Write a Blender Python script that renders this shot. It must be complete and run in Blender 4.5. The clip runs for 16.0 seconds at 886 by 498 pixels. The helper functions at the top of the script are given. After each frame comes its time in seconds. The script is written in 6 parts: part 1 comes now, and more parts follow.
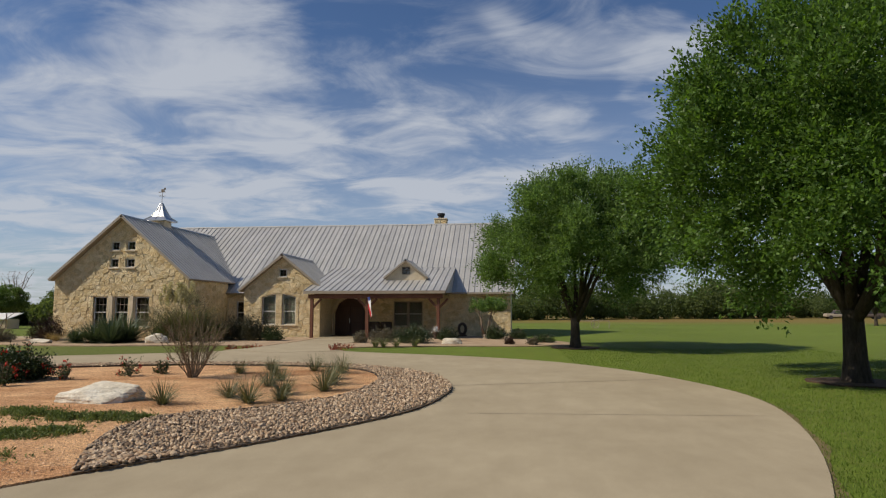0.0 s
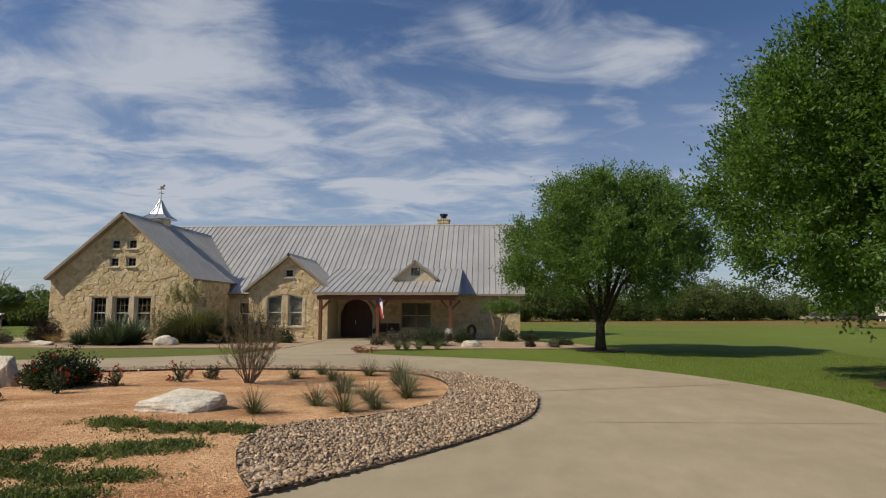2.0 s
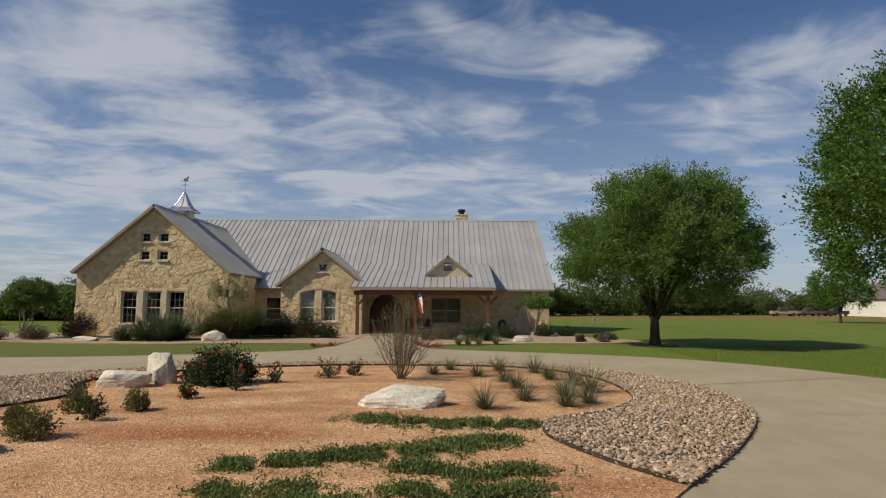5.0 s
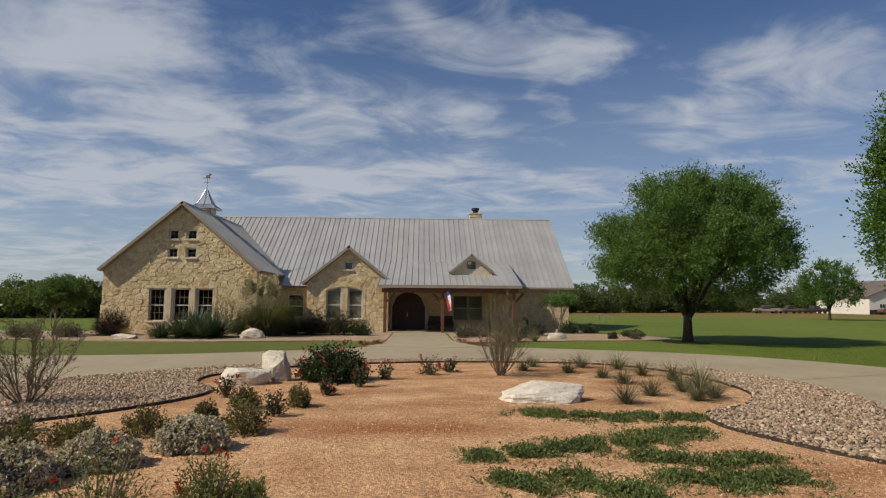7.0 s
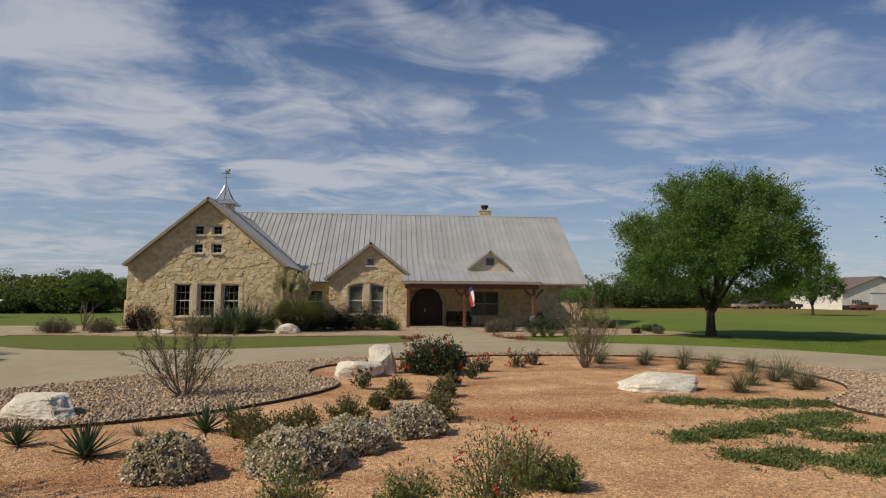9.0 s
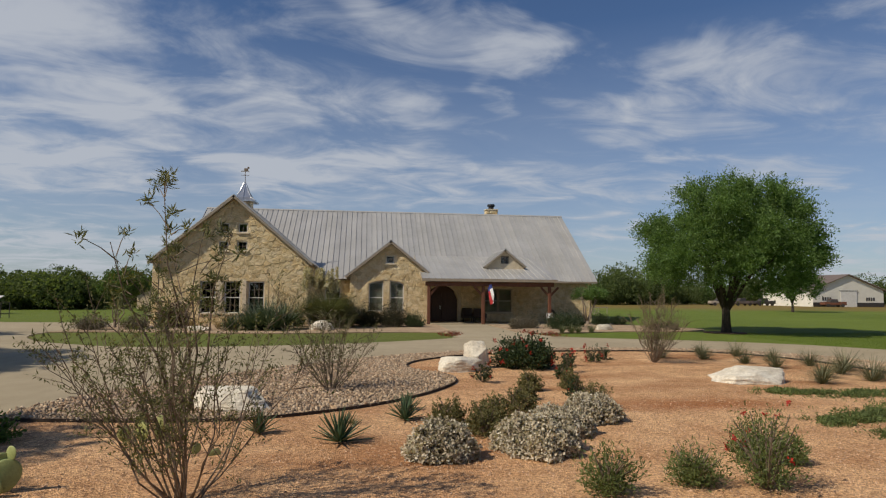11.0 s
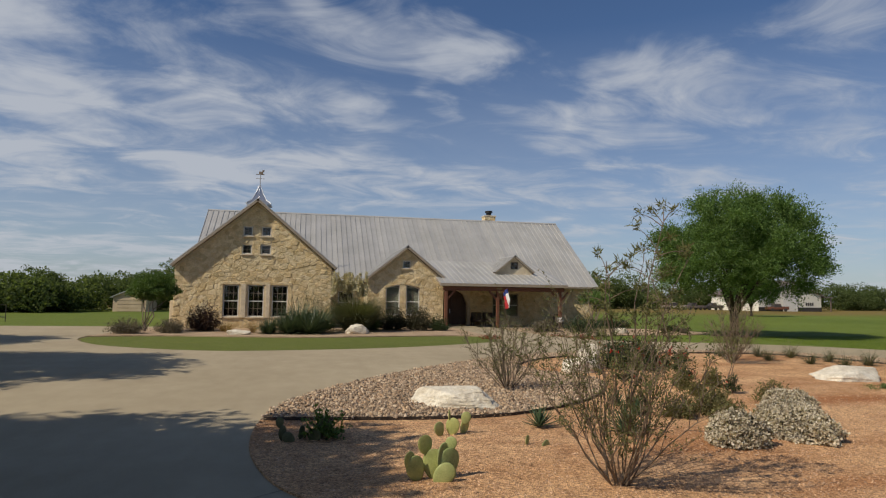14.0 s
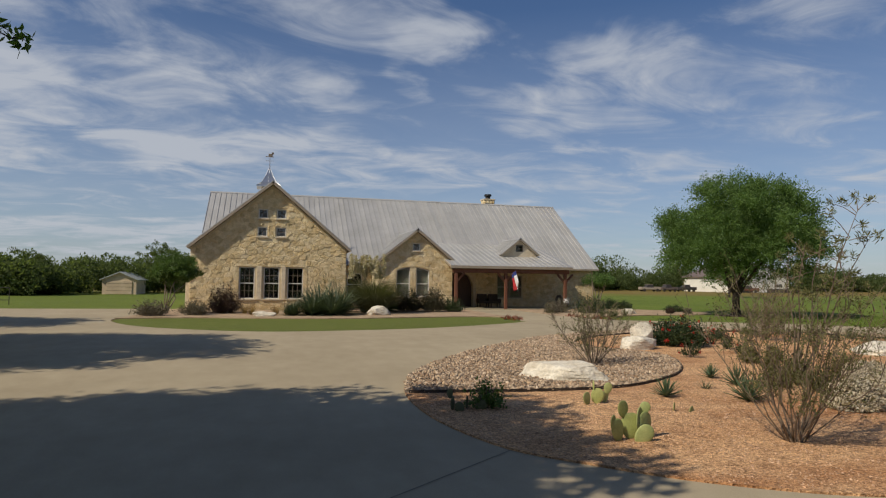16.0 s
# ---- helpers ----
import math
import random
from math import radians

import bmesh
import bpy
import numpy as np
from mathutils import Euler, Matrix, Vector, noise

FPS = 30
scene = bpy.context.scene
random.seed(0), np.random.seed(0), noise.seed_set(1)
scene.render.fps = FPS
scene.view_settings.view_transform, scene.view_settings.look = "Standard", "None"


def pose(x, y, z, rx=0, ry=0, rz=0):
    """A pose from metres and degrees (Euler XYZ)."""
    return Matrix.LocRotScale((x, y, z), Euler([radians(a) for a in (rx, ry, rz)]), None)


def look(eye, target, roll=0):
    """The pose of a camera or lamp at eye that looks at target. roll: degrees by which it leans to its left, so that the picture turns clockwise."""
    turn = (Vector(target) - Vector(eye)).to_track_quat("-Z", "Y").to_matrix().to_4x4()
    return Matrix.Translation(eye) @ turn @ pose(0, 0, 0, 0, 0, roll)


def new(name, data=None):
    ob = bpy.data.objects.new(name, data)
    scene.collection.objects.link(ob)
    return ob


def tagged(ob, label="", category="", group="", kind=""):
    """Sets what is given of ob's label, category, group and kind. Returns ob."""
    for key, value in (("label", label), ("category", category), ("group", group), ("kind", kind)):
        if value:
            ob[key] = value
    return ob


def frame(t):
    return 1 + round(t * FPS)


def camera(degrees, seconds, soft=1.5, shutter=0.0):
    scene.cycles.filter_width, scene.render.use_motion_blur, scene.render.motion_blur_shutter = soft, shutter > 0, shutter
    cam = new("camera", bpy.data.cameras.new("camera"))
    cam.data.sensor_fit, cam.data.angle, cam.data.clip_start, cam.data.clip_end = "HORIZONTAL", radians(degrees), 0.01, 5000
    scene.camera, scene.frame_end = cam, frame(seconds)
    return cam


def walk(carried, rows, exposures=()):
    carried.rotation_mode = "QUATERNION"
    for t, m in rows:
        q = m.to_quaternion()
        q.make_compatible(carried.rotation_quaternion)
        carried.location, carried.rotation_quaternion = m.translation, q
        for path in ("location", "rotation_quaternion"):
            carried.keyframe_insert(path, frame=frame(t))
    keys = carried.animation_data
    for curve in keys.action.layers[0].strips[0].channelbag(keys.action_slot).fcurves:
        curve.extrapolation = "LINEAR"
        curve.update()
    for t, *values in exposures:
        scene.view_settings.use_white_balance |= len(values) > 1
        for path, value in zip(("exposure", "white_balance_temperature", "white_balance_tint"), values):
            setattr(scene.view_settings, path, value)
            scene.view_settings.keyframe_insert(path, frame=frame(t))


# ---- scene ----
cam = camera(70.3, 16.0, soft=1.2)
METRES, EYE, TILT, LEAN, TURN = 26.0, 1.9, 5.5, 0.0, 6.5
ROWS = [
    (0.0, 0.0, 0.0, 0.0, 0.0, 0.0, -0.0),
    (0.5, -0.0217, 0.0069, 0.0005, -0.6, 0.08, -0.06),
    (1.0, -0.0464, 0.0118, 0.0002, -1.24, 0.15, -0.13),
    (1.5, -0.0706, 0.0164, -0.0002, -1.86, 0.11, -0.33),
    (2.0, -0.0977, 0.023, -0.0004, -2.48, 0.1, -0.44),
    (2.5, -0.1275, 0.0249, 0.0001, -3.15, 0.06, -0.51),
    (3.0, -0.158, 0.0287, -0.0004, -3.79, -0.11, -0.61),
    (3.5, -0.1916, 0.033, -0.0015, -4.43, -0.22, -0.75),
    (4.0, -0.2247, 0.0329, -0.0007, -5.07, -0.26, -0.82),
    (6.5, -0.3901, 0.0224, 0.0018, -7.83, -0.58, -1.08),
    (7.0, -0.4209, 0.0233, 0.0024, -8.41, -0.61, -1.18),
    (7.5, -0.4533, 0.0211, 0.0027, -8.97, -0.6, -1.26),
    (8.0, -0.4855, 0.0198, 0.0025, -9.59, -0.69, -1.27),
    (10.5, -0.6504, 0.0065, 0.0049, -12.99, -1.24, -1.83),
    (11.0, -0.6835, 0.0046, 0.0062, -13.63, -1.25, -1.85),
    (11.5, -0.7165, 0.0051, 0.0065, -14.27, -1.25, -1.95),
    (12.0, -0.7493, 0.0068, 0.006, -14.96, -1.2, -2.01),
    (12.5, -0.7815, 0.0103, 0.0053, -15.87, -1.32, -2.19),
    (13.0, -0.8151, 0.0138, 0.0051, -16.97, -1.19, -2.38),
    (13.5, -0.8495, 0.0158, 0.0054, -17.91, -1.05, -2.47),
    (14.0, -0.881, 0.019, 0.0054, -18.75, -0.75, -2.57),
    (14.5, -0.9126, 0.0218, 0.0055, -19.49, -0.57, -2.59),
    (15.0, -0.9423, 0.0251, 0.0048, -20.25, -0.69, -2.65),
    (15.5, -0.9704, 0.0287, 0.0042, -20.9, -0.93, -2.72),
    (16.0, -0.994, 0.0304, 0.0018, -21.56, -2.22, -2.74),
]
walk(cam, [(t, pose(0, 0, EYE, TILT, LEAN, TURN) @ pose(METRES * x, METRES * y, METRES * z, 90 + pitch, roll, yaw)) for t, x, y, z, yaw, pitch, roll in ROWS], exposures=((0.0, 0.10, 6480, 10), (3.0, 0.06, 6480, 10), (6.5, 0.0, 6480, 10), (16.0, -0.02, 6480, 10)))

# ---------------------------------------------------------------- light
world = bpy.data.worlds.new("sky")
scene.world = world
world.use_nodes = True
SUN = Vector((-3.0, -1.15, 3.0)).normalized()
SUN_EL = math.asin(SUN.z)
SUN_AZ = math.atan2(SUN.x, SUN.y)


DRIFTS = [
    (-30, 20, 10, 6, 10, 1.35), (-25, 24, 4, 8, -20, 0.7), (-13, 21, 8, 3, -25, 0.8), (-20, 15, 12, 2.5, -12, 0.7), (-8, 14, 8, 2, -14, 0.8), (0, 26, 5, 2.5, -30, 1.0),
    (16, 23, 6, 2.4, -6, 1.1), (12, 18, 2.2, 5, -22, 0.9), (4, 16.5, 5, 1.8, -8, 0.9), (28, 18, 11, 4.5, 14, 0.85), (37, 12, 8, 3, 5, 0.5), (-25, 10.5, 12, 2.2, 0, 0.8),
    (0, 10.5, 18, 2.2, -3, 0.7), (26, 9, 14, 2, 4, 0.4), (29, 27, 12, 5, 10, -1.3), (-14, 18, 4, 2, -20, -0.5),
]


def build_sky():
    nt = world.node_tree
    nt.nodes.clear()
    N, Lk = nt.nodes.new, nt.links.new

    def n(kind, **kw):
        node = N(kind)
        for key, value in kw.items():
            node.inputs[key].default_value = value
        return node

    def m(op, a, b=0.0, c=0.0):
        node = N("ShaderNodeMath")
        node.operation = op
        for k, v in enumerate((a, b, c)):
            if isinstance(v, (int, float)):
                node.inputs[k].default_value = v
            else:
                Lk(v, node.inputs[k])
        return node.outputs[0]

    sky = N("ShaderNodeTexSky")
    sky.sky_type = "NISHITA"
    sky.sun_disc = False
    sky.sun_elevation, sky.sun_rotation = SUN_EL, SUN_AZ
    sky.air_density, sky.dust_density, sky.ozone_density = 1.0, 0.4, 2.5
    geo = N("ShaderNodeTexCoord")
    sep = N("ShaderNodeSeparateXYZ")
    Lk(geo.outputs["Generated"], sep.inputs[0])
    up = m("ADD", m("MAXIMUM", sep.outputs[2], 0.0), 0.10)
    u, v = m("DIVIDE", sep.outputs[0], up), m("DIVIDE", sep.outputs[1], up)
    flat = N("ShaderNodeCombineXYZ")
    Lk(u, flat.inputs[0])
    Lk(v, flat.inputs[1])
    turn = N("ShaderNodeMapping")
    turn.inputs["Rotation"].default_value = (0, 0, radians(-28))
    turn.inputs["Location"].default_value = (1.9, -0.6, 0.0)
    turn.inputs["Scale"].default_value = (0.9, 1.15, 1.0)
    Lk(flat.outputs[0], turn.inputs[0])
    big = n("ShaderNodeTexNoise", Scale=0.8, Detail=5.0, Roughness=0.5, Distortion=0.9)
    Lk(turn.outputs[0], big.inputs["Vector"])
    fine = n("ShaderNodeTexNoise", Scale=2.2, Detail=10.0, Roughness=0.6, Distortion=0.9)
    Lk(turn.outputs[0], fine.inputs["Vector"])
    both = m("ADD", m("MULTIPLY", big.outputs[0], 0.45), m("MULTIPLY", fine.outputs[0], 0.55))
    # the main drifts of cirrus: azimuth, elevation, half-length, half-width, slant (degrees), weight
    az = m("MULTIPLY", m("ARCTAN2", sep.outputs[0], sep.outputs[1]), 57.2958)
    el = m("MULTIPLY", m("ARCSINE", sep.outputs[2]), 57.2958)
    warp = n("ShaderNodeTexNoise", Scale=1.7, Detail=4.0, Roughness=0.6)
    Lk(turn.outputs[0], warp.inputs["Vector"])
    split = N("ShaderNodeSeparateColor")
    Lk(warp.outputs["Color"], split.inputs[0])
    place = N("ShaderNodeCombineXYZ")
    Lk(m("ADD", az, m("MULTIPLY", m("SUBTRACT", split.outputs[0], 0.5), 22.0)), place.inputs[0])
    Lk(m("ADD", el, m("MULTIPLY", m("SUBTRACT", split.outputs[1], 0.5), 13.0)), place.inputs[1])
    drift = None
    for a_, e_, long_, wide_, slant, weight in DRIFTS:
        mp = N("ShaderNodeMapping")
        mp.vector_type = "TEXTURE"
        mp.inputs["Location"].default_value = (a_, e_, 0)
        mp.inputs["Rotation"].default_value = (0, 0, radians(slant))
        mp.inputs["Scale"].default_value = (long_, wide_, 1)
        Lk(place.outputs[0], mp.inputs[0])
        ln = N("ShaderNodeVectorMath")
        ln.operation = "LENGTH"
        Lk(mp.outputs[0], ln.inputs[0])
        fall = N("ShaderNodeMapRange")
        fall.interpolation_type = "SMOOTHSTEP"
        for key, value in (("From Min", 0.15), ("From Max", 1.35), ("To Min", weight), ("To Max", 0.0)):
            fall.inputs[key].default_value = value
        Lk(ln.outputs["Value"], fall.inputs["Value"])
        drift = fall.outputs[0] if drift is None else m("ADD", drift, fall.outputs[0])
    both = m("ADD", m("SUBTRACT", both, m("MULTIPLY", sep.outputs[0], 0.06)), m("MULTIPLY", drift, 0.095))
    ramp = N("ShaderNodeMapRange")
    ramp.interpolation_type = "SMOOTHSTEP"
    for key, value in (("From Min", 0.445), ("From Max", 0.725), ("To Min", 0.0), ("To Max", 0.80)):
        ramp.inputs[key].default_value = value
    Lk(both, ramp.inputs["Value"])
    low = N("ShaderNodeMapRange")
    for key, value in (("From Min", 0.0), ("From Max", 0.40), ("To Min", 0.78), ("To Max", 0.0)):
        low.inputs[key].default_value = value
    Lk(sep.outputs[2], low.inputs["Value"])
    veil = m("MULTIPLY", low.outputs[0], m("MULTIPLY_ADD", fine.outputs[0], 0.9, 0.5))
    cover = m("MINIMUM", m("ADD", ramp.outputs[0], m("MULTIPLY", veil, 0.62)), 0.86)
    # the clouds thin out overhead
    high = N("ShaderNodeMapRange")
    for key, value in (("From Min", 0.48), ("From Max", 0.75), ("To Min", 1.0), ("To Max", 0.30)):
        high.inputs[key].default_value = value
    Lk(sep.outputs[2], high.inputs["Value"])
    cover = m("MULTIPLY", cover, high.outputs[0])
    tint = N("ShaderNodeMix")
    tint.data_type = "RGBA"
    tint.blend_type = "MULTIPLY"
    tint.inputs[0].default_value = 1.0
    Lk(sky.outputs[0], tint.inputs[6])
    tint.inputs[7].default_value = (0.80, 0.94, 1.14, 1)
    mix = N("ShaderNodeMix")
    mix.data_type = "RGBA"
    Lk(cover, mix.inputs[0])
    Lk(tint.outputs[2], mix.inputs[6])
    mix.inputs[7].default_value = (7.6, 8.0, 8.7, 1)
    back = n("ShaderNodeBackground", Strength=0.065)
    Lk(mix.outputs[2], back.inputs[0])
    out = N("ShaderNodeOutputWorld")
    Lk(back.outputs[0], out.inputs[0])


build_sky()
lamp = bpy.data.lights.new("sun", "SUN")
lamp.energy, lamp.angle, lamp.color = 4.1, radians(0.53), (1.0, 0.90, 0.74)
sun_lamp = new("sun", lamp)
sun_lamp.matrix_world = look(SUN * 60, (0, 0, 0))
scene.view_settings.exposure = 0.0


# ---------------------------------------------------------------- materials
class Nodes:
    """A small hand for node trees of one material."""

    def __init__(self, name):
        self.mat = bpy.data.materials.new(name)
        self.mat.use_nodes = True
        self.nt = self.mat.node_tree
        self.nt.nodes.clear()
        self.out = self.nt.nodes.new("ShaderNodeOutputMaterial")
        self.bsdf = self.add("ShaderNodeBsdfPrincipled")
        self.link(self.bsdf.outputs[0], self.out.inputs[0])
        self.pos = self.add("ShaderNodeNewGeometry")

    def add(self, kind, **kw):
        node = self.nt.nodes.new(kind)
        for key, value in kw.items():
            node.inputs[key].default_value = value
        return node

    def link(self, a, b):
        self.nt.links.new(a, b)

    def noise(self, scale, detail=4.0, rough=0.55, stretch=None, distort=0.0):
        node = self.add("ShaderNodeTexNoise", Scale=scale, Detail=detail, Roughness=rough, Distortion=distort)
        src = self.pos.outputs["Position"]
        if stretch:
            mp = self.add("ShaderNodeMapping", Scale=stretch)
            self.link(src, mp.inputs[0])
            src = mp.outputs[0]
        self.link(src, node.inputs["Vector"])
        return node.outputs[0]

    def ramp(self, fac, stops):
        node = self.add("ShaderNodeValToRGB")
        e = node.color_ramp.elements
        while len(e) < len(stops):
            e.new(0.5)
        for k, (p, c) in enumerate(stops):
            e[k].position, e[k].color = p, (*c, 1)
        self.link(fac, node.inputs[0])
        return node.outputs[0]

    def mix(self, fac, a, b, blend="MIX"):
        node = self.add("ShaderNodeMix")
        node.data_type, node.blend_type = "RGBA", blend
        for k, v in ((0, fac), (6, a), (7, b)):
            if isinstance(v, (int, float)):
                node.inputs[k].default_value = v
            elif isinstance(v, tuple):
                node.inputs[k].default_value = (*v, 1)
            else:
                self.link(v, node.inputs[k])
        return node.outputs[2]

    def span(self, value, a, b, c, d):
        node = self.add("ShaderNodeMapRange")
        for key, v in (("From Min", a), ("From Max", b), ("To Min", c), ("To Max", d)):
            node.inputs[key].default_value = v
        self.link(value, node.inputs["Value"])
        return node.outputs[0]

    def random(self, island=False):
        return self.pos.outputs["Random Per Island"] if island else self.add("ShaderNodeObjectInfo").outputs["Random"]

    def done(self, colour, rough=0.8, metal=0.0, bump=None, height=0.01, strength=1.0, spec=0.5):
        b = self.bsdf.inputs
        if isinstance(colour, tuple):
            b["Base Color"].default_value = (*colour, 1)
        else:
            self.link(colour, b["Base Color"])
        if isinstance(rough, (int, float)):
            b["Roughness"].default_value = rough
        else:
            self.link(rough, b["Roughness"])
        b["Metallic"].default_value = metal
        b["Specular IOR Level"].default_value = spec
        if bump is not None:
            node = self.add("ShaderNodeBump", Strength=strength, Distance=height)
            self.link(bump, node.inputs["Height"])
            self.link(node.outputs[0], b["Normal"])
        return self.mat


def surf(name, dark, light, scale, fine=40.0, rough=0.85, metal=0.0, height=0.004, rand=None, island=False, spec=0.4, fine_amount=0.5, stretch=None):
    """A worn surface: two colours in large patches, a fine grain over them, and a piece-by-piece change of tone."""
    n = Nodes(name)
    a, f = n.noise(scale, 5, 0.6, stretch), n.noise(fine, 3, 0.6, stretch)
    c = n.ramp(a, [(0.32, dark), (0.68, light)])
    c = n.mix(fine_amount, c, n.ramp(f, [(0.3, (0.55, 0.55, 0.55)), (0.7, (1.3, 1.3, 1.3))]), "MULTIPLY")
    if rand:
        c = n.mix(1.0, c, n.ramp(n.random(island), [(k / (len(rand) - 1), v) for k, v in enumerate(rand)]), "MULTIPLY")
    return n.done(c, rough, metal, f, height, 0.8, spec)


def leaf_mat(name, dark, light, through_light=0.35, rough=0.5, spec=0.35):
    n = Nodes(name)
    c = n.ramp(n.random(True), [(0.0, dark), (0.55, tuple((a + b) / 2 for a, b in zip(dark, light))), (1.0, light)])
    c = n.mix(0.6, c, n.ramp(n.noise(0.7, 3), [(0.3, (0.65, 0.65, 0.6)), (0.7, (1.25, 1.25, 1.2))]), "MULTIPLY")
    n.done(c, rough, spec=spec)
    tr = n.add("ShaderNodeBsdfTranslucent")
    n.link(n.mix(1.0, c, (1.1, 1.15, 0.5), "MULTIPLY"), tr.inputs[0])
    ms = n.add("ShaderNodeMixShader", Fac=through_light)
    n.link(n.bsdf.outputs[0], ms.inputs[1])
    n.link(tr.outputs[0], ms.inputs[2])
    n.link(ms.outputs[0], n.out.inputs[0])
    return n.mat


def lawn_mat():
    n = Nodes("lawn")
    a, b, f = n.noise(0.06, 5, 0.6), n.noise(0.9, 5, 0.65), n.noise(60, 3, 0.7)
    c = n.ramp(a, [(0.3, (0.098, 0.148, 0.016)), (0.7, (0.145, 0.205, 0.028))])
    c = n.mix(0.55, c, n.ramp(b, [(0.3, (0.72, 0.72, 0.65)), (0.7, (1.2, 1.15, 1.1))]), "MULTIPLY")
    c = n.mix(n.span(n.noise(2.3, 5, 0.7), 0.45, 0.75, 0.0, 0.5), c, (0.17, 0.15, 0.05))
    c = n.mix(0.6, c, n.ramp(f, [(0.3, (0.5, 0.5, 0.5)), (0.7, (1.45, 1.4, 1.3))]), "MULTIPLY")
    sep = n.add("ShaderNodeSeparateXYZ")
    n.link(n.pos.outputs["Position"], sep.inputs[0])
    wob = n.add("ShaderNodeMath")
    wob.operation = "MULTIPLY_ADD"
    n.link(n.noise(0.05, 4), wob.inputs[0])
    wob.inputs[1].default_value = 46.0
    n.link(sep.outputs[1], wob.inputs[2])
    dry = n.span(wob.outputs[0], 106.0, 128.0, 0.0, 0.75)
    c = n.mix(dry, c, n.ramp(n.noise(0.25, 5), [(0.3, (0.20, 0.085, 0.030)), (0.75, (0.20, 0.17, 0.05))]))
    # the narrow strip before the house is thin and dry
    thin = n.add("ShaderNodeMath")
    thin.operation = "MULTIPLY"
    n.link(n.span(sep.outputs[0], -13.0, -5.0, 0.45, 0.0), thin.inputs[0])
    n.link(n.span(sep.outputs[1], 33.0, 40.0, 1.0, 0.25), thin.inputs[1])
    c = n.mix(thin.outputs[0], c, n.ramp(n.noise(1.6, 6, 0.75), [(0.3, (0.088, 0.098, 0.026)), (0.7, (0.165, 0.148, 0.055))]))
    return n.done(c, 0.9, 0.0, f, 0.02, 0.9, 0.2)


def concrete_mat():
    n = Nodes("drive_concrete")
    a, s, f = n.noise(0.22, 6, 0.62), n.noise(2.2, 5, 0.6, (1.0, 0.5, 1.0)), n.noise(90, 3)
    c = n.ramp(a, [(0.3, (0.325, 0.270, 0.184)), (0.7, (0.414, 0.350, 0.244))])
    c = n.mix(0.5, c, n.ramp(s, [(0.25, (0.78, 0.77, 0.75)), (0.7, (1.08, 1.08, 1.08))]), "MULTIPLY")
    c = n.mix(0.35, c, n.ramp(f, [(0.3, (0.7, 0.7, 0.7)), (0.7, (1.2, 1.2, 1.2))]), "MULTIPLY")
    return n.done(c, 0.92, 0.0, f, 0.002, 0.5, 0.1)


def granite_mat():
    n = Nodes("crushed_granite")
    a, b = n.noise(0.5, 5, 0.6), n.noise(1.8, 5, 0.65)
    v = n.add("ShaderNodeTexVoronoi", Scale=46.0)
    n.link(n.pos.outputs["Position"], v.inputs["Vector"])
    v2 = n.add("ShaderNodeTexVoronoi", Scale=17.0)
    n.link(n.pos.outputs["Position"], v2.inputs["Vector"])
    c = n.ramp(a, [(0.3, (0.52, 0.295, 0.145)), (0.7, (0.68, 0.43, 0.235))])
    c = n.mix(0.6, c, n.ramp(b, [(0.28, (0.72, 0.64, 0.58)), (0.6, (1.1, 1.1, 1.1))]), "MULTIPLY")
    c = n.mix(n.span(n.noise(0.42, 4, 0.6, (0.6, 1.3, 1.0)), 0.47, 0.64, 0.0, 0.8), c, (0.36, 0.165, 0.07))
    # a trodden, redder stretch across the middle of the bed
    mp = n.add("ShaderNodeMapping", Location=(0.36 * 11.3, -1.15 * 9.4, 0.0), Scale=(0.36, 1.15, 0.0))
    n.link(n.pos.outputs["Position"], mp.inputs[0])
    far = n.add("ShaderNodeVectorMath")
    far.operation = "LENGTH"
    n.link(mp.outputs[0], far.inputs[0])
    rag = n.add("ShaderNodeMath")
    rag.operation = "MULTIPLY_ADD"
    n.link(n.noise(2.2, 5, 0.7), rag.inputs[0])
    rag.inputs[1].default_value = 0.9
    n.link(far.outputs["Value"], rag.inputs[2])
    c = n.mix(n.span(rag.outputs[0], 0.7, 1.5, 0.95, 0.0), c, (0.36, 0.145, 0.055))
    # fallen leaves and bark crumbs scattered over the west end
    plan = n.add("ShaderNodeSeparateXYZ")
    n.link(n.pos.outputs["Position"], plan.inputs[0])
    crumbs = n.span(n.noise(9.0, 6, 0.75), 0.50, 0.62, 0.0, 1.0)
    spread = n.add("ShaderNodeMath")
    spread.operation = "MULTIPLY"
    n.link(crumbs, spread.inputs[0])
    n.link(n.span(plan.outputs[0], -19.6, -16.0, 0.55, 0.0), spread.inputs[1])
    c = n.mix(spread.outputs[0], c, (0.15, 0.072, 0.036))
    g = n.add("ShaderNodeSeparateColor")
    n.link(v.outputs["Color"], g.inputs[0])
    c = n.mix(0.8, c, n.ramp(g.outputs[0], [(0.05, (0.45, 0.42, 0.4)), (0.5, (0.98, 0.98, 0.98)), (0.95, (1.45, 1.5, 1.5))]), "MULTIPLY")
    h = n.add("ShaderNodeMath")
    h.operation = "ADD"
    n.link(v.outputs["Distance"], h.inputs[0])
    n.link(v2.outputs["Distance"], h.inputs[1])
    return n.done(c, 0.95, 0.0, h.outputs[0], 0.02, 0.8, 0.2)


def glass_mat():
    n = Nodes("window_glass")
    n.done((0.74, 0.77, 0.77), 0.02)
    n.bsdf.inputs["Transmission Weight"].default_value = 1.0
    n.bsdf.inputs["IOR"].default_value = 1.5
    return n.mat


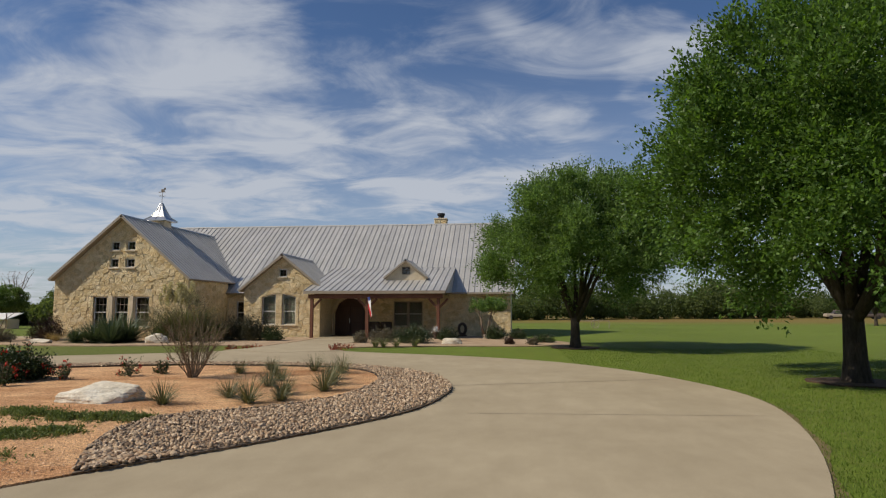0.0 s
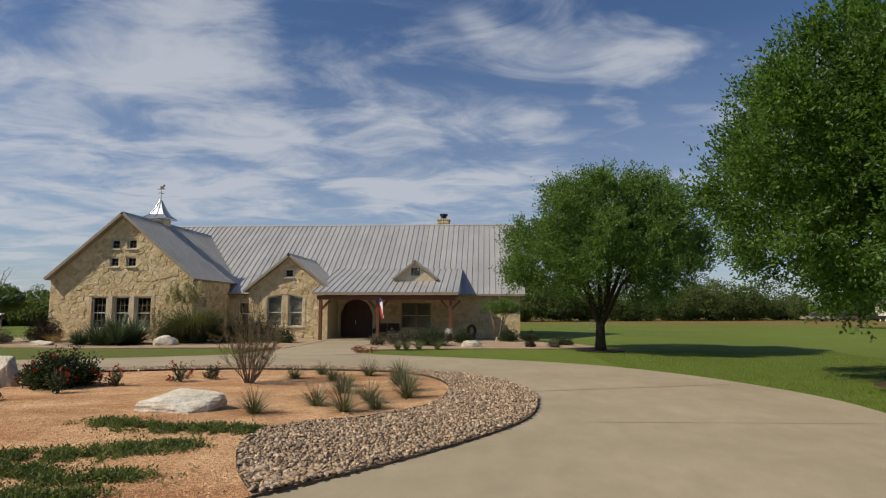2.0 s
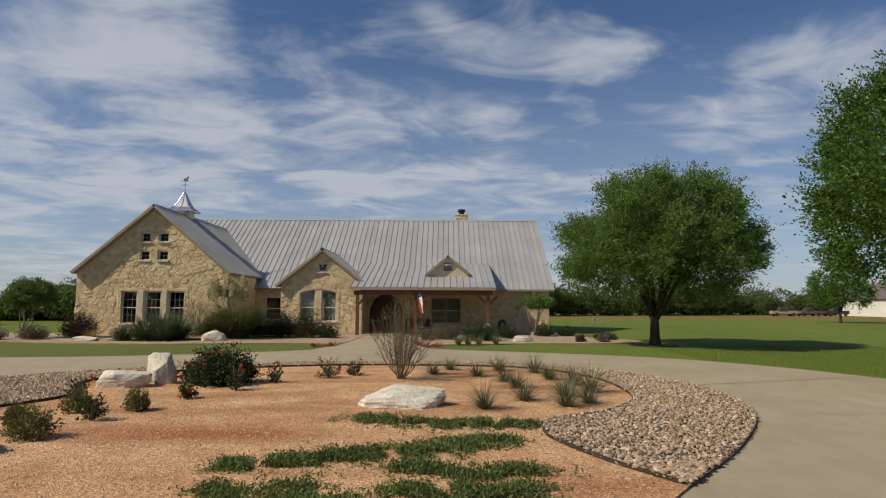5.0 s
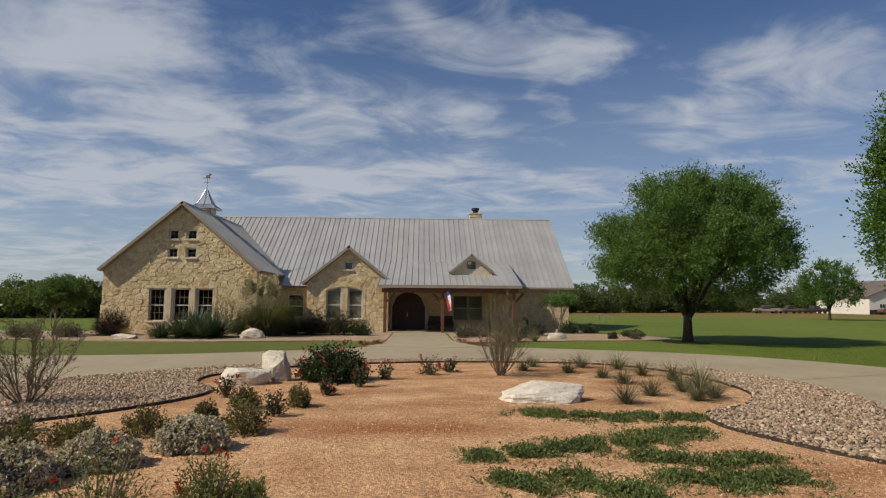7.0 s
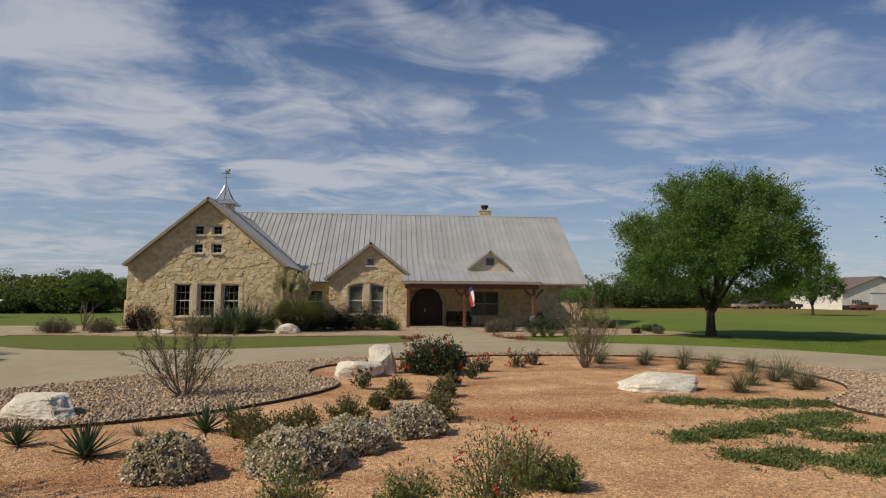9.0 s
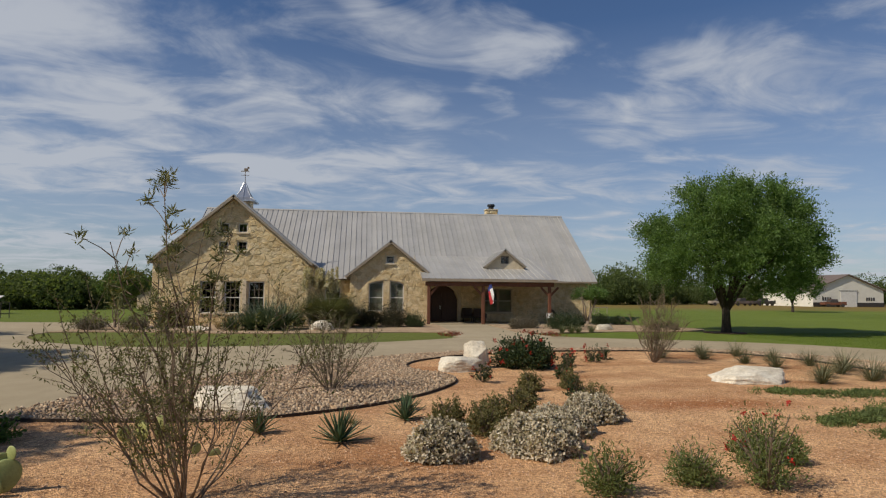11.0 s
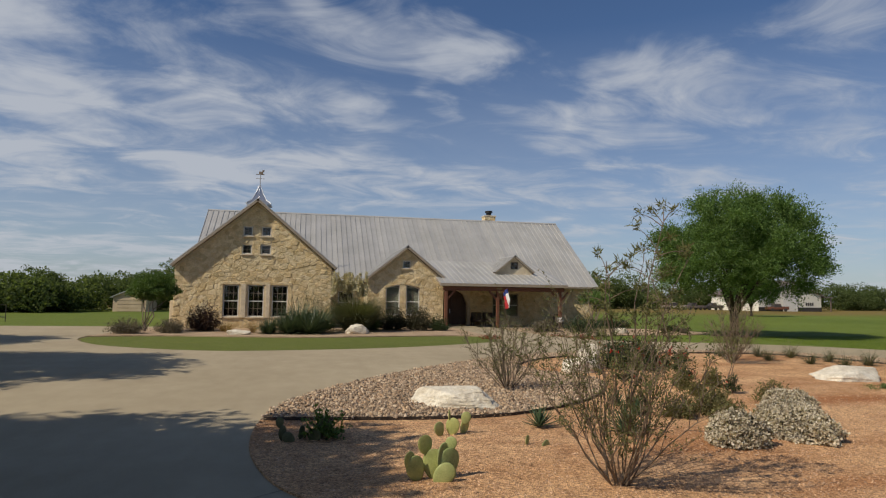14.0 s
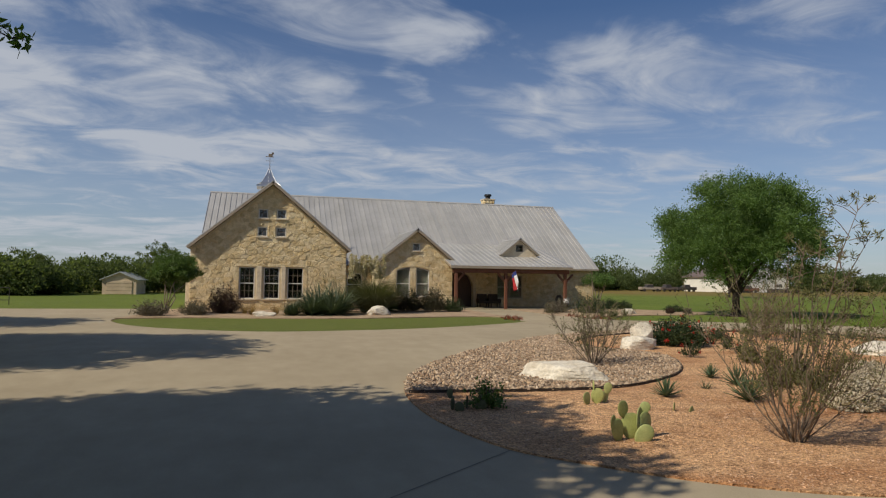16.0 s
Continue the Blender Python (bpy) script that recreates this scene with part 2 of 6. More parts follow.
def stone_mat(name, island=False):
    """Rough-faced limestone: broken relief, pale bloom, ochre stains, a tone of its own for each stone."""
    n = Nodes(name)
    a, b, f = n.noise(2.6, 5, 0.6), n.noise(9.0, 6, 0.7, None, 0.6), n.noise(42.0, 3, 0.6)
    c = n.ramp(a, [(0.32, (0.62, 0.495, 0.29)), (0.68, (0.80, 0.68, 0.46))])
    c = n.mix(n.span(n.noise(1.1, 5, 0.7), 0.52, 0.72, 0.0, 0.5), c, (0.50, 0.33, 0.14))
    c = n.mix(0.6, c, n.ramp(b, [(0.28, (0.62, 0.58, 0.52)), (0.5, (1.0, 1.0, 1.0)), (0.72, (1.18, 1.18, 1.16))]), "MULTIPLY")
    c = n.mix(0.35, c, n.ramp(f, [(0.3, (0.6, 0.6, 0.6)), (0.7, (1.25, 1.25, 1.25))]), "MULTIPLY")
    c = n.mix(1.0, c, n.ramp(n.random(island), [(k / (len(TONES) - 1), v) for k, v in enumerate(TONES)]), "MULTIPLY")
    return n.done(c, 0.92, 0.0, b, 0.07, 1.0, 0.25)


TONES = [(0.78, 0.73, 0.64), (1.14, 1.12, 1.08), (1.0, 1.0, 1.0), (1.12, 1.06, 0.95), (0.9, 0.85, 0.76), (1.08, 1.08, 1.05), (0.97, 0.90, 0.78)]
LAWN, CONCRETE, GRANITE, GLASS = lawn_mat(), concrete_mat(), granite_mat(), glass_mat()
STONE = stone_mat("limestone")
STONE_JOINED = stone_mat("limestone_chips", True)
MORTAR = surf("mortar", (0.60, 0.485, 0.30), (0.72, 0.60, 0.395), 5.0, 40, 0.95, 0, 0.02)
FLUE = surf("flue_steel", (0.010, 0.010, 0.011), (0.02, 0.02, 0.022), 3.0, 30, 0.6, 0.0, 0.001)
CUTSTONE = surf("cut_limestone", (0.56, 0.46, 0.32), (0.70, 0.60, 0.44), 3.0, 40, 0.85, 0, 0.004)
METAL = surf("galvanised_roof", (0.385, 0.375, 0.355), (0.475, 0.465, 0.445), 0.5, 8.0, 0.40, 0.2, 0.001, [(0.93, 0.93, 0.94), (1.0, 1.0, 1.0), (1.05, 1.04, 1.02)], spec=0.5, fine_amount=0.15)
BRIGHT_METAL = surf("bright_roof_metal", (0.55, 0.55, 0.55), (0.68, 0.68, 0.68), 1.0, 20, 0.28, 0.85, 0.001, fine_amount=0.2)
TRIM = surf("trim_paint", (0.30, 0.25, 0.19), (0.37, 0.31, 0.24), 2.0, 40, 0.7, 0, 0.001, fine_amount=0.2)
SOFFIT = surf("soffit_boards", (0.20, 0.15, 0.10), (0.28, 0.22, 0.15), 2.0, 30, 0.8, 0, 0.001)
WOOD = surf("cedar_post", (0.12, 0.046, 0.026), (0.20, 0.082, 0.046), 3.0, 30, 0.6, 0, 0.003, stretch=(6.0, 6.0, 0.7))
DOORWOOD = surf("door_wood", (0.045, 0.018, 0.010), (0.085, 0.035, 0.018), 4.0, 40, 0.45, 0, 0.002, stretch=(6.0, 6.0, 0.6))
WHITE = surf("white_frame", (0.62, 0.60, 0.55), (0.74, 0.72, 0.68), 3.0, 50, 0.5, 0, 0.0005, fine_amount=0.15)
DARKFRAME = surf("muntin_paint", (0.16, 0.12, 0.09), (0.24, 0.19, 0.145), 3.0, 50, 0.5, 0, 0.0005, fine_amount=0.15)
BLIND = surf("blind", (0.30, 0.30, 0.23), (0.38, 0.38, 0.30), 3.0, 50, 0.7, 0, 0.001, fine_amount=0.1)
# near-black colour stands in for the dimness of the rooms behind the glass
ROOM = surf("unlit_room", (0.025, 0.022, 0.02), (0.04, 0.036, 0.03), 1.0, 20, 0.9)
BARK = surf("bark", (0.028, 0.021, 0.015), (0.075, 0.058, 0.042), 6.0, 22, 0.95, 0, 0.03, stretch=(3.0, 3.0, 0.6))
BARK_PALE = surf("pale_bark", (0.20, 0.15, 0.11), (0.34, 0.27, 0.21), 6.0, 22, 0.85, 0, 0.01, stretch=(3.0, 3.0, 0.6))
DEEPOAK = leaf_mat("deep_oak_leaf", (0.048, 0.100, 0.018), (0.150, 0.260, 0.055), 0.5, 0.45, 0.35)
OAK = leaf_mat("oak_leaf", (0.066, 0.122, 0.034), (0.205, 0.315, 0.100), 0.5, 0.5, 0.3)
WOODS = leaf_mat("far_foliage", (0.088, 0.120, 0.050), (0.165, 0.205, 0.088), 0.55, 0.8, 0.1)
BEDGRAVEL = surf("bed_gravel", (0.30, 0.205, 0.125), (0.47, 0.345, 0.225), 1.2, 34, 0.95, 0, 0.02)
TWIG = surf("twig_bark", (0.125, 0.092, 0.064), (0.25, 0.19, 0.135), 8.0, 40, 0.9, 0, 0.003)


# ---------------------------------------------------------------- mesh hands
def mesh_object(name, bm, material, smooth=False):
    me = bpy.data.meshes.new(name)
    bm.normal_update()
    bm.to_mesh(me)
    bm.free()
    if material:
        me.materials.append(material)
    if smooth:
        me.polygons.foreach_set("use_smooth", [True] * len(me.polygons))
    return new(name, me)


def part(name, bm, material, parent, label="", smooth=False):
    ob = mesh_object(name, bm, material, smooth)
    ob.parent = parent
    return tagged(ob, label)


def thing(name, x, y, z, label, category, group="", kind=""):
    ob = new(name)
    ob.location = (x, y, z)
    ob.empty_display_size = 0.2
    return tagged(ob, label, category, group, kind)


def box(bm, x0, x1, y0, y1, z0, z1, bevel=0.0):
    r = bmesh.ops.create_cube(bm, size=1.0, matrix=Matrix.Translation(((x0 + x1) / 2, (y0 + y1) / 2, (z0 + z1) / 2)) @ Matrix.Diagonal((x1 - x0, y1 - y0, z1 - z0, 1)))
    if bevel:
        edges = list({e for v in r["verts"] for e in v.link_edges})
        bmesh.ops.bevel(bm, geom=edges, offset=bevel, segments=1, affect="EDGES")
    return bm


def boxed(*a, **k):
    return box(bmesh.new(), *a, **k)


def beam(bm, a, b, w, h):
    """A squared beam from a to b."""
    a, b = Vector(a), Vector(b)
    d = b - a
    q = d.to_track_quat("Z", "Y").to_matrix().to_4x4()
    bmesh.ops.create_cube(bm, size=1.0, matrix=Matrix.Translation((a + b) / 2) @ q @ Matrix.Diagonal((w, h, d.length, 1)))
    return bm


def tube(bm, pts, radii, seg=7, cap=True):
    """A tapered round limb along a line of places."""
    rings = []
    for k, p in enumerate(pts):
        d = (pts[min(k + 1, len(pts) - 1)] - pts[max(k - 1, 0)]).normalized()
        s = d.orthogonal().normalized()
        t = d.cross(s)
        if rings:
            s0 = (rings[-1][0].co - pts[k - 1])
            s = (s0 - d * s0.dot(d)).normalized() if s0.length > 1e-6 else s
            t = d.cross(s)
        rings.append([bm.verts.new(p + (s * math.cos(2 * math.pi * j / seg) + t * math.sin(2 * math.pi * j / seg)) * radii[k]) for j in range(seg)])
    for a, b in zip(rings, rings[1:]):
        for j in range(seg):
            bm.faces.new((a[j], a[(j + 1) % seg], b[(j + 1) % seg], b[j]))
    if cap:
        bm.faces.new(rings[-1])
        bm.faces.new(rings[0][::-1])
    return bm


def arrays_mesh(name, verts, corners, material):
    """A mesh of quads (or triangles) from arrays: verts (n, 3), corners (m, 3 or 4)."""
    me = bpy.data.meshes.new(name)
    m, k = corners.shape
    me.vertices.add(len(verts))
    me.vertices.foreach_set("co", verts.astype(np.float32).ravel())
    me.loops.add(m * k)
    me.loops.foreach_set("vertex_index", corners.astype(np.int32).ravel())
    me.polygons.add(m)
    me.polygons.foreach_set("loop_start", np.arange(0, m * k, k, dtype=np.int32))
    me.update(calc_edges=True)
    me.materials.append(material)
    return new(name, me)


def leaves(name, centres, length, width, material, rng, up=0.3, out=None):
    """Many small folded leaves, each a rhomb of its own."""
    n = len(centres)
    d = rng.normal(size=(n, 3))
    d[:, 2] += up
    if out is not None:
        d += out
    d /= np.linalg.norm(d, axis=1, keepdims=True)
    s = np.cross(d, rng.normal(size=(n, 3)))
    s /= np.linalg.norm(s, axis=1, keepdims=True) + 1e-9
    ln = (length * rng.uniform(0.6, 1.3, n))[:, None]
    w = (width * rng.uniform(0.6, 1.3, n))[:, None]
    v = np.stack([centres, centres + d * ln * 0.5 + s * w * 0.5, centres + d * ln, centres + d * ln * 0.45 - s * w * 0.5], 1).reshape(-1, 3)
    return arrays_mesh(name, v, np.arange(4 * n).reshape(n, 4), material)


def smooth_line(pts, steps=6, closed=False):
    """A Catmull-Rom line through plan points."""
    p = [np.array(q, float) for q in pts]
    n, out = len(p), []
    for k in range(n if closed else n - 1):
        a, b, c, d = (p[(k + j) % n] if closed else p[min(max(k + j, 0), n - 1)] for j in (-1, 0, 1, 2))
        for s in range(steps):
            t = s / steps
            out.append(0.5 * ((2 * b) + (c - a) * t + (2 * a - 5 * b + 4 * c - d) * t * t + (3 * b - a - 3 * c + d) * t ** 3))
    if not closed:
        out.append(p[-1])
    return [tuple(q) for q in out]


def slab(name, outline, z0, z1, material):
    """A sheet with edges, from a plan outline."""
    bm = bmesh.new()
    top = [bm.verts.new((x, y, z1)) for x, y in outline]
    low = [bm.verts.new((x, y, z0)) for x, y in outline]
    f = bm.faces.new(top)
    f.normal_update()
    if f.normal.z < 0:
        f.normal_flip()
    n = len(top)
    for k in range(n):
        bm.faces.new((low[k], low[(k + 1) % n], top[(k + 1) % n], top[k]))
    bmesh.ops.triangulate(bm, faces=[f])
    bmesh.ops.recalc_face_normals(bm, faces=bm.faces)
    return mesh_object(name, bm, material)


def inside(x, y, poly):
    hit, n = False, len(poly)
    for k in range(n):
        (x0, y0), (x1, y1) = poly[k], poly[(k + 1) % n]
        if (y0 > y) != (y1 > y) and x < (x1 - x0) * (y - y0) / (y1 - y0) + x0:
            hit = not hit
    return hit


def inside_many(p, poly):
    hit = np.zeros(len(p), bool)
    n = len(poly)
    for k in range(n):
        (x0, y0), (x1, y1) = poly[k], poly[(k + 1) % n]
        if y0 == y1:
            continue
        c = ((y0 > p[:, 1]) != (y1 > p[:, 1])) & (p[:, 0] < (x1 - x0) * (p[:, 1] - y0) / (y1 - y0) + x0)
        hit ^= c
    return hit


# ---------------------------------------------------------------- ground, drive, beds
def ground():
    bm = bmesh.new()
    bmesh.ops.create_grid(bm, x_segments=40, y_segments=40, size=1500)
    tagged(mesh_object("ground", bm, LAWN), "mown green lawn running out to a dry field", "lawn", kind="structure")


ground()
ISLAND = smooth_line([(-5.0, 6.8), (-3.4, 8.95), (-1.95, 11.6), (-1.5, 14.2), (-1.65, 15.9), (-2.3, 17.9), (-3.6, 19.5), (-5.9, 20.8), (-10.5, 21.0), (-14.3, 19.9), (-17.2, 18.0),
                      (-20.1, 15.0), (-22.2, 12.1), (-23.3, 9.6), (-23.5, 7.2), (-23.1, 5.2), (-22.4, 4.2), (-21.3, 3.2), (-19.8, 2.5), (-16.5, 1.9), (-12.0, 2.0), (-8.5, 3.3), (-6.4, 5.0)], 6, True)
DRIVE = smooth_line([(1.0, 3.0), (3.2, 7.0), (4.6, 11.1), (5.05, 14.8), (4.1, 18.7), (2.6, 21.7), (0.8, 23.8), (-1.4, 25.3), (-3.5, 26.3), (-6.3, 27.4), (-8.2, 28.4)], 5) + smooth_line(
    [(-12.7, 28.2), (-14.7, 26.3), (-19.3, 23.7), (-24.0, 22.6), (-26.7, 22.8), (-29.7, 24.6), (-31.5, 26.6), (-32.7, 29.2), (-32.9, 31.5), (-32.4, 34.0), (-31.6, 36.5)], 5) + [
    (-31.6, 41.0), (-44.0, 41.6), (-62.0, 40.0), (-62.0, -4.0), (-45.0, -9.0), (-20.0, -9.5), (-3.0, -8.0), (0.3, -3.0)]
tagged(slab("driveway", DRIVE, -0.05, 0.03, CONCRETE), "pale brown-grey concrete circular driveway", "driveway", kind="structure")
tagged(slab("island_bed", ISLAND, 0.0, 0.055, GRANITE), "island bed of orange crushed granite", "garden bed", kind="structure")
WALKWAY = [(-13.4, 28.0), (-12.9, 29.5), (-12.7, 32.0), (-12.7, 40.0), (-9.4, 40.0), (-9.3, 32.0), (-8.6, 29.5), (-7.6, 28.0), (-10.5, 26.9)]
tagged(slab("walkway", WALKWAY, -0.05, 0.038, CONCRETE), "concrete walk from the drive to the porch", "walkway", kind="structure")
BED_WEST = smooth_line([(-33.0, 31.2), (-29.5, 31.6), (-25.5, 30.8), (-22.0, 30.5), (-18.0, 31.3), (-14.5, 31.8), (-12.75, 31.0)], 4) + [(-12.75, 40.0), (-13.3, 41.5), (-31.4, 41.5), (-32.2, 36.0)]
tagged(slab("house_bed_west", BED_WEST, 0.0, 0.05, BEDGRAVEL), "crushed granite bed along the stone wing", "garden bed", kind="structure")
BED_EAST = [(-9.2, 30.8), (-7.9, 31.0)] + smooth_line([(-5.0, 32.0), (-2.8, 32.6), (1.0, 33.0), (2.9, 34.2), (3.3, 36.0), (2.2, 38.4), (0.6, 40.0)], 4) + [(0.6, 44.3), (-4.0, 44.3), (-9.2, 40.2)]
tagged(slab("house_bed_east", BED_EAST, 0.0, 0.05, BEDGRAVEL), "crushed granite bed along the porch", "garden bed", kind="structure")


# ---------------------------------------------------------------- house
house = thing("house", -16.0, 44.6, 0.0, "one-storey rough limestone house with a pale standing-seam metal roof", "house")


def under(ob, parent):
    """Parent that keeps the child where it is."""
    ob.parent = parent
    ob.matrix_parent_inverse = parent.matrix_world.inverted()
    return ob


bpy.context.view_layer.update()


def hpart(name, bm, material, parent=None, label="", smooth=False):
    ob = mesh_object(name, bm, material, smooth)
    if parent is None:
        under(ob, house)
    else:
        ob.parent = parent
    return tagged(ob, label)


def strip_wall(x0, x1, y0, y1, z0, top, holes, breaks=()):
    """A wall of upright strips with thickness, from y0 (outer) to y1; top(x) its upper line; holes (xa, xb, za, zb(x)) go through it."""
    xs = {x0, x1, *breaks}
    for a, b, *_ in holes:
        xs |= {a + (b - a) * k / 8 for k in range(9)}
    xs = sorted(x for x in xs if x0 <= x <= x1)
    bm = bmesh.new()
    for a, b in zip(xs, xs[1:]):
        mid = (a + b) / 2
        spans, floor_a, floor_b = [], z0, z0
        for h in sorted((h for h in holes if h[0] < mid < h[1]), key=lambda h: h[2]):
            spans.append((floor_a, floor_b, h[2], h[2]))
            floor_a, floor_b = h[3](a), h[3](b)
        spans.append((floor_a, floor_b, top(a), top(b)))
        for la, lb, ta, tb in spans:
            if min(ta - la, tb - lb) < -1e-6 or max(ta - la, tb - lb) < 1e-4:
                continue
            v = [bm.verts.new(c) for c in ((a, y0, la), (b, y0, lb), (b, y0, tb), (a, y0, ta), (a, y1, la), (b, y1, lb), (b, y1, tb), (a, y1, ta))]
            for f in ((0, 1, 2, 3), (5, 4, 7, 6), (3, 2, 6, 7), (1, 0, 4, 5)):
                bm.faces.new([v[k] for k in f])
    for x in (x0, x1):
        v = [bm.verts.new(c) for c in ((x, y0, z0), (x, y1, z0), (x, y1, top(x)), (x, y0, top(x)))]
        bm.faces.new(v if x == x1 else v[::-1])
    bmesh.ops.remove_doubles(bm, verts=bm.verts, dist=1e-4)
    return bm


def clip(poly, px, pz, nx, nz):
    """The part of a convex outline on the side of the line through (px, pz) against the normal (nx, nz)."""
    out = []
    for k in range(len(poly)):
        a, b = poly[k], poly[(k + 1) % len(poly)]
        da, db = (a[0] - px) * nx + (a[1] - pz) * nz, (b[0] - px) * nx + (b[1] - pz) * nz
        if da <= 0:
            out.append(a)
        if (da < 0 < db) or (db < 0 < da):
            s = da / (da - db)
            out.append((a[0] + (b[0] - a[0]) * s, a[1] + (b[1] - a[1]) * s))
    return out


def stone_cells(x0, x1, z0, ztop, size, seed, edges, holes):
    """Rubble: irregular convex outlines that fill a wall face. edges: (px, pz, nx, nz) lines of its outline; holes: boxes left free."""
    rng = random.Random(seed)
    sx, sz = size
    seeds = []
    nz = max(1, round((ztop - z0) / sz))
    nx = max(1, round((x1 - x0) / sx))
    for j in range(nz):
        for i in range(nx):
            x = x0 + (i + 0.5 + rng.uniform(-0.6, 0.6) + 0.5 * (j % 2)) * sx
            z = z0 + (j + 0.5 + rng.uniform(-0.55, 0.55)) * sz
            if all((x - a) * c + (z - b) * d < 0.12 for a, b, c, d in edges):
                if rng.random() < 0.88:
                    seeds.append((x, z))
    pts = np.array(seeds)
    cells = []
    k_ratio = (sx / sz) ** 2 * 0.75
    for x, z in seeds:
        d = (pts[:, 0] - x) ** 2 + k_ratio * (pts[:, 1] - z) ** 2
        near = np.argsort(d)[1:16]
        poly = [(x - 2 * sx, z - 2 * sz), (x + 2 * sx, z - 2 * sz), (x + 2 * sx, z + 2 * sz), (x - 2 * sx, z + 2 * sz)]
        for q in near:
            qx, qz = pts[q]
            poly = clip(poly, (x + qx) / 2, (z + qz) / 2, qx - x, (qz - z) * k_ratio)
        for a, b, c, e in edges:
            poly = clip(poly, a, b, c, e)
        for a, b, c, e in holes:
            if len(poly) < 3:
                break
            lo_x, hi_x = min(p[0] for p in poly), max(p[0] for p in poly)
            lo_z, hi_z = min(p[1] for p in poly), max(p[1] for p in poly)
            if hi_x <= a or lo_x >= b or hi_z <= c or lo_z >= e:
                continue
            room = {(a, c, 1, 0): a - lo_x, (b, c, -1, 0): hi_x - b, (a, c, 0, 1): c - lo_z, (a, e, 0, -1): hi_z - e}
            poly = clip(poly, *max(room, key=room.get))
        if len(poly) < 3:
            continue
        area = abs(sum(poly[k][0] * poly[(k + 1) % len(poly)][1] - poly[(k + 1) % len(poly)][0] * poly[k][1] for k in range(len(poly)))) / 2
        if area > 0.012:
            cells.append(poly)
    return cells


def stone_mesh(bm, poly, rng, place):
    """One stone: an outline with a shoulder and a slightly tilted face. place(u, v, h) puts it on the wall."""
    cx, cz = sum(p[0] for p in poly) / len(poly), sum(p[1] for p in poly) / len(poly)
    h = rng.uniform(0.006, 0.040)
    tilt = (rng.uniform(-0.06, 0.06), rng.uniform(-0.06, 0.06))
    rings = []
    for shrink, gap, height in ((1.0, 0.003, -0.005), (1.0, 0.008, 0.5), (0.92, 0.035, 1.0)):
        ring = []
        for x, z in poly:
            dx, dz = x - cx, z - cz
            r = max(math.hypot(dx, dz), 1e-4)
            k = shrink * max(r - gap, r * 0.4) / r
            u, v = cx + dx * k, cz + dz * k
            ring.append(bm.verts.new(place(u, v, h * height + (0 if height < 0 else (u - cx) * tilt[0] + (v - cz) * tilt[1]))))
        rings.append(ring)
    n = len(poly)
    for a, b in zip(rings, rings[1:]):
        for k in range(n):
            bm.faces.new((a[k], a[(k + 1) % n], b[(k + 1) % n], b[k]))
    bm.faces.new(rings[-1])


def lay_stones(cells, parent, place, seed, limit=300):
    rng = random.Random(seed)
    rest = bmesh.new()
    for k, poly in enumerate(cells):
        if k < limit:
            bm = bmesh.new()
            stone_mesh(bm, poly, rng, place)
            bmesh.ops.recalc_face_normals(bm, faces=bm.faces)
            hpart("stone", bm, STONE, parent)
        else:
            stone_mesh(rest, poly, rng, place)
    if rest.verts:
        bmesh.ops.recalc_face_normals(rest, faces=rest.faces)
        tagged(hpart("stonework", rest, STONE_JOINED, parent), kind="stuff")
    else:
        rest.free()


def roof_slope(name, corner, along, up, parent, label="", pitch=0.42, thick=0.14, edge=TRIM):
    """One roof slope: a boarded deck with an edge, covered by metal panels, each with a raised seam. corner: low end; along the eave; up the slope."""
    o, a, u = Vector(corner), Vector(along), Vector(up)
    nrm = a.cross(u).normalized()
    if nrm.z < 0:
        nrm = -nrm
    bm = bmesh.new()
    q = [o, o + a, o + a + u, o + u]
    v = [bm.verts.new(p - nrm * 0.012) for p in q] + [bm.verts.new(p - nrm * thick) for p in q]
    for f in ((0, 1, 2, 3), (7, 6, 5, 4), (0, 4, 5, 1), (1, 5, 6, 2), (2, 6, 7, 3), (3, 7, 4, 0)):
        bm.faces.new([v[k] for k in f])
    bmesh.ops.recalc_face_normals(bm, faces=bm.faces)
    deck = hpart(name, bm, edge, parent, label)
    n = max(1, round(a.length / pitch))
    w = a.length / n
    ex, ey = a.normalized(), u.normalized()
    me = None
    for k in range(n):
        m = Matrix.Translation(o + ex * (k * w)) @ Matrix((ex, ey, nrm)).transposed().to_4x4()
        if me is None:
            bm = bmesh.new()
            prof = [(0.0, 0.0), (0.008, 0.048), (0.034, 0.048), (0.042, 0.0), (w * 0.5, 0.006), (w - 0.001, 0.0)]
            rows = [[bm.verts.new((x, y, z)) for x, z in prof] for y in (-0.03, u.length + 0.005)]
            for j in range(len(prof) - 1):
                bm.faces.new((rows[0][j], rows[0][j + 1], rows[1][j + 1], rows[1][j]))
            me = bpy.data.meshes.new("panel")
            bm.to_mesh(me)
            bm.free()
            me.materials.append(METAL)
        p = new("panel", me)
        p.matrix_world = m
        p.parent = deck
    return deck


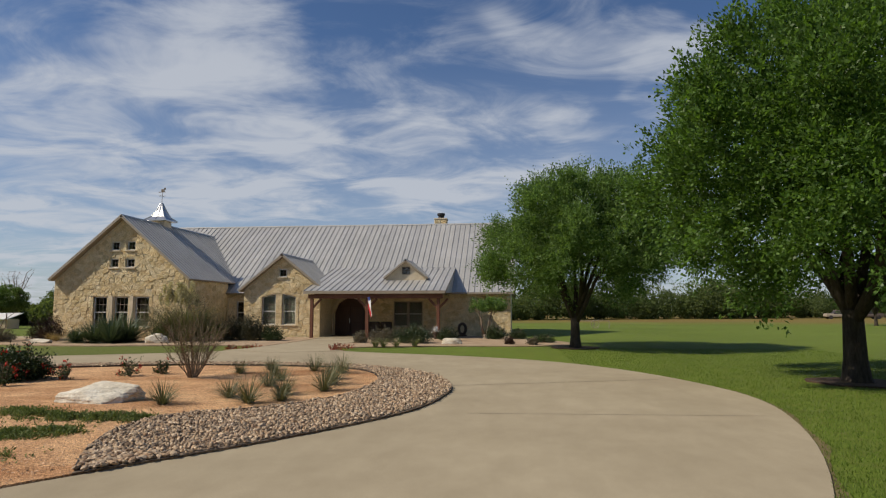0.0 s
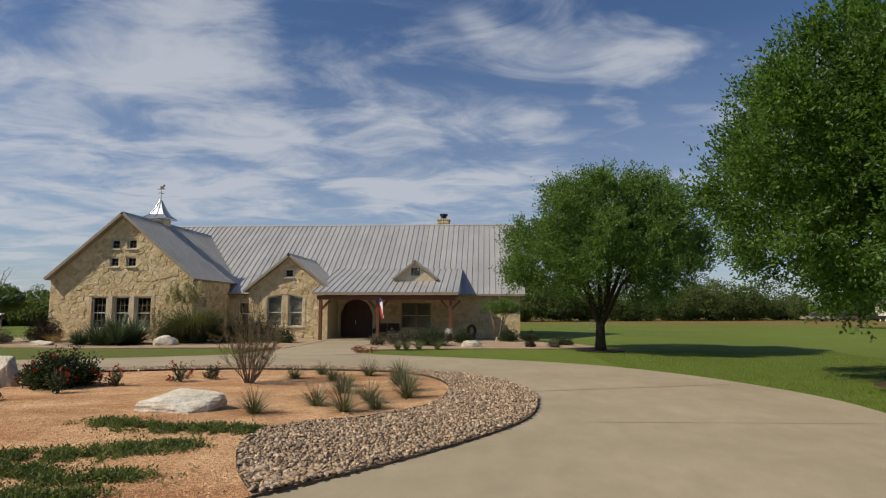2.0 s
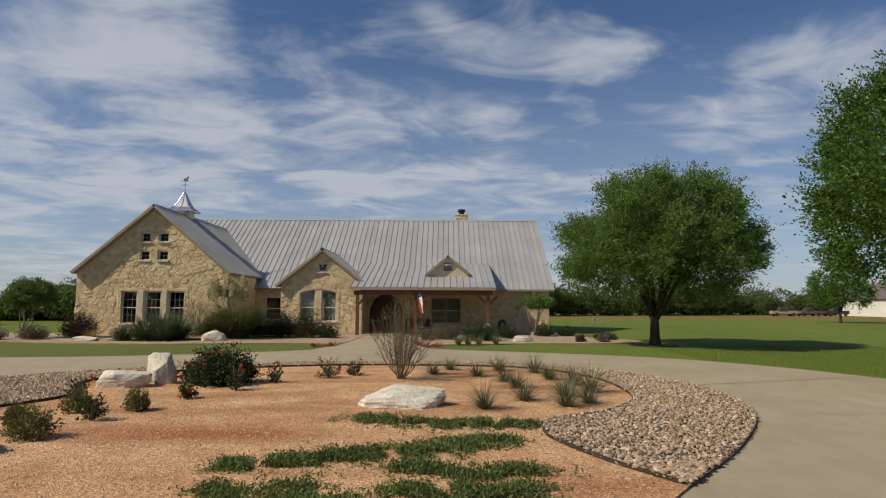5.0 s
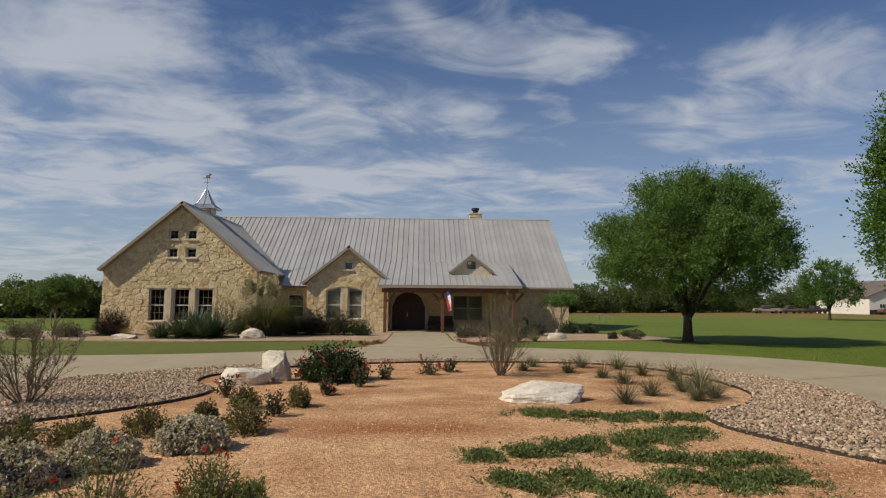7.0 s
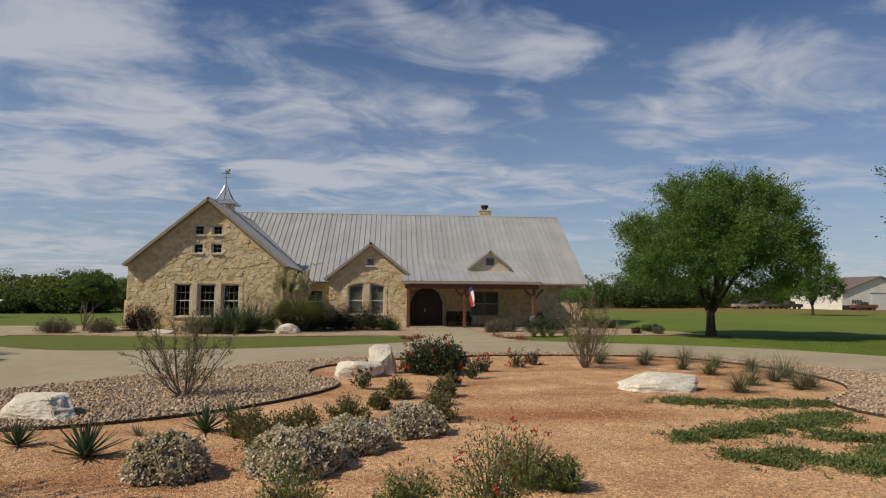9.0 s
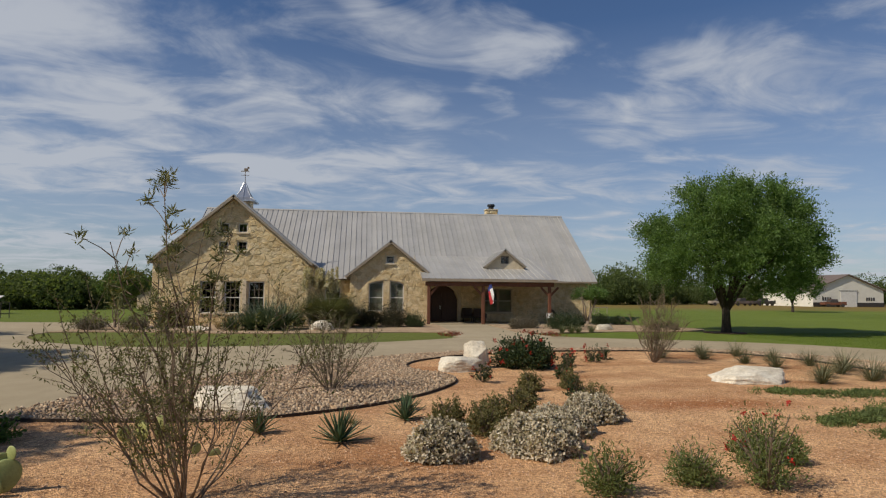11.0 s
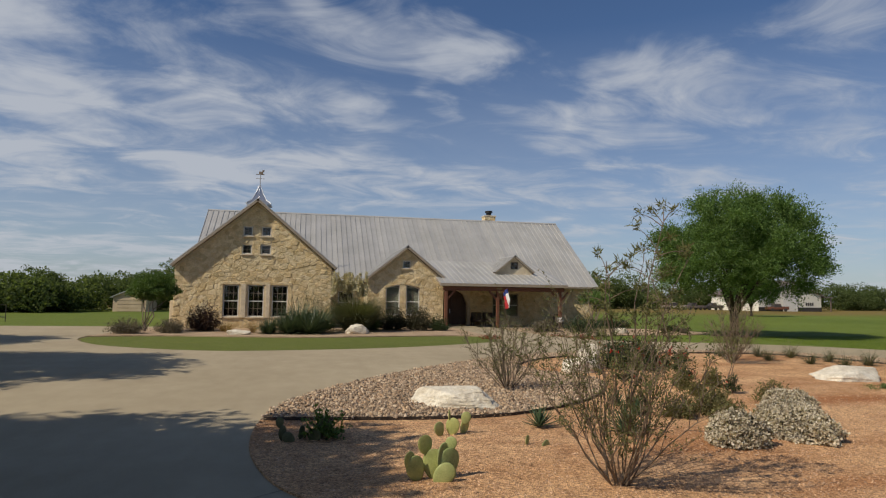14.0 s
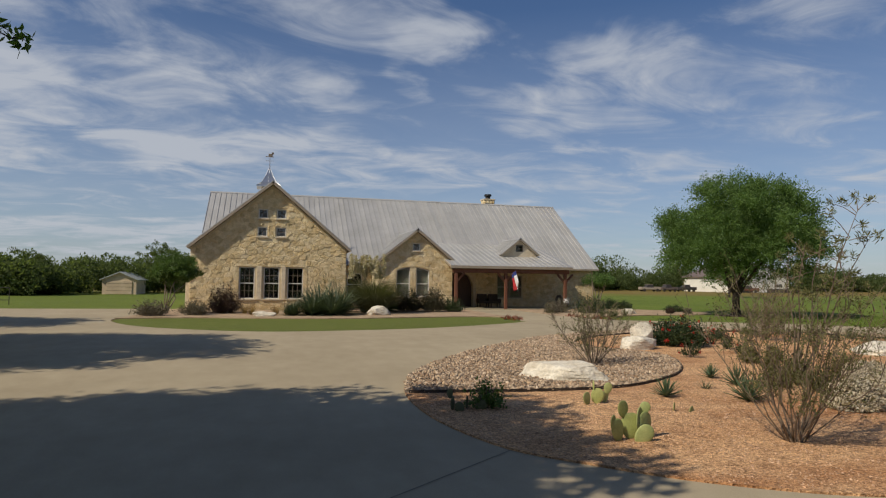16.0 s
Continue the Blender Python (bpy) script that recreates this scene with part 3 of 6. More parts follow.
def window(x0, x1, z0, z1, y, parent_name="window", cols=3, rows=(2, 2), blind=False, arch=None, sill=True, frame_mat=WHITE, bars=True):
    """A sash window in a wall whose outer face is at y: frame, sill, bars, two panes."""
    top = arch or (lambda x: z1)
    fr = 0.055
    bm = bmesh.new()
    for a, b in ((x0, x0 + fr), (x1 - fr, x1)):
        box(bm, a, b, y + 0.07, y + 0.17, z0, min(top(a), top(b)))
    box(bm, x0 + fr, x1 - fr, y + 0.07, y + 0.17, z0, z0 + fr)
    for k in range(8):
        a, b = x0 + (x1 - x0) * k / 8, x0 + (x1 - x0) * (k + 1) / 8
        beam(bm, (a, y + 0.12, top(a) - 0.03), (b, y + 0.12, top(b) - 0.03), 0.10, 0.06)
    win = hpart(parent_name, bm, frame_mat)
    zm = (z0 + z1) / 2 - 0.02
    two = len(rows) == 2
    if two:
        hpart("meeting_rail", boxed(x0 + fr, x1 - fr, y + 0.085, y + 0.15, zm - 0.03, zm + 0.03), WHITE, win, "pale meeting rail")
    for k, (za, zb) in enumerate([(z0 + fr, zm - 0.03), (zm + 0.03, z1 - fr)] if two else [(z0 + fr, z1 - fr)]):
        yy = y + (0.11 if k == 0 else 0.13)
        hpart("pane", boxed(x0 + fr, x1 - fr, yy, yy + 0.006, za, zb + (0.0 if arch is None or k == 0 else 0.05)), GLASS, win).visible_shadow = False
        if bars:
            for c in range(1, cols):
                x = x0 + fr + (x1 - x0 - 2 * fr) * c / cols
                hpart("glazing_bar", boxed(x - 0.016, x + 0.016, yy - 0.016, yy - 0.002, za, zb), DARKFRAME, win)
            for r in range(1, rows[k]):
                z = za + (zb - za) * r / rows[k]
                hpart("glazing_bar", boxed(x0 + fr, x1 - fr, yy - 0.018, yy - 0.004, z - 0.016, z + 0.016), DARKFRAME, win)
    if sill:
        hpart("sill", boxed(x0 - 0.09, x1 + 0.09, y - 0.10, y + 0.12, z0 - 0.10, z0 - 0.003, bevel=0.012), CUTSTONE, win, "pale cut-stone sill")
    if blind:
        hpart("blind", boxed(x0 + 0.02, x1 - 0.02, y + 0.22, y + 0.235, z0, z1 + 0.12), BLIND, win, "closed pale blind")
    return win


WING_Y, WING_X0, WING_X1, WING_C = 38.95, -30.6, -21.13, -25.82
W_PEAK, W_SLOPE = 8.05, 0.853
wing_top = lambda x: W_PEAK - 0.10 - W_SLOPE * abs(x - WING_C)
flat = lambda z: (lambda x: z)
BIG = [(-27.72, -26.80), (-26.25, -25.30), (-24.80, -23.84)]
SMALL = [(-26.66, -26.10, 5.83, 6.42), (-25.54, -24.97, 5.83, 6.42), (-26.69, -26.12, 4.68, 5.27), (-25.56, -24.97, 4.68, 5.27)]
holes = [(a, b, 0.76, flat(2.74)) for a, b in BIG] + [(a, b, c, flat(d)) for a, b, c, d in SMALL]
wing_wall = hpart("wing_wall", strip_wall(WING_X0, WING_X1, WING_Y, WING_Y + 0.3, -0.05, wing_top, holes, (WING_C,)), MORTAR, None, "rough yellow limestone gable wall")
for a, b in BIG:
    window(a, b, 0.76, 2.74, WING_Y, rows=(2, 2))
for a, b, c, d in SMALL:
    window(a, b, c, d, WING_Y, cols=2, rows=(2,))
# cut-stone piers between and beside the tall windows, and surrounds of the small ones
for a, b in ((-26.80, -26.25), (-25.30, -24.80)):
    hpart("pier", boxed(a + 0.12, b - 0.12, WING_Y - 0.06, WING_Y - 0.002, 0.70, 2.80, bevel=0.015), CUTSTONE, wing_wall, "pale cut-stone pier")

BAY_Y, BAY_X0, BAY_X1, BAY_C = 41.7, -18.55, -13.15, -15.80
B_PEAK, B_SLOPE = 5.60, 0.80
bay_top = lambda x: B_PEAK - 0.10 - B_SLOPE * abs(x - BAY_C)
BAYW = [(-17.25, -16.28), (-15.82, -14.87)]
bay_arch = lambda x: 2.98 - 0.24 * ((x + 16.06) / 1.19) ** 2
holes = [(a, b, 0.88, bay_arch) for a, b in BAYW] + [(-16.10, -15.55, 4.15, flat(4.68))]
bay_wall = hpart("bay_wall", strip_wall(BAY_X0, BAY_X1, BAY_Y, BAY_Y + 0.3, -0.05, bay_top, holes, (BAY_C,)), MORTAR, None, "rough limestone bay gable wall")
for a, b in BAYW:
    window(a, b, 0.88, 2.74, BAY_Y, cols=2, rows=(2, 2), blind=True, arch=bay_arch)
window(-16.10, -15.55, 4.15, 4.68, BAY_Y, cols=2, rows=(2,))

MAIN_Y = 44.6
door_arch = lambda x: 1.55 + math.sqrt(max(0.0, 1.185 ** 2 - (x + 11.84) ** 2))
mh = [(-13.02, -10.66, 0.06, door_arch), (-8.62, -6.55, 0.75, flat(2.48)), (-20.4, -19.3, 0.9, flat(2.5))]
main_wall = hpart("main_wall", strip_wall(-21.12, -0.3, MAIN_Y, MAIN_Y + 0.3, -0.05, flat(3.12), mh), MORTAR, None, "rough limestone wall under the porch")
window(-8.62, -7.62, 0.75, 2.48, MAIN_Y, cols=2, blind=True, frame_mat=TRIM)
window(-7.55, -6.55, 0.75, 2.48, MAIN_Y, cols=2, blind=True, frame_mat=TRIM)
window(-20.4, -19.3, 0.9, 2.5, MAIN_Y, cols=2)
hpart("mullion", boxed(-7.62, -7.55, MAIN_Y + 0.05, MAIN_Y + 0.18, 0.75, 2.48), TRIM)

# the other walls
for name, b in (("wing_side", (-21.43, -21.13, 39.26, 44.58, -0.05, 3.95)), ("wing_side", (-30.6, -30.3, 39.26, 61.0, -0.05, 3.95)),
                ("bay_side", (-18.55, -18.25, 42.01, 44.58, -0.05, 3.3)), ("bay_side", (-13.45, -13.15, 42.01, 44.58, -0.05, 3.4)),
                ("end_wall", (-0.6, -0.3, 44.91, 61.0, -0.05, 3.12)), ("back_wall", (-30.29, -0.61, 60.7, 61.0, -0.05, 3.12))):
    hpart(name, boxed(*b), MORTAR, None, "rough limestone wall")
for x in (-0.6, -30.6):
    bm = bmesh.new()
    v = [bm.verts.new((x + d, y, z)) for d in (0, 0.3) for y, z in ((44.62, 3.125), (60.98, 3.125), (52.95, 8.75))]
    for f in ((0, 1, 2), (5, 4, 3), (0, 3, 4, 1), (1, 4, 5, 2), (2, 5, 3, 0)):
        bm.faces.new([v[k] for k in f])
    bmesh.ops.recalc_face_normals(bm, faces=bm.faces)
    hpart("gable", bm, MORTAR, None, "limestone gable end")
hpart("inner_floor", boxed(-30.28, -0.62, 44.92, 60.68, -0.04, 0.06), ROOM, None, "floor inside")
hpart("inner_floor", boxed(-30.28, -21.45, 39.27, 44.9, -0.04, 0.06), ROOM, None, "floor inside")
hpart("inner_wall", boxed(-30.25, -0.65, 50.0, 50.1, 0.06, 3.1), ROOM, None, "wall inside, coloured near black for the unlit room")
hpart("inner_ceiling", boxed(-30.25, -0.65, 44.92, 60.68, 3.13, 3.2), ROOM, None, "ceiling inside")
hpart("inner_wall", boxed(-18.2, -13.5, 42.4, 42.45, 0.0, 3.3), ROOM, None, "wall inside, coloured near black for the unlit room")

# roofs
RIDGE_Y, RIDGE_Z, EAVE_Y, EAVE_Z = 53.0, 9.17, 44.2, 3.12
MS = (RIDGE_Z - EAVE_Z) / (RIDGE_Y - EAVE_Y)
roof_slope("main_roof", (-30.85, EAVE_Y, EAVE_Z), (30.9, 0, 0), (0, RIDGE_Y - EAVE_Y, RIDGE_Z - EAVE_Z), None, "pale galvanised standing-seam roof slope")
roof_slope("rear_roof", (0.05, 61.8, EAVE_Z), (-30.9, 0, 0), (0, RIDGE_Y - 61.8, RIDGE_Z - EAVE_Z), None, "galvanised rear roof slope", pitch=1.2)
EAVE_W = 4.98
for side in (-1, 1):
    roof_slope("wing_roof", (WING_C + side * EAVE_W, 38.52, W_PEAK + 0.1 - W_SLOPE * EAVE_W), (0, 13.2, 0), (-side * EAVE_W, 0, W_SLOPE * EAVE_W), None, "galvanised roof slope of the wing")
EAVE_B = 3.1
for side in (-1, 1):
    roof_slope("bay_roof", (BAY_C + side * EAVE_B, 41.36, B_PEAK + 0.1 - B_SLOPE * EAVE_B), (0, 6.6, 0), (-side * EAVE_B, 0, B_SLOPE * EAVE_B), None, "galvanised roof slope of the bay")
PORCH_S = 0.275
PORCH_D = (40.0 * PORCH_S - 44.2 * MS) / (PORCH_S - MS) - 40.0
roof_slope("porch_roof", (-13.75, 40.0, 3.12), (9.36, 0, 0), (0, PORCH_D, PORCH_D * PORCH_S), None, "shallow galvanised porch roof")
bm = bmesh.new()
v = [bm.verts.new((x, y, z)) for x in (-4.42, -4.6) for y, z in ((40.1, 2.98), (44.25, 3.08), (40.0 + PORCH_D, 3.08 + PORCH_D * PORCH_S), (40.1, 3.1))]
for f in ((0, 1, 2, 3), (7, 6, 5, 4), (0, 4, 5, 1), (1, 5, 6, 2), (2, 6, 7, 3), (3, 7, 4, 0)):
    bm.faces.new([v[k] for k in f])
bmesh.ops.recalc_face_normals(bm, faces=bm.faces)
hpart("porch_cheek", bm, METAL, None, "metal cheek closing the porch roof")
DC, D_PEAK, D_SLOPE, D_Y = -7.46, 5.33, 0.80, 42.9
hpart("dormer_wall", strip_wall(DC - 1.42, DC + 1.42, D_Y, D_Y + 0.25, 3.6, lambda x: D_PEAK - 0.1 - D_SLOPE * abs(x - DC), [(DC - 0.29, DC + 0.29, 4.32, flat(4.86))], (DC,)), CUTSTONE, None, "limestone dormer face")
window(DC - 0.29, DC + 0.29, 4.32, 4.86, D_Y, cols=2, rows=(2,), sill=False, frame_mat=DARKFRAME)
for side in (-1, 1):
    roof_slope("dormer_roof", (DC + side * 1.55, D_Y - 0.25, D_PEAK - D_SLOPE * 1.55), (0, 3.9, 0), (-side * 1.55, 0, D_SLOPE * 1.55), None, "galvanised dormer roof", thick=0.10)
# ridge caps
for a, b in (((-30.85, RIDGE_Y, RIDGE_Z + 0.03), (0.05, RIDGE_Y, RIDGE_Z + 0.03)), ((WING_C, 38.55, W_PEAK + 0.12), (WING_C, 51.6, W_PEAK + 0.12)),
             ((BAY_C, 41.33, B_PEAK + 0.12), (BAY_C, 47.9, B_PEAK + 0.12)), ((DC, D_Y - 0.27, D_PEAK + 0.02), (DC, 46.3, D_PEAK + 0.02))):
    bm = bmesh.new()
    d = (Vector(b) - Vector(a)).normalized()
    s = d.cross(Vector((0, 0, 1)))
    rows = [[bm.verts.new(Vector(p) + s * x + Vector((0, 0, z))) for x, z in ((-0.16, -0.10), (-0.04, 0.02), (0.04, 0.02), (0.16, -0.10))] for p in (a, b)]
    for j in range(3):
        bm.faces.new((rows[0][j], rows[0][j + 1], rows[1][j + 1], rows[1][j]))
    hpart("ridge_cap", bm, METAL, None, "metal ridge cap")


# porch
hpart("porch_floor", boxed(-13.14, -4.5, 40.05, 44.58, -0.04, 0.06), CONCRETE, None, "concrete porch floor")
hpart("porch_ceiling", boxed(-13.14, -4.62, 40.2, 44.58, 2.90, 2.94), SOFFIT, None, "boarded porch ceiling")
hpart("porch_beam", boxed(-13.5, -4.6, 40.18, 40.42, 2.62, 2.90, bevel=0.015), WOOD, None, "brown timber porch beam")
hpart("porch_fascia", boxed(-13.75, -4.42, 39.93, 39.985, 2.93, 3.11), TRIM, None, "pale fascia board")
hpart("gutter", boxed(-4.40, 0.0, 44.10, 44.19, 2.98, 3.10), TRIM, None, "pale gutter")
for x in (-13.27, -9.55, -4.90):
    post = hpart("porch_post", boxed(x - 0.10, x + 0.10, 40.20, 40.40, 0.06, 2.615, bevel=0.012), WOOD, None, "reddish brown timber post")
    for sgn in (-1, 1):
        if not (x < -13 and sgn < 0):
            bm = bmesh.new()
            beam(bm, (x + sgn * 0.10, 40.3, 2.05), (x + sgn * 0.62, 40.3, 2.60), 0.12, 0.13)
            hpart("brace", bm, WOOD, post)

# arched entry
def arch_door():
    bm = bmesh.new()
    n = 16
    for y, grow in ((MAIN_Y - 0.09, 0.0),):
        inner, outer = [], []
        pts = [(-11.84 - 1.185, 0.06)] + [(-11.84 - 1.185 * math.cos(math.pi * k / n), 1.55 + 1.185 * math.sin(math.pi * k / n)) for k in range(n + 1)] + [(-11.84 + 1.185, 0.06)]
        for x, z in pts:
            dx, dz = x + 11.84, max(z - 1.55, 0.0)
            r = max(math.hypot(dx, dz), 1e-4)
            inner.append((x, z))
            outer.append((x + dx / r * 0.22, z + dz / r * 0.22))
        for k in range(len(pts) - 1):
            quad = [inner[k], inner[k + 1], outer[k + 1], outer[k]]
            a = [bm.verts.new((x, y, z)) for x, z in quad]
            b = [bm.verts.new((x, MAIN_Y - 0.004, z)) for x, z in quad]
            bm.faces.new(a)
            for j in range(4):
                bm.faces.new((a[j], a[(j + 1) % 4], b[(j + 1) % 4], b[j]))
    bmesh.ops.recalc_face_normals(bm, faces=bm.faces)
    hpart("entry_arch", bm, CUTSTONE, None, "cut-stone arch round the entry")
    door = hpart("entry_frame", boxed(-13.05, -10.63, MAIN_Y + 0.36, MAIN_Y + 0.42, 0.06, 2.80), DOORWOOD, None, "dark timber entry front")
    for a, b in ((-12.72, -11.86), (-11.82, -10.96)):
        leaf = hpart("entry_door", boxed(a, b, MAIN_Y + 0.31, MAIN_Y + 0.355, 0.08, 2.15, bevel=0.008), DOORWOOD, door, "dark wooden door")
        for z0, z1 in ((0.25, 0.95), (1.1, 2.0)):
            hpart("door_panel", boxed(a + 0.14, b - 0.14, MAIN_Y + 0.288, MAIN_Y + 0.308, z0, z1, bevel=0.008), DOORWOOD, door)
    hpart("door_handle", boxed(-11.95, -11.92, MAIN_Y + 0.25, MAIN_Y + 0.31, 0.95, 1.25), BRIGHT_METAL, door, "metal door handle")


arch_door()

# chimney
hpart("chimney", boxed(-6.78, -5.80, 53.3, 54.2, 8.4, 9.62), CUTSTONE, None, "pale stone chimney on the ridge")
hpart("chimney_cap", boxed(-6.86, -5.72, 53.22, 54.28, 9.62, 9.74, bevel=0.02), CUTSTONE, None, "stone chimney cap")
bm = bmesh.new()
tube(bm, [Vector((-6.28, 53.75, z)) for z in (9.74, 10.02, 10.03, 10.2, 10.21)], [0.24, 0.24, 0.34, 0.34, 0.05], 12)
hpart("flue", bm, FLUE, None, "dark metal flue")


# small rough stones on the chimney's faces
def chimney_stones():
    rng = random.Random(77)
    body = next(o for o in bpy.data.objects if o.name.startswith("chimney"))
    for row in range(4):
        z = 8.42 + 0.30 * row
        for face in ("front", "west", "east"):
            a, end = (-6.78, -5.80) if face == "front" else (53.3, 54.2)
            while a < end - 0.06:
                b = min(a + rng.uniform(0.2, 0.42), end)
                if end - b < 0.1:
                    b = end
                q = rng.uniform(0.02, 0.05)
                lo, hi = a + 0.012, b - 0.012
                if face == "front":
                    bm = boxed(lo, hi, 53.3 - q, 53.31, z + 0.012, z + 0.285, bevel=0.012)
                elif face == "west":
                    bm = boxed(-6.78 - q, -6.77, lo, hi, z + 0.012, z + 0.285, bevel=0.012)
                else:
                    bm = boxed(-5.81, -5.80 + q, lo, hi, z + 0.012, z + 0.285, bevel=0.012)
                hpart("stone", bm, STONE, body)
                a = b


chimney_stones()


# cupola with a weathervane
def cupola(x, y):
    c = hpart("cupola", boxed(x - 0.52, x + 0.52, y - 0.52, y + 0.52, 7.4, 8.42), CUTSTONE, None, "pale square cupola on the wing ridge")
    bm = bmesh.new()
    levels = [(0.84, 8.40), (0.84, 8.46), (0.50, 8.74), (0.27, 9.20), (0.06, 9.78)]
    rings = [[bm.verts.new((x + sx * r, y + sy * r, z)) for sx, sy in ((-1, -1), (1, -1), (1, 1), (-1, 1))] for r, z in levels]
    for a, b in zip(rings, rings[1:]):
        for j in range(4):
            bm.faces.new((a[j], a[(j + 1) % 4], b[(j + 1) % 4], b[j]))
    bm.faces.new(rings[-1])
    bm.faces.new(rings[0][::-1])
    hpart("cupola_roof", bm, BRIGHT_METAL, c, "shiny metal cupola roof")
    for sx, sy in ((-1, -1), (1, -1), (1, 1), (-1, 1), (0, -1), (-1, 0), (1, 0)):
        bm = bmesh.new()
        pts = [Vector((x + sx * r, y + sy * r, z + 0.015)) for r, z in levels[1:]]
        tube(bm, pts, [0.028] * len(pts), 5)
        hpart("cupola_seam", bm, BRIGHT_METAL, c)
    bm = bmesh.new()
    tube(bm, [Vector((x, y, z)) for z in (9.75, 9.9, 10.75)], [0.05, 0.022, 0.016], 6)
    for dx, dy in ((1, 0), (0, 1)):
        tube(bm, [Vector((x - 0.28 * dx, y - 0.28 * dy, 10.35)), Vector((x + 0.28 * dx, y + 0.28 * dy, 10.35))], [0.014, 0.014], 5)
    vane = hpart("weathervane", bm, DARKFRAME, c, "dark iron weathervane")
    bm = bmesh.new()
    box(bm, x - 0.30, x + 0.26, y - 0.012, y + 0.012, 10.62, 10.67)
    box(bm, x - 0.10, x + 0.18, y - 0.012, y + 0.012, 10.67, 10.86, bevel=0.01)
    box(bm, x + 0.12, x + 0.26, y - 0.012, y + 0.012, 10.82, 10.97, bevel=0.01)
    hpart("vane_figure", bm, DARKFRAME, c, "plain flat vane")


cupola(-26.1, 43.75)


# ---------------------------------------------------------------- trees
def crown_points(rng, centre, radii, clumps, per, spread, shell=0.55, flat_low=0.6, top_taper=0.0):
    """Leaf places: clumps over an uneven crown, thicker near its outside. Gives places, clump centres and outward ways."""
    d = rng.normal(size=(clumps, 3))
    d /= np.linalg.norm(d, axis=1, keepdims=True)
    low = d[:, 2] < 0
    d[low, 2] *= flat_low
    az = np.arctan2(d[:, 1], d[:, 0])
    bumps = 0.90 + 0.07 * np.sin(3 * az + 2.0 * d[:, 2] + centre[0]) + 0.09 * np.sin(5 * az + 6 * d[:, 2] + 1.0) + 0.08 * np.sin(11.0 * d[:, 2] + 4 * az) + 0.05 * np.sin(13 * az + 9 * d[:, 2])
    r = (shell + (1 - shell) * rng.uniform(0, 1, clumps) ** 0.5) * bumps
    boughs = rng.normal(size=(16, 3))
    boughs /= np.linalg.norm(boughs, axis=1, keepdims=True)
    r = r * (0.93 + 0.16 * np.clip((d @ boughs.T).max(1) * 4.5 - 3.5, 0, 1))
    c = d * np.array(radii) * r[:, None]
    c[:, :2] *= (1 - top_taper * np.maximum(c[:, 2:] / radii[2], 0))
    c = c + np.array(centre)
    size = spread * rng.uniform(0.6, 1.3, clumps)
    idx = np.repeat(np.arange(clumps), per)
    off = rng.normal(size=(clumps * per, 3))
    off *= (rng.uniform(0, 1, (clumps * per, 1)) ** 0.4) / np.linalg.norm(off, axis=1, keepdims=True)
    p = c[idx] + off * size[idx][:, None] * np.array((1.0, 1.0, 0.7))
    return p, c, d[idx] * 0.7


def bough_crown(rng, centre, reach, up, low, boughs, sprays, per, spray=0.65):
    """Leaf places of a crown made of boughs: rounded lobes all over it, each carrying leafy shoots on its outer side, with gaps between and a thin inside."""
    k = np.arange(boughs) + 0.5
    z = 1 - 2 * k / boughs
    a = k * 2.39996 + rng.normal(0, 0.25, boughs)
    flat = np.where(z > 0, np.sqrt(1 - z * z), (1 - np.abs(z) ** 5.0) ** 0.3)
    d = np.stack([np.cos(a) * flat, np.sin(a) * flat, z], 1)
    size = np.stack([np.full(boughs, reach), np.full(boughs, reach), np.where(z > 0, up, low)], 1)
    core = rng.uniform(0, 1, boughs) < 0.2
    away = np.where(core, rng.uniform(0.25, 0.5, boughs), rng.uniform(0.56, 0.86, boughs))
    c = d * size * away[:, None]
    lobe = reach * np.where(away > 0.74, rng.uniform(0.12, 0.20, boughs), rng.uniform(0.18, 0.33, boughs))
    i = np.repeat(np.arange(boughs), sprays)
    u = rng.normal(size=(len(i), 3)) + d[i] * 1.0 + np.array((0, 0, 0.35))
    u /= np.linalg.norm(u, axis=1, keepdims=True)
    start = c[i] + u * (lobe[i] * rng.uniform(0.15, 0.95, len(i)))[:, None] * np.array((1, 1, 0.8))
    s = u * 0.6 + d[i] * 0.45 + np.array((0, 0, 0.3)) + rng.normal(0, 0.35, (len(i), 3))
    s /= np.linalg.norm(s, axis=1, keepdims=True)
    j = np.repeat(np.arange(len(i)), per)
    t = rng.uniform(0, 1, len(j))
    p = start[j] + s[j] * (spray * rng.uniform(0.4, 1.5, len(i))[j] * t)[:, None] + rng.normal(0, 0.085, (len(j), 3))
    n = int(len(p) * 0.10)
    g = rng.normal(size=(n, 3))
    g *= (rng.uniform(0.1, 0.66, (n, 1))) / np.linalg.norm(g, axis=1, keepdims=True)
    inner = g * np.array((reach, reach, 1.0)) * np.where(g[:, 2:] > 0, np.array((1, 1, up)), np.array((1, 1, low)))
    return np.concatenate([p, inner]) + np.array(centre), np.concatenate([s[j] * 1.5, g])


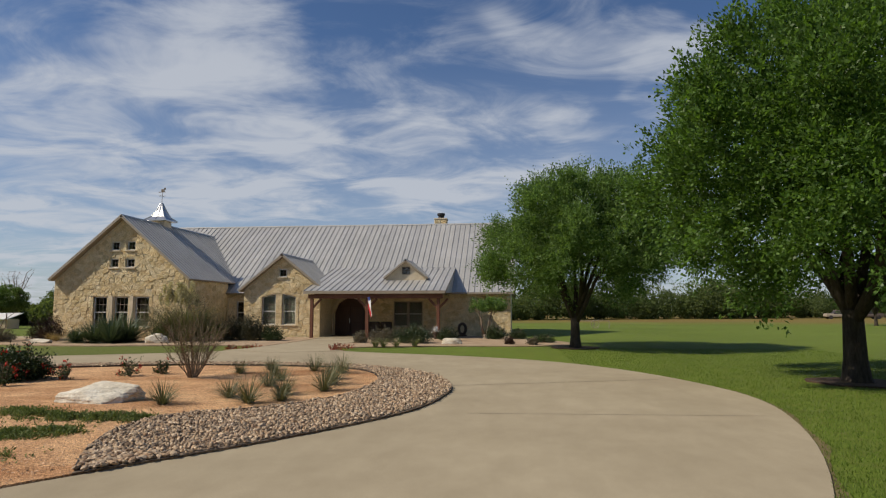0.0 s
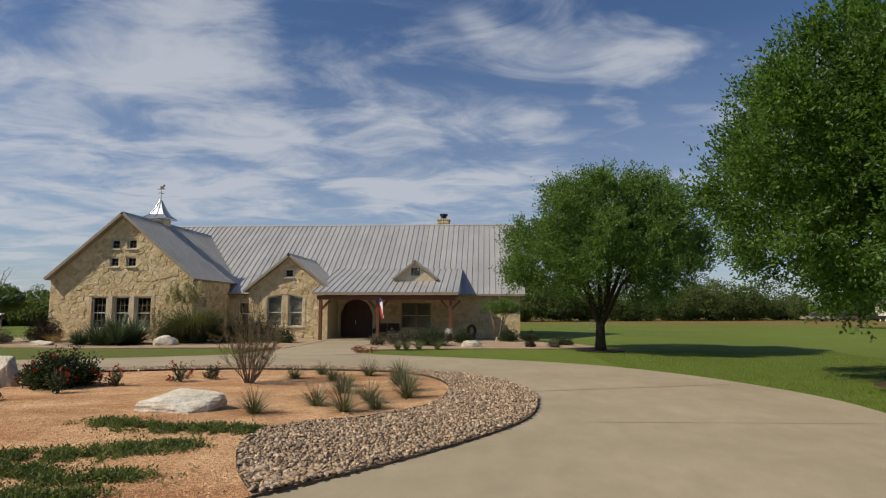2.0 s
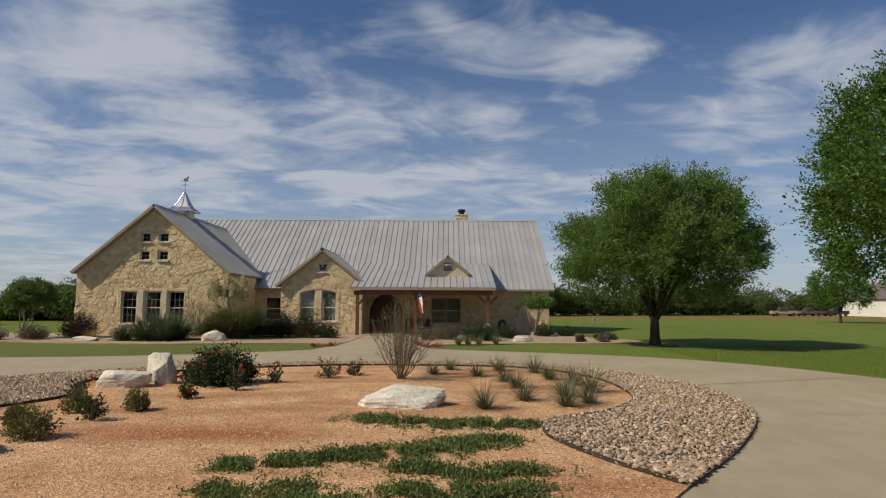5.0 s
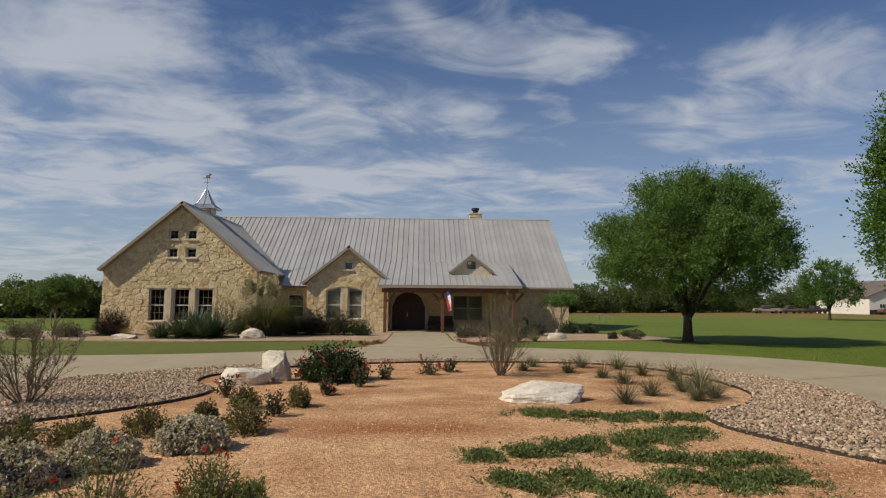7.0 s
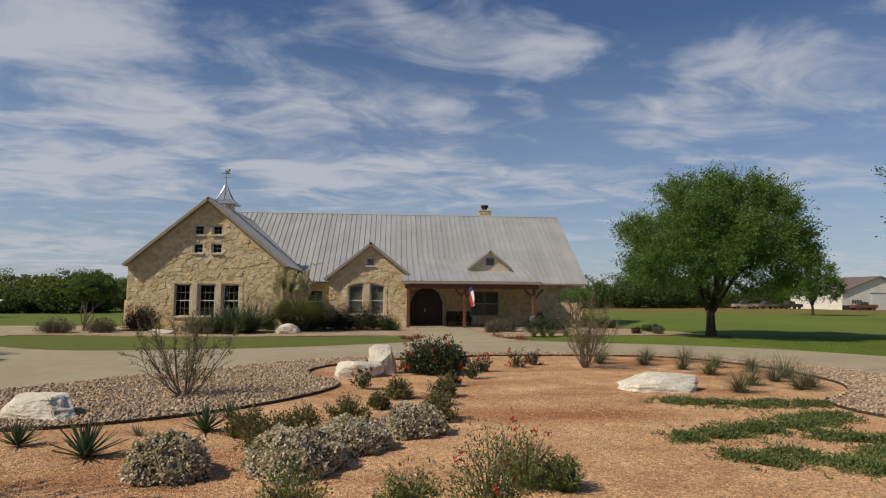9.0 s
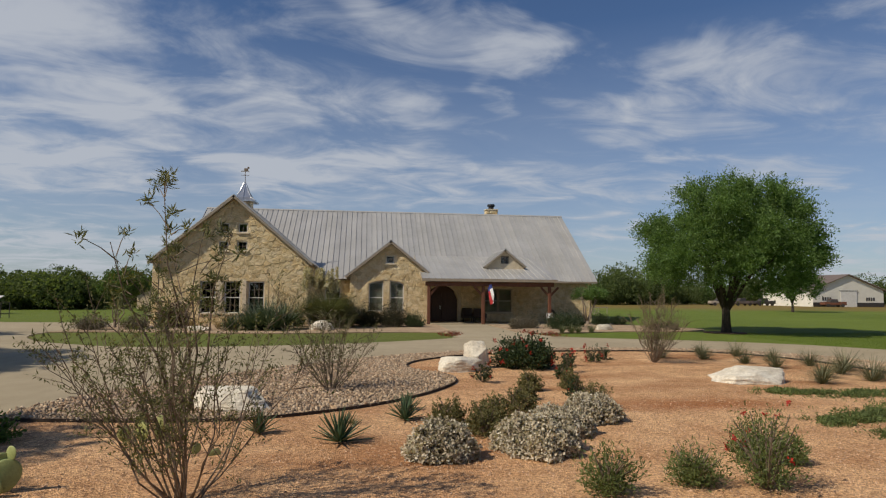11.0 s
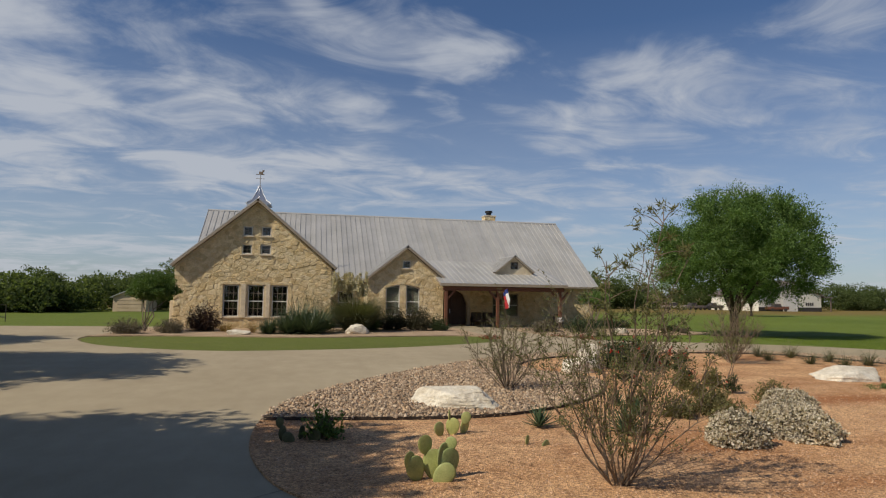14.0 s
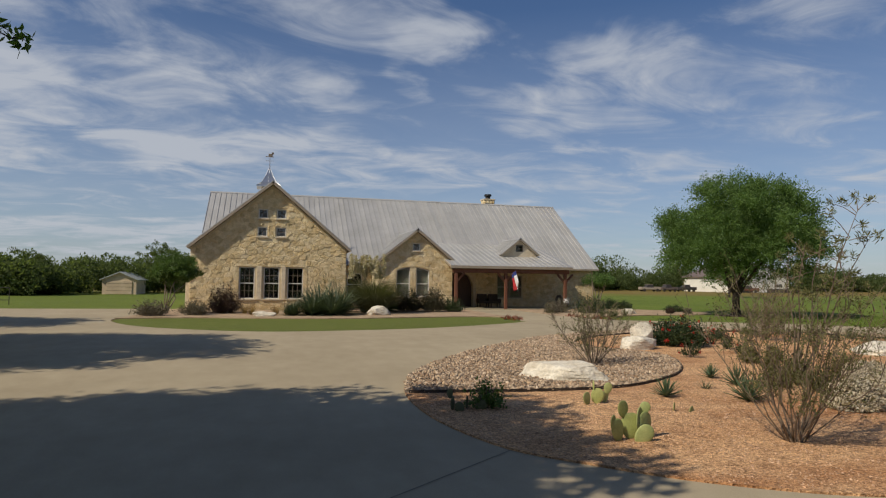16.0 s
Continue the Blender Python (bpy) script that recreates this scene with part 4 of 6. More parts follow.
def tree(x, y, height, fork, trunk_r, centre, radii, label, clumps=420, per=90, spread=0.8, leaf=(0.16, 0.085), seed=1, limbs=7, leaf_mat_=None, bark=None, category="tree", name="oak_tree", shell=0.5, flat_low=0.6, lean=0.0, top_taper=0.0, boughs=None):
    rng = np.random.default_rng(seed)
    t = thing(name, x, y, 0.0, label, category)
    bm = bmesh.new()
    cz = Vector(centre)
    top = Vector((lean, 0, fork))
    tube(bm, [Vector((0, 0, -0.1)), Vector((0, 0, 0.12)), Vector((lean * 0.25, 0, fork * 0.35)), top], [trunk_r * 1.7, trunk_r * 1.25, trunk_r, trunk_r * 0.85], 11)
    part("trunk", bm, bark or BARK, t, smooth=True)
    for k in range(limbs):
        a = 2 * math.pi * (k + 0.35 * rng.uniform(-1, 1)) / limbs
        r = rng.uniform(0.35, 0.8)
        end = Vector((cz.x - x + math.cos(a) * radii[0] * r, cz.y - y + math.sin(a) * radii[1] * r, cz.z + radii[2] * rng.uniform(-0.25, 0.55)))
        mid = top.lerp(end, 0.45) + Vector((0, 0, rng.uniform(-0.1, 0.25) * radii[2] * 0.4))
        bm = bmesh.new()
        start = top - Vector((0, 0, rng.uniform(0.0, 0.45)))
        pts = [start, start.lerp(mid, 0.5) + Vector(rng.normal(size=3)) * 0.12, mid, mid.lerp(end, 0.55) + Vector(rng.normal(size=3)) * 0.2, end]
        tube(bm, pts, [trunk_r * q for q in (0.55, 0.45, 0.34, 0.2, 0.06)], 7)
        for q in range(5):
            s = pts[2 + q % 2].lerp(pts[3 + q % 2], rng.uniform(0.0, 0.9))
            e = s + Vector(rng.normal(size=3)).normalized() * rng.uniform(0.8, 1.8) * radii[0] / 5 + Vector((0, 0, 0.3))
            tube(bm, [s, s.lerp(e, 0.5) + Vector(rng.normal(size=3)) * 0.08, e], [trunk_r * 0.16, trunk_r * 0.1, trunk_r * 0.03], 5)
        part("limb", bm, bark or BARK, t, smooth=True)
    if boughs:
        p, out = bough_crown(rng, (cz.x - x, cz.y - y, cz.z), *boughs)
    else:
        p, c, out = crown_points(rng, (cz.x - x, cz.y - y, cz.z), radii, clumps, per, spread, shell, flat_low, top_taper)
    cr = leaves("crown", p, leaf[0], leaf[1], leaf_mat_ or OAK, rng, 0.2, out)
    cr.parent = t
    return t


tree(2.95, 31.9, 9.2, 1.55, 0.24, (3.2, 31.9, 5.4), (4.6, 4.6, 3.2), "round-crowned live oak with fresh green leaves on the lawn", leaf=(0.125, 0.062), seed=3, limbs=8, boughs=(5.05, 3.55, 2.75, 92, 74, 26, 0.75))
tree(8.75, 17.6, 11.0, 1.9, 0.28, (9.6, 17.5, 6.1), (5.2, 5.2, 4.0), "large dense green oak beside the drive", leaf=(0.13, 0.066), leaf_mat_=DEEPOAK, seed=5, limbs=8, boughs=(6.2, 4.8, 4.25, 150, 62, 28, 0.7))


def far_woods(name, line, heights, depth, n_per_m, label, seed, leaf=0.42, dense=430):
    """A belt of far trees and scrub along a plan line."""
    rng = np.random.default_rng(seed)
    pts = []
    for (x0, y0), (x1, y1) in zip(line, line[1:]):
        ln = math.hypot(x1 - x0, y1 - y0)
        for _ in range(int(ln * n_per_m)):
            s = rng.uniform()
            px, py = x0 + (x1 - x0) * s, y0 + (y1 - y0) * s
            h = rng.uniform(*heights) * (0.5 + 0.3 * math.sin(px * 0.21 + py * 0.13) ** 2 + 0.25 * math.sin(px * 0.071 + 1.0) ** 2)
            h *= 1.25 if rng.uniform() < 0.12 else 0.95
            nx, ny = -(y1 - y0) / ln, (x1 - x0) / ln
            o = rng.uniform(0, depth)
            w = h * rng.uniform(0.45, 0.8)
            d = rng.normal(size=(dense, 3))
            d /= np.linalg.norm(d, axis=1, keepdims=True)
            lob = 0.9 + 0.10 * np.sin(5 * d[:, 0] + 7 * d[:, 2] + px) + 0.08 * np.sin(9 * d[:, 1] + 11 * d[:, 2])
            r = (rng.uniform(0.82, 1.0, dense) * lob)[:, None]
            pts.append(np.array((px + nx * o, py + ny * o, h * 0.5)) + d * r * np.array((w, w, h * 0.52)))
    p = np.concatenate(pts)
    p[:, 2] = np.maximum(p[:, 2], 0.05)
    return tagged(leaves(name, p, leaf, leaf * 0.6, WOODS, rng, 0.3), label, "woods", kind="stuff")


far_woods("woods_west", [(-95.0, 52.0), (-58.0, 66.0), (-50.0, 70.0), (-45.0, 80.0), (-38.0, 88.0), (-15.0, 100.0), (5.0, 115.0)], (3.4, 5.8), 8.0, 1.6, "belt of green scrub and trees behind the lawn", 11, 0.36, 1150)
far_woods("woods_east", [(5.0, 115.0), (20.0, 122.0), (55.0, 145.0), (85.0, 158.0), (140.0, 155.0), (230.0, 150.0)], (5.8, 9.6), 12.0, 1.05, "low belt of far trees along the field", 12, 0.52, 950)
# never in view: added behind the drive to close off the southern sky
far_woods("woods_south", [(-130.0, -22.0), (-70.0, -34.0), (0.0, -38.0), (90.0, -34.0)], (7.0, 11.0), 8.0, 0.4, "unseen belt of trees added behind the drive", 13, 0.9)


# ---------------------------------------------------------------- trees beside the drive and far off
tree(-40.3, 14.3, 12.0, 2.6, 0.27, (-40.1, 14.4, 7.0), (5.6, 5.2, 3.8), "spreading green oak beside the drive, placed for its shade", 520, 95, 0.85, (0.26, 0.15), flat_low=0.9, seed=21, limbs=8)
shade_oak = tree(-35.2, 2.2, 12.0, 2.6, 0.27, (-35.2, 2.2, 6.9), (5.2, 4.4, 3.9), "spreading green oak beside the drive, placed for its shade", 800, 100, 0.9, (0.26, 0.15), flat_low=0.9, seed=22, limbs=8)


def low_limb(t):
    """A long drooping limb of the shade oak that reaches out over the drive."""
    rng = np.random.default_rng(81)
    o = Vector(t.location)
    pts = [Vector(q) - o for q in ((-35.2, 2.2, 2.5), (-33.2, 3.3, 5.0), (-31.2, 4.6, 5.6), (-29.5, 5.3, 5.0), (-28.35, 5.1, 4.42))]
    bm = bmesh.new()
    tube(bm, pts, [0.12, 0.09, 0.055, 0.026, 0.006], 7)
    tips = []
    for k in range(26):
        j = 1 + k % 3
        s = pts[j].lerp(pts[j + 1], rng.uniform(0.1, 1.0))
        e = s + Vector((rng.normal(0, 0.28), rng.normal(0, 0.28), rng.normal(0.02, 0.2)))
        tube(bm, [s, s.lerp(e, 0.5) + Vector((0, 0, 0.04)), e], [0.012, 0.008, 0.003], 4)
        tips += [s.lerp(e, q) for q in rng.uniform(0.3, 1.05, 30)]
    part("limb", bm, BARK, t, smooth=True)
    c = np.array([q[:] for q in tips]) + rng.normal(0, 0.04, (len(tips), 3))
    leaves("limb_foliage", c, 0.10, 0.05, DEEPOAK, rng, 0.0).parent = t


low_limb(shade_oak)
tree(-46.5, 25.6, 11.0, 2.5, 0.25, (-46.3, 25.6, 6.4), (5.2, 4.8, 3.5), "spreading green oak beside the far drive", 380, 95, 0.85, (0.26, 0.15), flat_low=0.9, seed=23, limbs=7)
# three oaks added out of view: they block skylight and deepen the drive's shade
tree(-40.5, -3.0, 12.0, 2.6, 0.27, (-40.5, -3.0, 7.0), (6.6, 6.4, 4.6), "spreading green oak beside the drive, placed for its shade", 560, 90, 0.95, (0.34, 0.2), flat_low=0.9, seed=29, limbs=8)
tree(-35.5, -10.5, 12.0, 2.6, 0.27, (-35.5, -10.5, 7.2), (5.2, 5.0, 4.2), "unseen oak added behind the drive to block skylight", 260, 70, 0.9, (0.34, 0.2), flat_low=0.9, seed=30, limbs=8)
tree(-37.0, -5.2, 12.0, 2.8, 0.27, (-37.0, -5.2, 7.2), (5.2, 5.0, 4.0), "unseen oak added behind the drive to block skylight", 380, 80, 0.95, (0.34, 0.2), flat_low=0.9, seed=31, limbs=8)
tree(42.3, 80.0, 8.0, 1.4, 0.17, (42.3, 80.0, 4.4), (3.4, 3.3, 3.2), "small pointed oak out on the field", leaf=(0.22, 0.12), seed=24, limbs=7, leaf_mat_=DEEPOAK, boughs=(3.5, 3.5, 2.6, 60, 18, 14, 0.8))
BALL = leaf_mat("clipped_leaf", (0.055, 0.105, 0.022), (0.155, 0.235, 0.058), 0.3)
tree(-31.3, 35.2, 3.6, 0.5, 0.07, (-30.95, 35.2, 2.3), (1.42, 1.35, 1.1), "clipped round-headed small tree on thin pale stems", 420, 80, 0.20, (0.07, 0.045), seed=26, limbs=5, leaf_mat_=BALL, bark=BARK_PALE, name="topiary_tree", shell=0.6, flat_low=0.5)
tree(-1.95, 41.0, 3.0, 0.3, 0.11, (-1.7, 41.0, 2.15), (1.25, 1.1, 0.55), "small multi-stemmed tree with a flat green head", 110, 60, 0.34, (0.09, 0.06), seed=27, limbs=5, bark=BARK_PALE, name="small_tree", shell=0.3)
for x, y, s in ((-31.0, 88.0, 5.6), (-52.0, 76.0, 4.8), (-60.0, 78.0, 4.6), (-41.0, 94.0, 6.8), (-68.0, 74.0, 4.4)):
    tree(x, y, s, 1.2, 0.16, (x, y, s * 0.58), (s * 0.52, s * 0.5, s * 0.42), "dark green tree in the scrub behind the lawn", 100, 70, 0.7, (0.24, 0.14), seed=int(s * 10), limbs=5, leaf_mat_=WOODS, name="field_tree")


tree(-62.0, 72.0, 8.0, 2.4, 0.16, (-62.0, 72.0, 5.6), (3.0, 3.0, 2.6), "leafless grey tree above the scrub", 6, 3, 0.5, (0.1, 0.05), seed=28, limbs=11, bark=BARK_PALE, name="bare_tree")


# ---------------------------------------------------------------- outbuildings and far things
BARNWALL = surf("barn_panel", (0.66, 0.63, 0.55), (0.76, 0.73, 0.64), 0.6, 12, 0.7, 0, 0.002, fine_amount=0.15)
BARNROOF = surf("barn_roof", (0.16, 0.12, 0.10), (0.22, 0.17, 0.14), 0.6, 12, 0.6, 0.2, 0.002, fine_amount=0.2)
SHEDWALL = surf("shed_board", (0.52, 0.40, 0.265), (0.63, 0.50, 0.345), 1.0, 14, 0.8, 0, 0.002, fine_amount=0.25)
SHEDROOF = surf("shed_roof", (0.36, 0.37, 0.33), (0.45, 0.46, 0.42), 1.0, 10, 0.5, 0.2, 0.002, fine_amount=0.2)
DARK = surf("dark_paint", (0.035, 0.03, 0.028), (0.06, 0.052, 0.045), 2.0, 20, 0.5, 0, 0.001, fine_amount=0.2)


def gable_shell(w, d, eave, ridge):
    bm = bmesh.new()
    a = [bm.verts.new((x, -d / 2, z)) for x, z in ((-w / 2, 0), (w / 2, 0), (w / 2, eave), (0, ridge), (-w / 2, eave))]
    b = [bm.verts.new((v.co.x, d / 2, v.co.z)) for v in a]
    bm.faces.new(a)
    bm.faces.new(b[::-1])
    for k in (1, 4, 0):
        bm.faces.new((a[k], b[k], b[(k + 1) % 5], a[(k + 1) % 5]))
    bmesh.ops.recalc_face_normals(bm, faces=bm.faces)
    return bm


def gable_roof(w, d, eave, ridge, over, thick):
    bm = bmesh.new()
    s = (ridge - eave) / (w / 2)
    prof = [(-w / 2 - over, eave - over * s), (0, ridge), (w / 2 + over, eave - over * s)]
    rows = [[bm.verts.new((x, y, z + t)) for x, z in prof] for y in (-d / 2 - over, d / 2 + over) for t in (0.01, thick)]
    for j in range(2):
        bm.faces.new((rows[1][j], rows[1][j + 1], rows[3][j + 1], rows[3][j]))
        bm.faces.new((rows[0][j], rows[0][j + 1], rows[2][j + 1], rows[2][j]))
        for p, q in ((0, 1), (2, 3)):
            bm.faces.new((rows[p][j], rows[p][j + 1], rows[q][j + 1], rows[q][j]))
    for j in (0, 2):
        bm.faces.new((rows[0][j], rows[1][j], rows[3][j], rows[2][j]))
    bmesh.ops.recalc_face_normals(bm, faces=bm.faces)
    return bm


def barn():
    t = thing("barn", 92.9, 139.0, 0.0, "cream metal barn with a white door and a dark lean-to", "barn")
    part("wall", gable_shell(17.8, 18.0, 3.9, 7.3), BARNWALL, t)
    part("roof", gable_roof(17.8, 18.0, 3.9, 7.3, 0.5, 0.22), BARNROOF, t, "dark brown metal roof")
    part("base_band", boxed(-8.92, 8.92, -9.07, -9.005, 0.0, 1.0), DARK, t, "dark band along the foot of the wall")
    d = part("door", boxed(-2.1, 2.0, -9.16, -9.075, 0.0, 3.6, bevel=0.02), WHITE, t, "white sliding door")
    part("door_track", boxed(-2.4, 2.3, -9.2, -9.1, 3.62, 3.75), DARK, d)
    for x in (-6.6, 4.4):
        for k in range(4):
            part("sign_bar", boxed(x + 0.6 * k, x + 0.6 * k + 0.38, -9.06, -9.006, 1.45, 2.2), DARK, t, "dark mark on the wall")
    part("lean_to_roof", boxed(9.4, 12.2, -9.3, 9.0, 3.45, 3.65), BARNROOF, t, "dark lean-to roof")
    for y in (-9.0, -3.0, 3.0, 8.6):
        part("lean_to_post", boxed(11.7, 11.9, y, y + 0.2, 0.0, 3.45), BARNROOF, t)


def shed():
    t = thing("shed", -42.6, 80.0, 0.0, "small tan shed with a pale roof and a wide door", "shed")
    t.rotation_euler = (0, 0, radians(-1))
    part("wall", gable_shell(3.6, 5.0, 1.7, 2.5), SHEDWALL, t)
    part("roof", gable_roof(3.6, 5.0, 1.7, 2.5, 0.25, 0.12), SHEDROOF, t, "pale metal roof")
    d = part("door", boxed(-1.35, 1.35, -2.57, -2.505, 0.02, 1.55, bevel=0.02), SHEDWALL, t, "wide tan overhead door")
    for k in range(3):
        part("door_rail", boxed(-1.33, 1.33, -2.585, -2.572, 0.42 * (k + 1), 0.42 * (k + 1) + 0.03), SOFFIT, d)


def pickup(x, y, turn, length, colour, label):
    """A pickup far out on the field: bonnet, glazed cab, open bed, four wheels."""
    t = thing("pickup_truck", x, y, 0.0, label, "truck", "vehicles by the barn")
    t.rotation_euler = (0, 0, radians(turn))
    q = length / 5.2
    part("body", boxed(-2.6 * q, 2.6 * q, -0.92, 0.92, 0.45, 0.98, bevel=0.08), colour, t)
    part("bonnet", boxed(-2.5 * q, -1.2 * q, -0.86, 0.86, 0.985, 1.12, bevel=0.05), colour, t)
    bm = bmesh.new()
    a = [bm.verts.new((sx, sy, 0.985)) for sx, sy in ((-1.3 * q, -0.85), (0.75 * q, -0.85), (0.75 * q, 0.85), (-1.3 * q, 0.85))]
    b = [bm.verts.new((sx, sy, 1.72)) for sx, sy in ((-0.7 * q, -0.68), (0.6 * q, -0.68), (0.6 * q, 0.68), (-0.7 * q, 0.68))]
    for k in range(4):
        bm.faces.new((a[k], a[(k + 1) % 4], b[(k + 1) % 4], b[k]))
    bm.faces.new(b)
    part("cab_glass", bm, DARK, t, "dark glazed cab")
    part("cab_roof", boxed(-0.74 * q, 0.64 * q, -0.72, 0.72, 1.725, 1.79, bevel=0.03), colour, t)
    for sy in (-0.9, 0.84):
        part("bed_side", boxed(0.8 * q, 2.58 * q, sy, sy + 0.06, 0.985, 1.2), colour, t)
    for sx in (-1.75, 1.65):
        for sy in (-0.85, 0.85):
            bm = bmesh.new()
            tube(bm, [Vector((sx * q, sy - 0.12, 0.38)), Vector((sx * q, sy + 0.12, 0.38))], [0.38, 0.38], 14)
            part("wheel", bm, DARK, t, "dark tyre")


barn()
shed()
pickup(71.0, 137.0, 8, 5.2, BARNROOF, "dull brown pickup standing by the far trees")
pickup(78.0, 139.0, 4, 5.2, DARK, "dark pickup standing by the far trees")
pickup(64.5, 135.0, -5, 5.2, TRIM, "pale tan pickup standing by the far trees")
pickup(87.0, 127.5, -8, 5.0, WOOD, "rust-red pickup standing near the barn")


def pump_house():
    t = thing("pump_house", -50.5, 57.5, 0.0, "low grey pump house with a slanted white roof", "shed")
    part("wall", boxed(-1.1, 1.1, -0.8, 0.8, 0.0, 0.95, bevel=0.02), SHEDWALL, t)
    bm = bmesh.new()
    v = [bm.verts.new((x, y, z + d)) for d in (0.0, 0.07) for x, y, z in ((-1.3, -1.0, 0.93), (1.3, -1.0, 0.93), (1.3, 1.0, 1.5), (-1.3, 1.0, 1.5))]
    for f in ((3, 2, 1, 0), (4, 5, 6, 7), (0, 1, 5, 4), (1, 2, 6, 5), (2, 3, 7, 6), (3, 0, 4, 7)):
        bm.faces.new([v[k] for k in f])
    part("roof", bm, WHITE, t, "slanted white metal roof")


pump_house()


def fence_panel():
    t = thing("wire_fence", -43.5, 48.0, 0.0, "low grey wire gate beside the far drive", "fence")
    part("rail", boxed(-2.2, 0.2, -0.02, 0.02, 1.16, 1.2), DARK, t)
    part("rail", boxed(-2.2, 0.2, -0.02, 0.02, 0.3, 0.34), DARK, t)
    for k in range(5):
        part("post", boxed(-2.2 + 0.59 * k, -2.16 + 0.59 * k, -0.02, 0.02, 0.0, 1.2), DARK, t)


fence_panel()


def field_frame():
    """A thin metal frame with a small wheel standing out on the lawn."""
    t = thing("yard_frame", 8.0, 66.0, 0.0, "thin metal yard frame standing on the lawn", "yard ornament")
    for x in (-1.5, 0.0, 1.5):
        part("leg", boxed(x - 0.03, x + 0.03, -0.03, 0.03, 0.0, 0.75), TRIM, t)
    part("bar", boxed(-1.6, 1.6, -0.03, 0.03, 0.72, 0.78), TRIM, t)
    bm = bmesh.new()
    n = 18
    tube(bm, [Vector((0.1 + 0.4 * math.cos(2 * math.pi * k / n), -0.1, 0.42 + 0.4 * math.sin(2 * math.pi * k / n))) for k in range(n + 1)], [0.03] * (n + 1), 5)
    for k in range(3):
        c, s = math.cos(k * math.pi / 3) * 0.4, math.sin(k * math.pi / 3) * 0.4
        tube(bm, [Vector((0.1 - c, -0.1, 0.42 - s)), Vector((0.1 + c, -0.1, 0.42 + s))], [0.015] * 2, 4)
    part("wheel", bm, TRIM, t, "spoked metal wheel")


field_frame()

# ---------------------------------------------------------------- river rock, edging, grit
INNER = smooth_line([(-23.4, 8.72), (-22.1, 8.55), (-20.6, 8.4), (-19.2, 8.55), (-17.7, 9.4), (-16.6, 10.5), (-15.8, 11.8), (-15.45, 12.9), (-15.65, 13.9), (-16.25, 14.7), (-16.4, 16.0), (-15.7, 17.4), (-14.0, 18.85),
                     (-10.5, 20.1), (-6.2, 19.9), (-4.5, 18.8), (-3.7, 17.0), (-3.5, 15.4), (-3.6, 13.7), (-3.95, 12.6), (-4.8, 11.4), (-5.6, 10.85), (-6.0, 10.3), (-6.1, 9.5), (-5.95, 8.8), (-5.55, 7.8), (-5.05, 6.92)], 5)
ROCKBED = ISLAND[0:13 * 6 + 3] + INNER
RIVER = [(0.34, 0.31, 0.29), (1.05, 1.0, 0.93), (0.62, 0.50, 0.40), (1.4, 1.36, 1.3), (0.85, 0.70, 0.55), (0.42, 0.41, 0.41), (1.15, 1.02, 0.86), (0.55, 0.42, 0.33), (0.95, 0.92, 0.88), (0.3, 0.24, 0.2)]
PEBBLE = surf("river_rock", (0.40, 0.315, 0.228), (0.55, 0.45, 0.34), 6.0, 60, 0.85, 0, 0.004, RIVER, False)
PEBBLES = surf("river_rocks", (0.40, 0.315, 0.228), (0.55, 0.45, 0.34), 6.0, 60, 0.85, 0, 0.004, RIVER, True)
UNDERBED = surf("rock_bed_soil", (0.14, 0.105, 0.075), (0.23, 0.175, 0.125), 5.0, 50, 0.95, 0, 0.01)
STEEL = surf("edging_steel", (0.035, 0.028, 0.022), (0.07, 0.052, 0.04), 6.0, 40, 0.7, 0.3, 0.001)


# a cheaper lump, open below: a broad ring, a narrower one, a flat top
LUMP_V = np.array([(math.cos(1.2566 * k), math.sin(1.2566 * k), -0.2) for k in range(5)] + [(0.68 * math.cos(1.2566 * k + 0.4), 0.68 * math.sin(1.2566 * k + 0.4), 0.75) for k in range(5)])
LUMP_F = np.array([f for k in range(5) for f in ((k, (k + 1) % 5, 5 + k), ((k + 1) % 5, 5 + (k + 1) % 5, 5 + k))] + [(5, 6, 7), (5, 7, 8), (5, 8, 9)])
CHIP_V = np.array([(1, 0, -0.1), (-0.4, 0.85, -0.1), (-0.6, -0.7, -0.1), (0.1, 0.1, 0.9)], float)
CHIP_F = np.array([(0, 1, 3), (1, 2, 3), (2, 0, 3)])


def many_stones(name, places, size, material, rng, flatness=(0.35, 0.7), sink=0.2, shape=None):
    """Joined pebbles at plan places (n, 3): each a turned, uneven, flattened lump."""
    n = len(places)
    base_v, base_f = shape or (LUMP_V, LUMP_F)
    v = np.repeat(base_v[None], n, 0) * rng.uniform(0.55, 1.3, (n, len(base_v), 1))
    s = size * rng.uniform(0.55, 1.35, (n, 1))
    v = v * np.concatenate([s * rng.uniform(0.8, 1.4, (n, 1)), s * rng.uniform(0.6, 1.0, (n, 1)), s * rng.uniform(*flatness, (n, 1))], 1)[:, None, :]
    a, b = rng.uniform(0, 6.28, n), rng.normal(0, 0.35, n)
    y, z = v[:, :, 1] * np.cos(b)[:, None] - v[:, :, 2] * np.sin(b)[:, None], v[:, :, 1] * np.sin(b)[:, None] + v[:, :, 2] * np.cos(b)[:, None]
    x = v[:, :, 0] * np.cos(a)[:, None] - y * np.sin(a)[:, None]
    y = v[:, :, 0] * np.sin(a)[:, None] + y * np.cos(a)[:, None]
    p = np.stack([x, y, z], 2) + places[:, None, :] + np.array((0, 0, 1))[None, None] * (s * (0.5 - sink))[:, None]
    f = base_f[None] + (np.arange(n) * len(base_v))[:, None, None]
    return arrays_mesh(name, p.reshape(-1, 3), f.reshape(-1, 3), material)


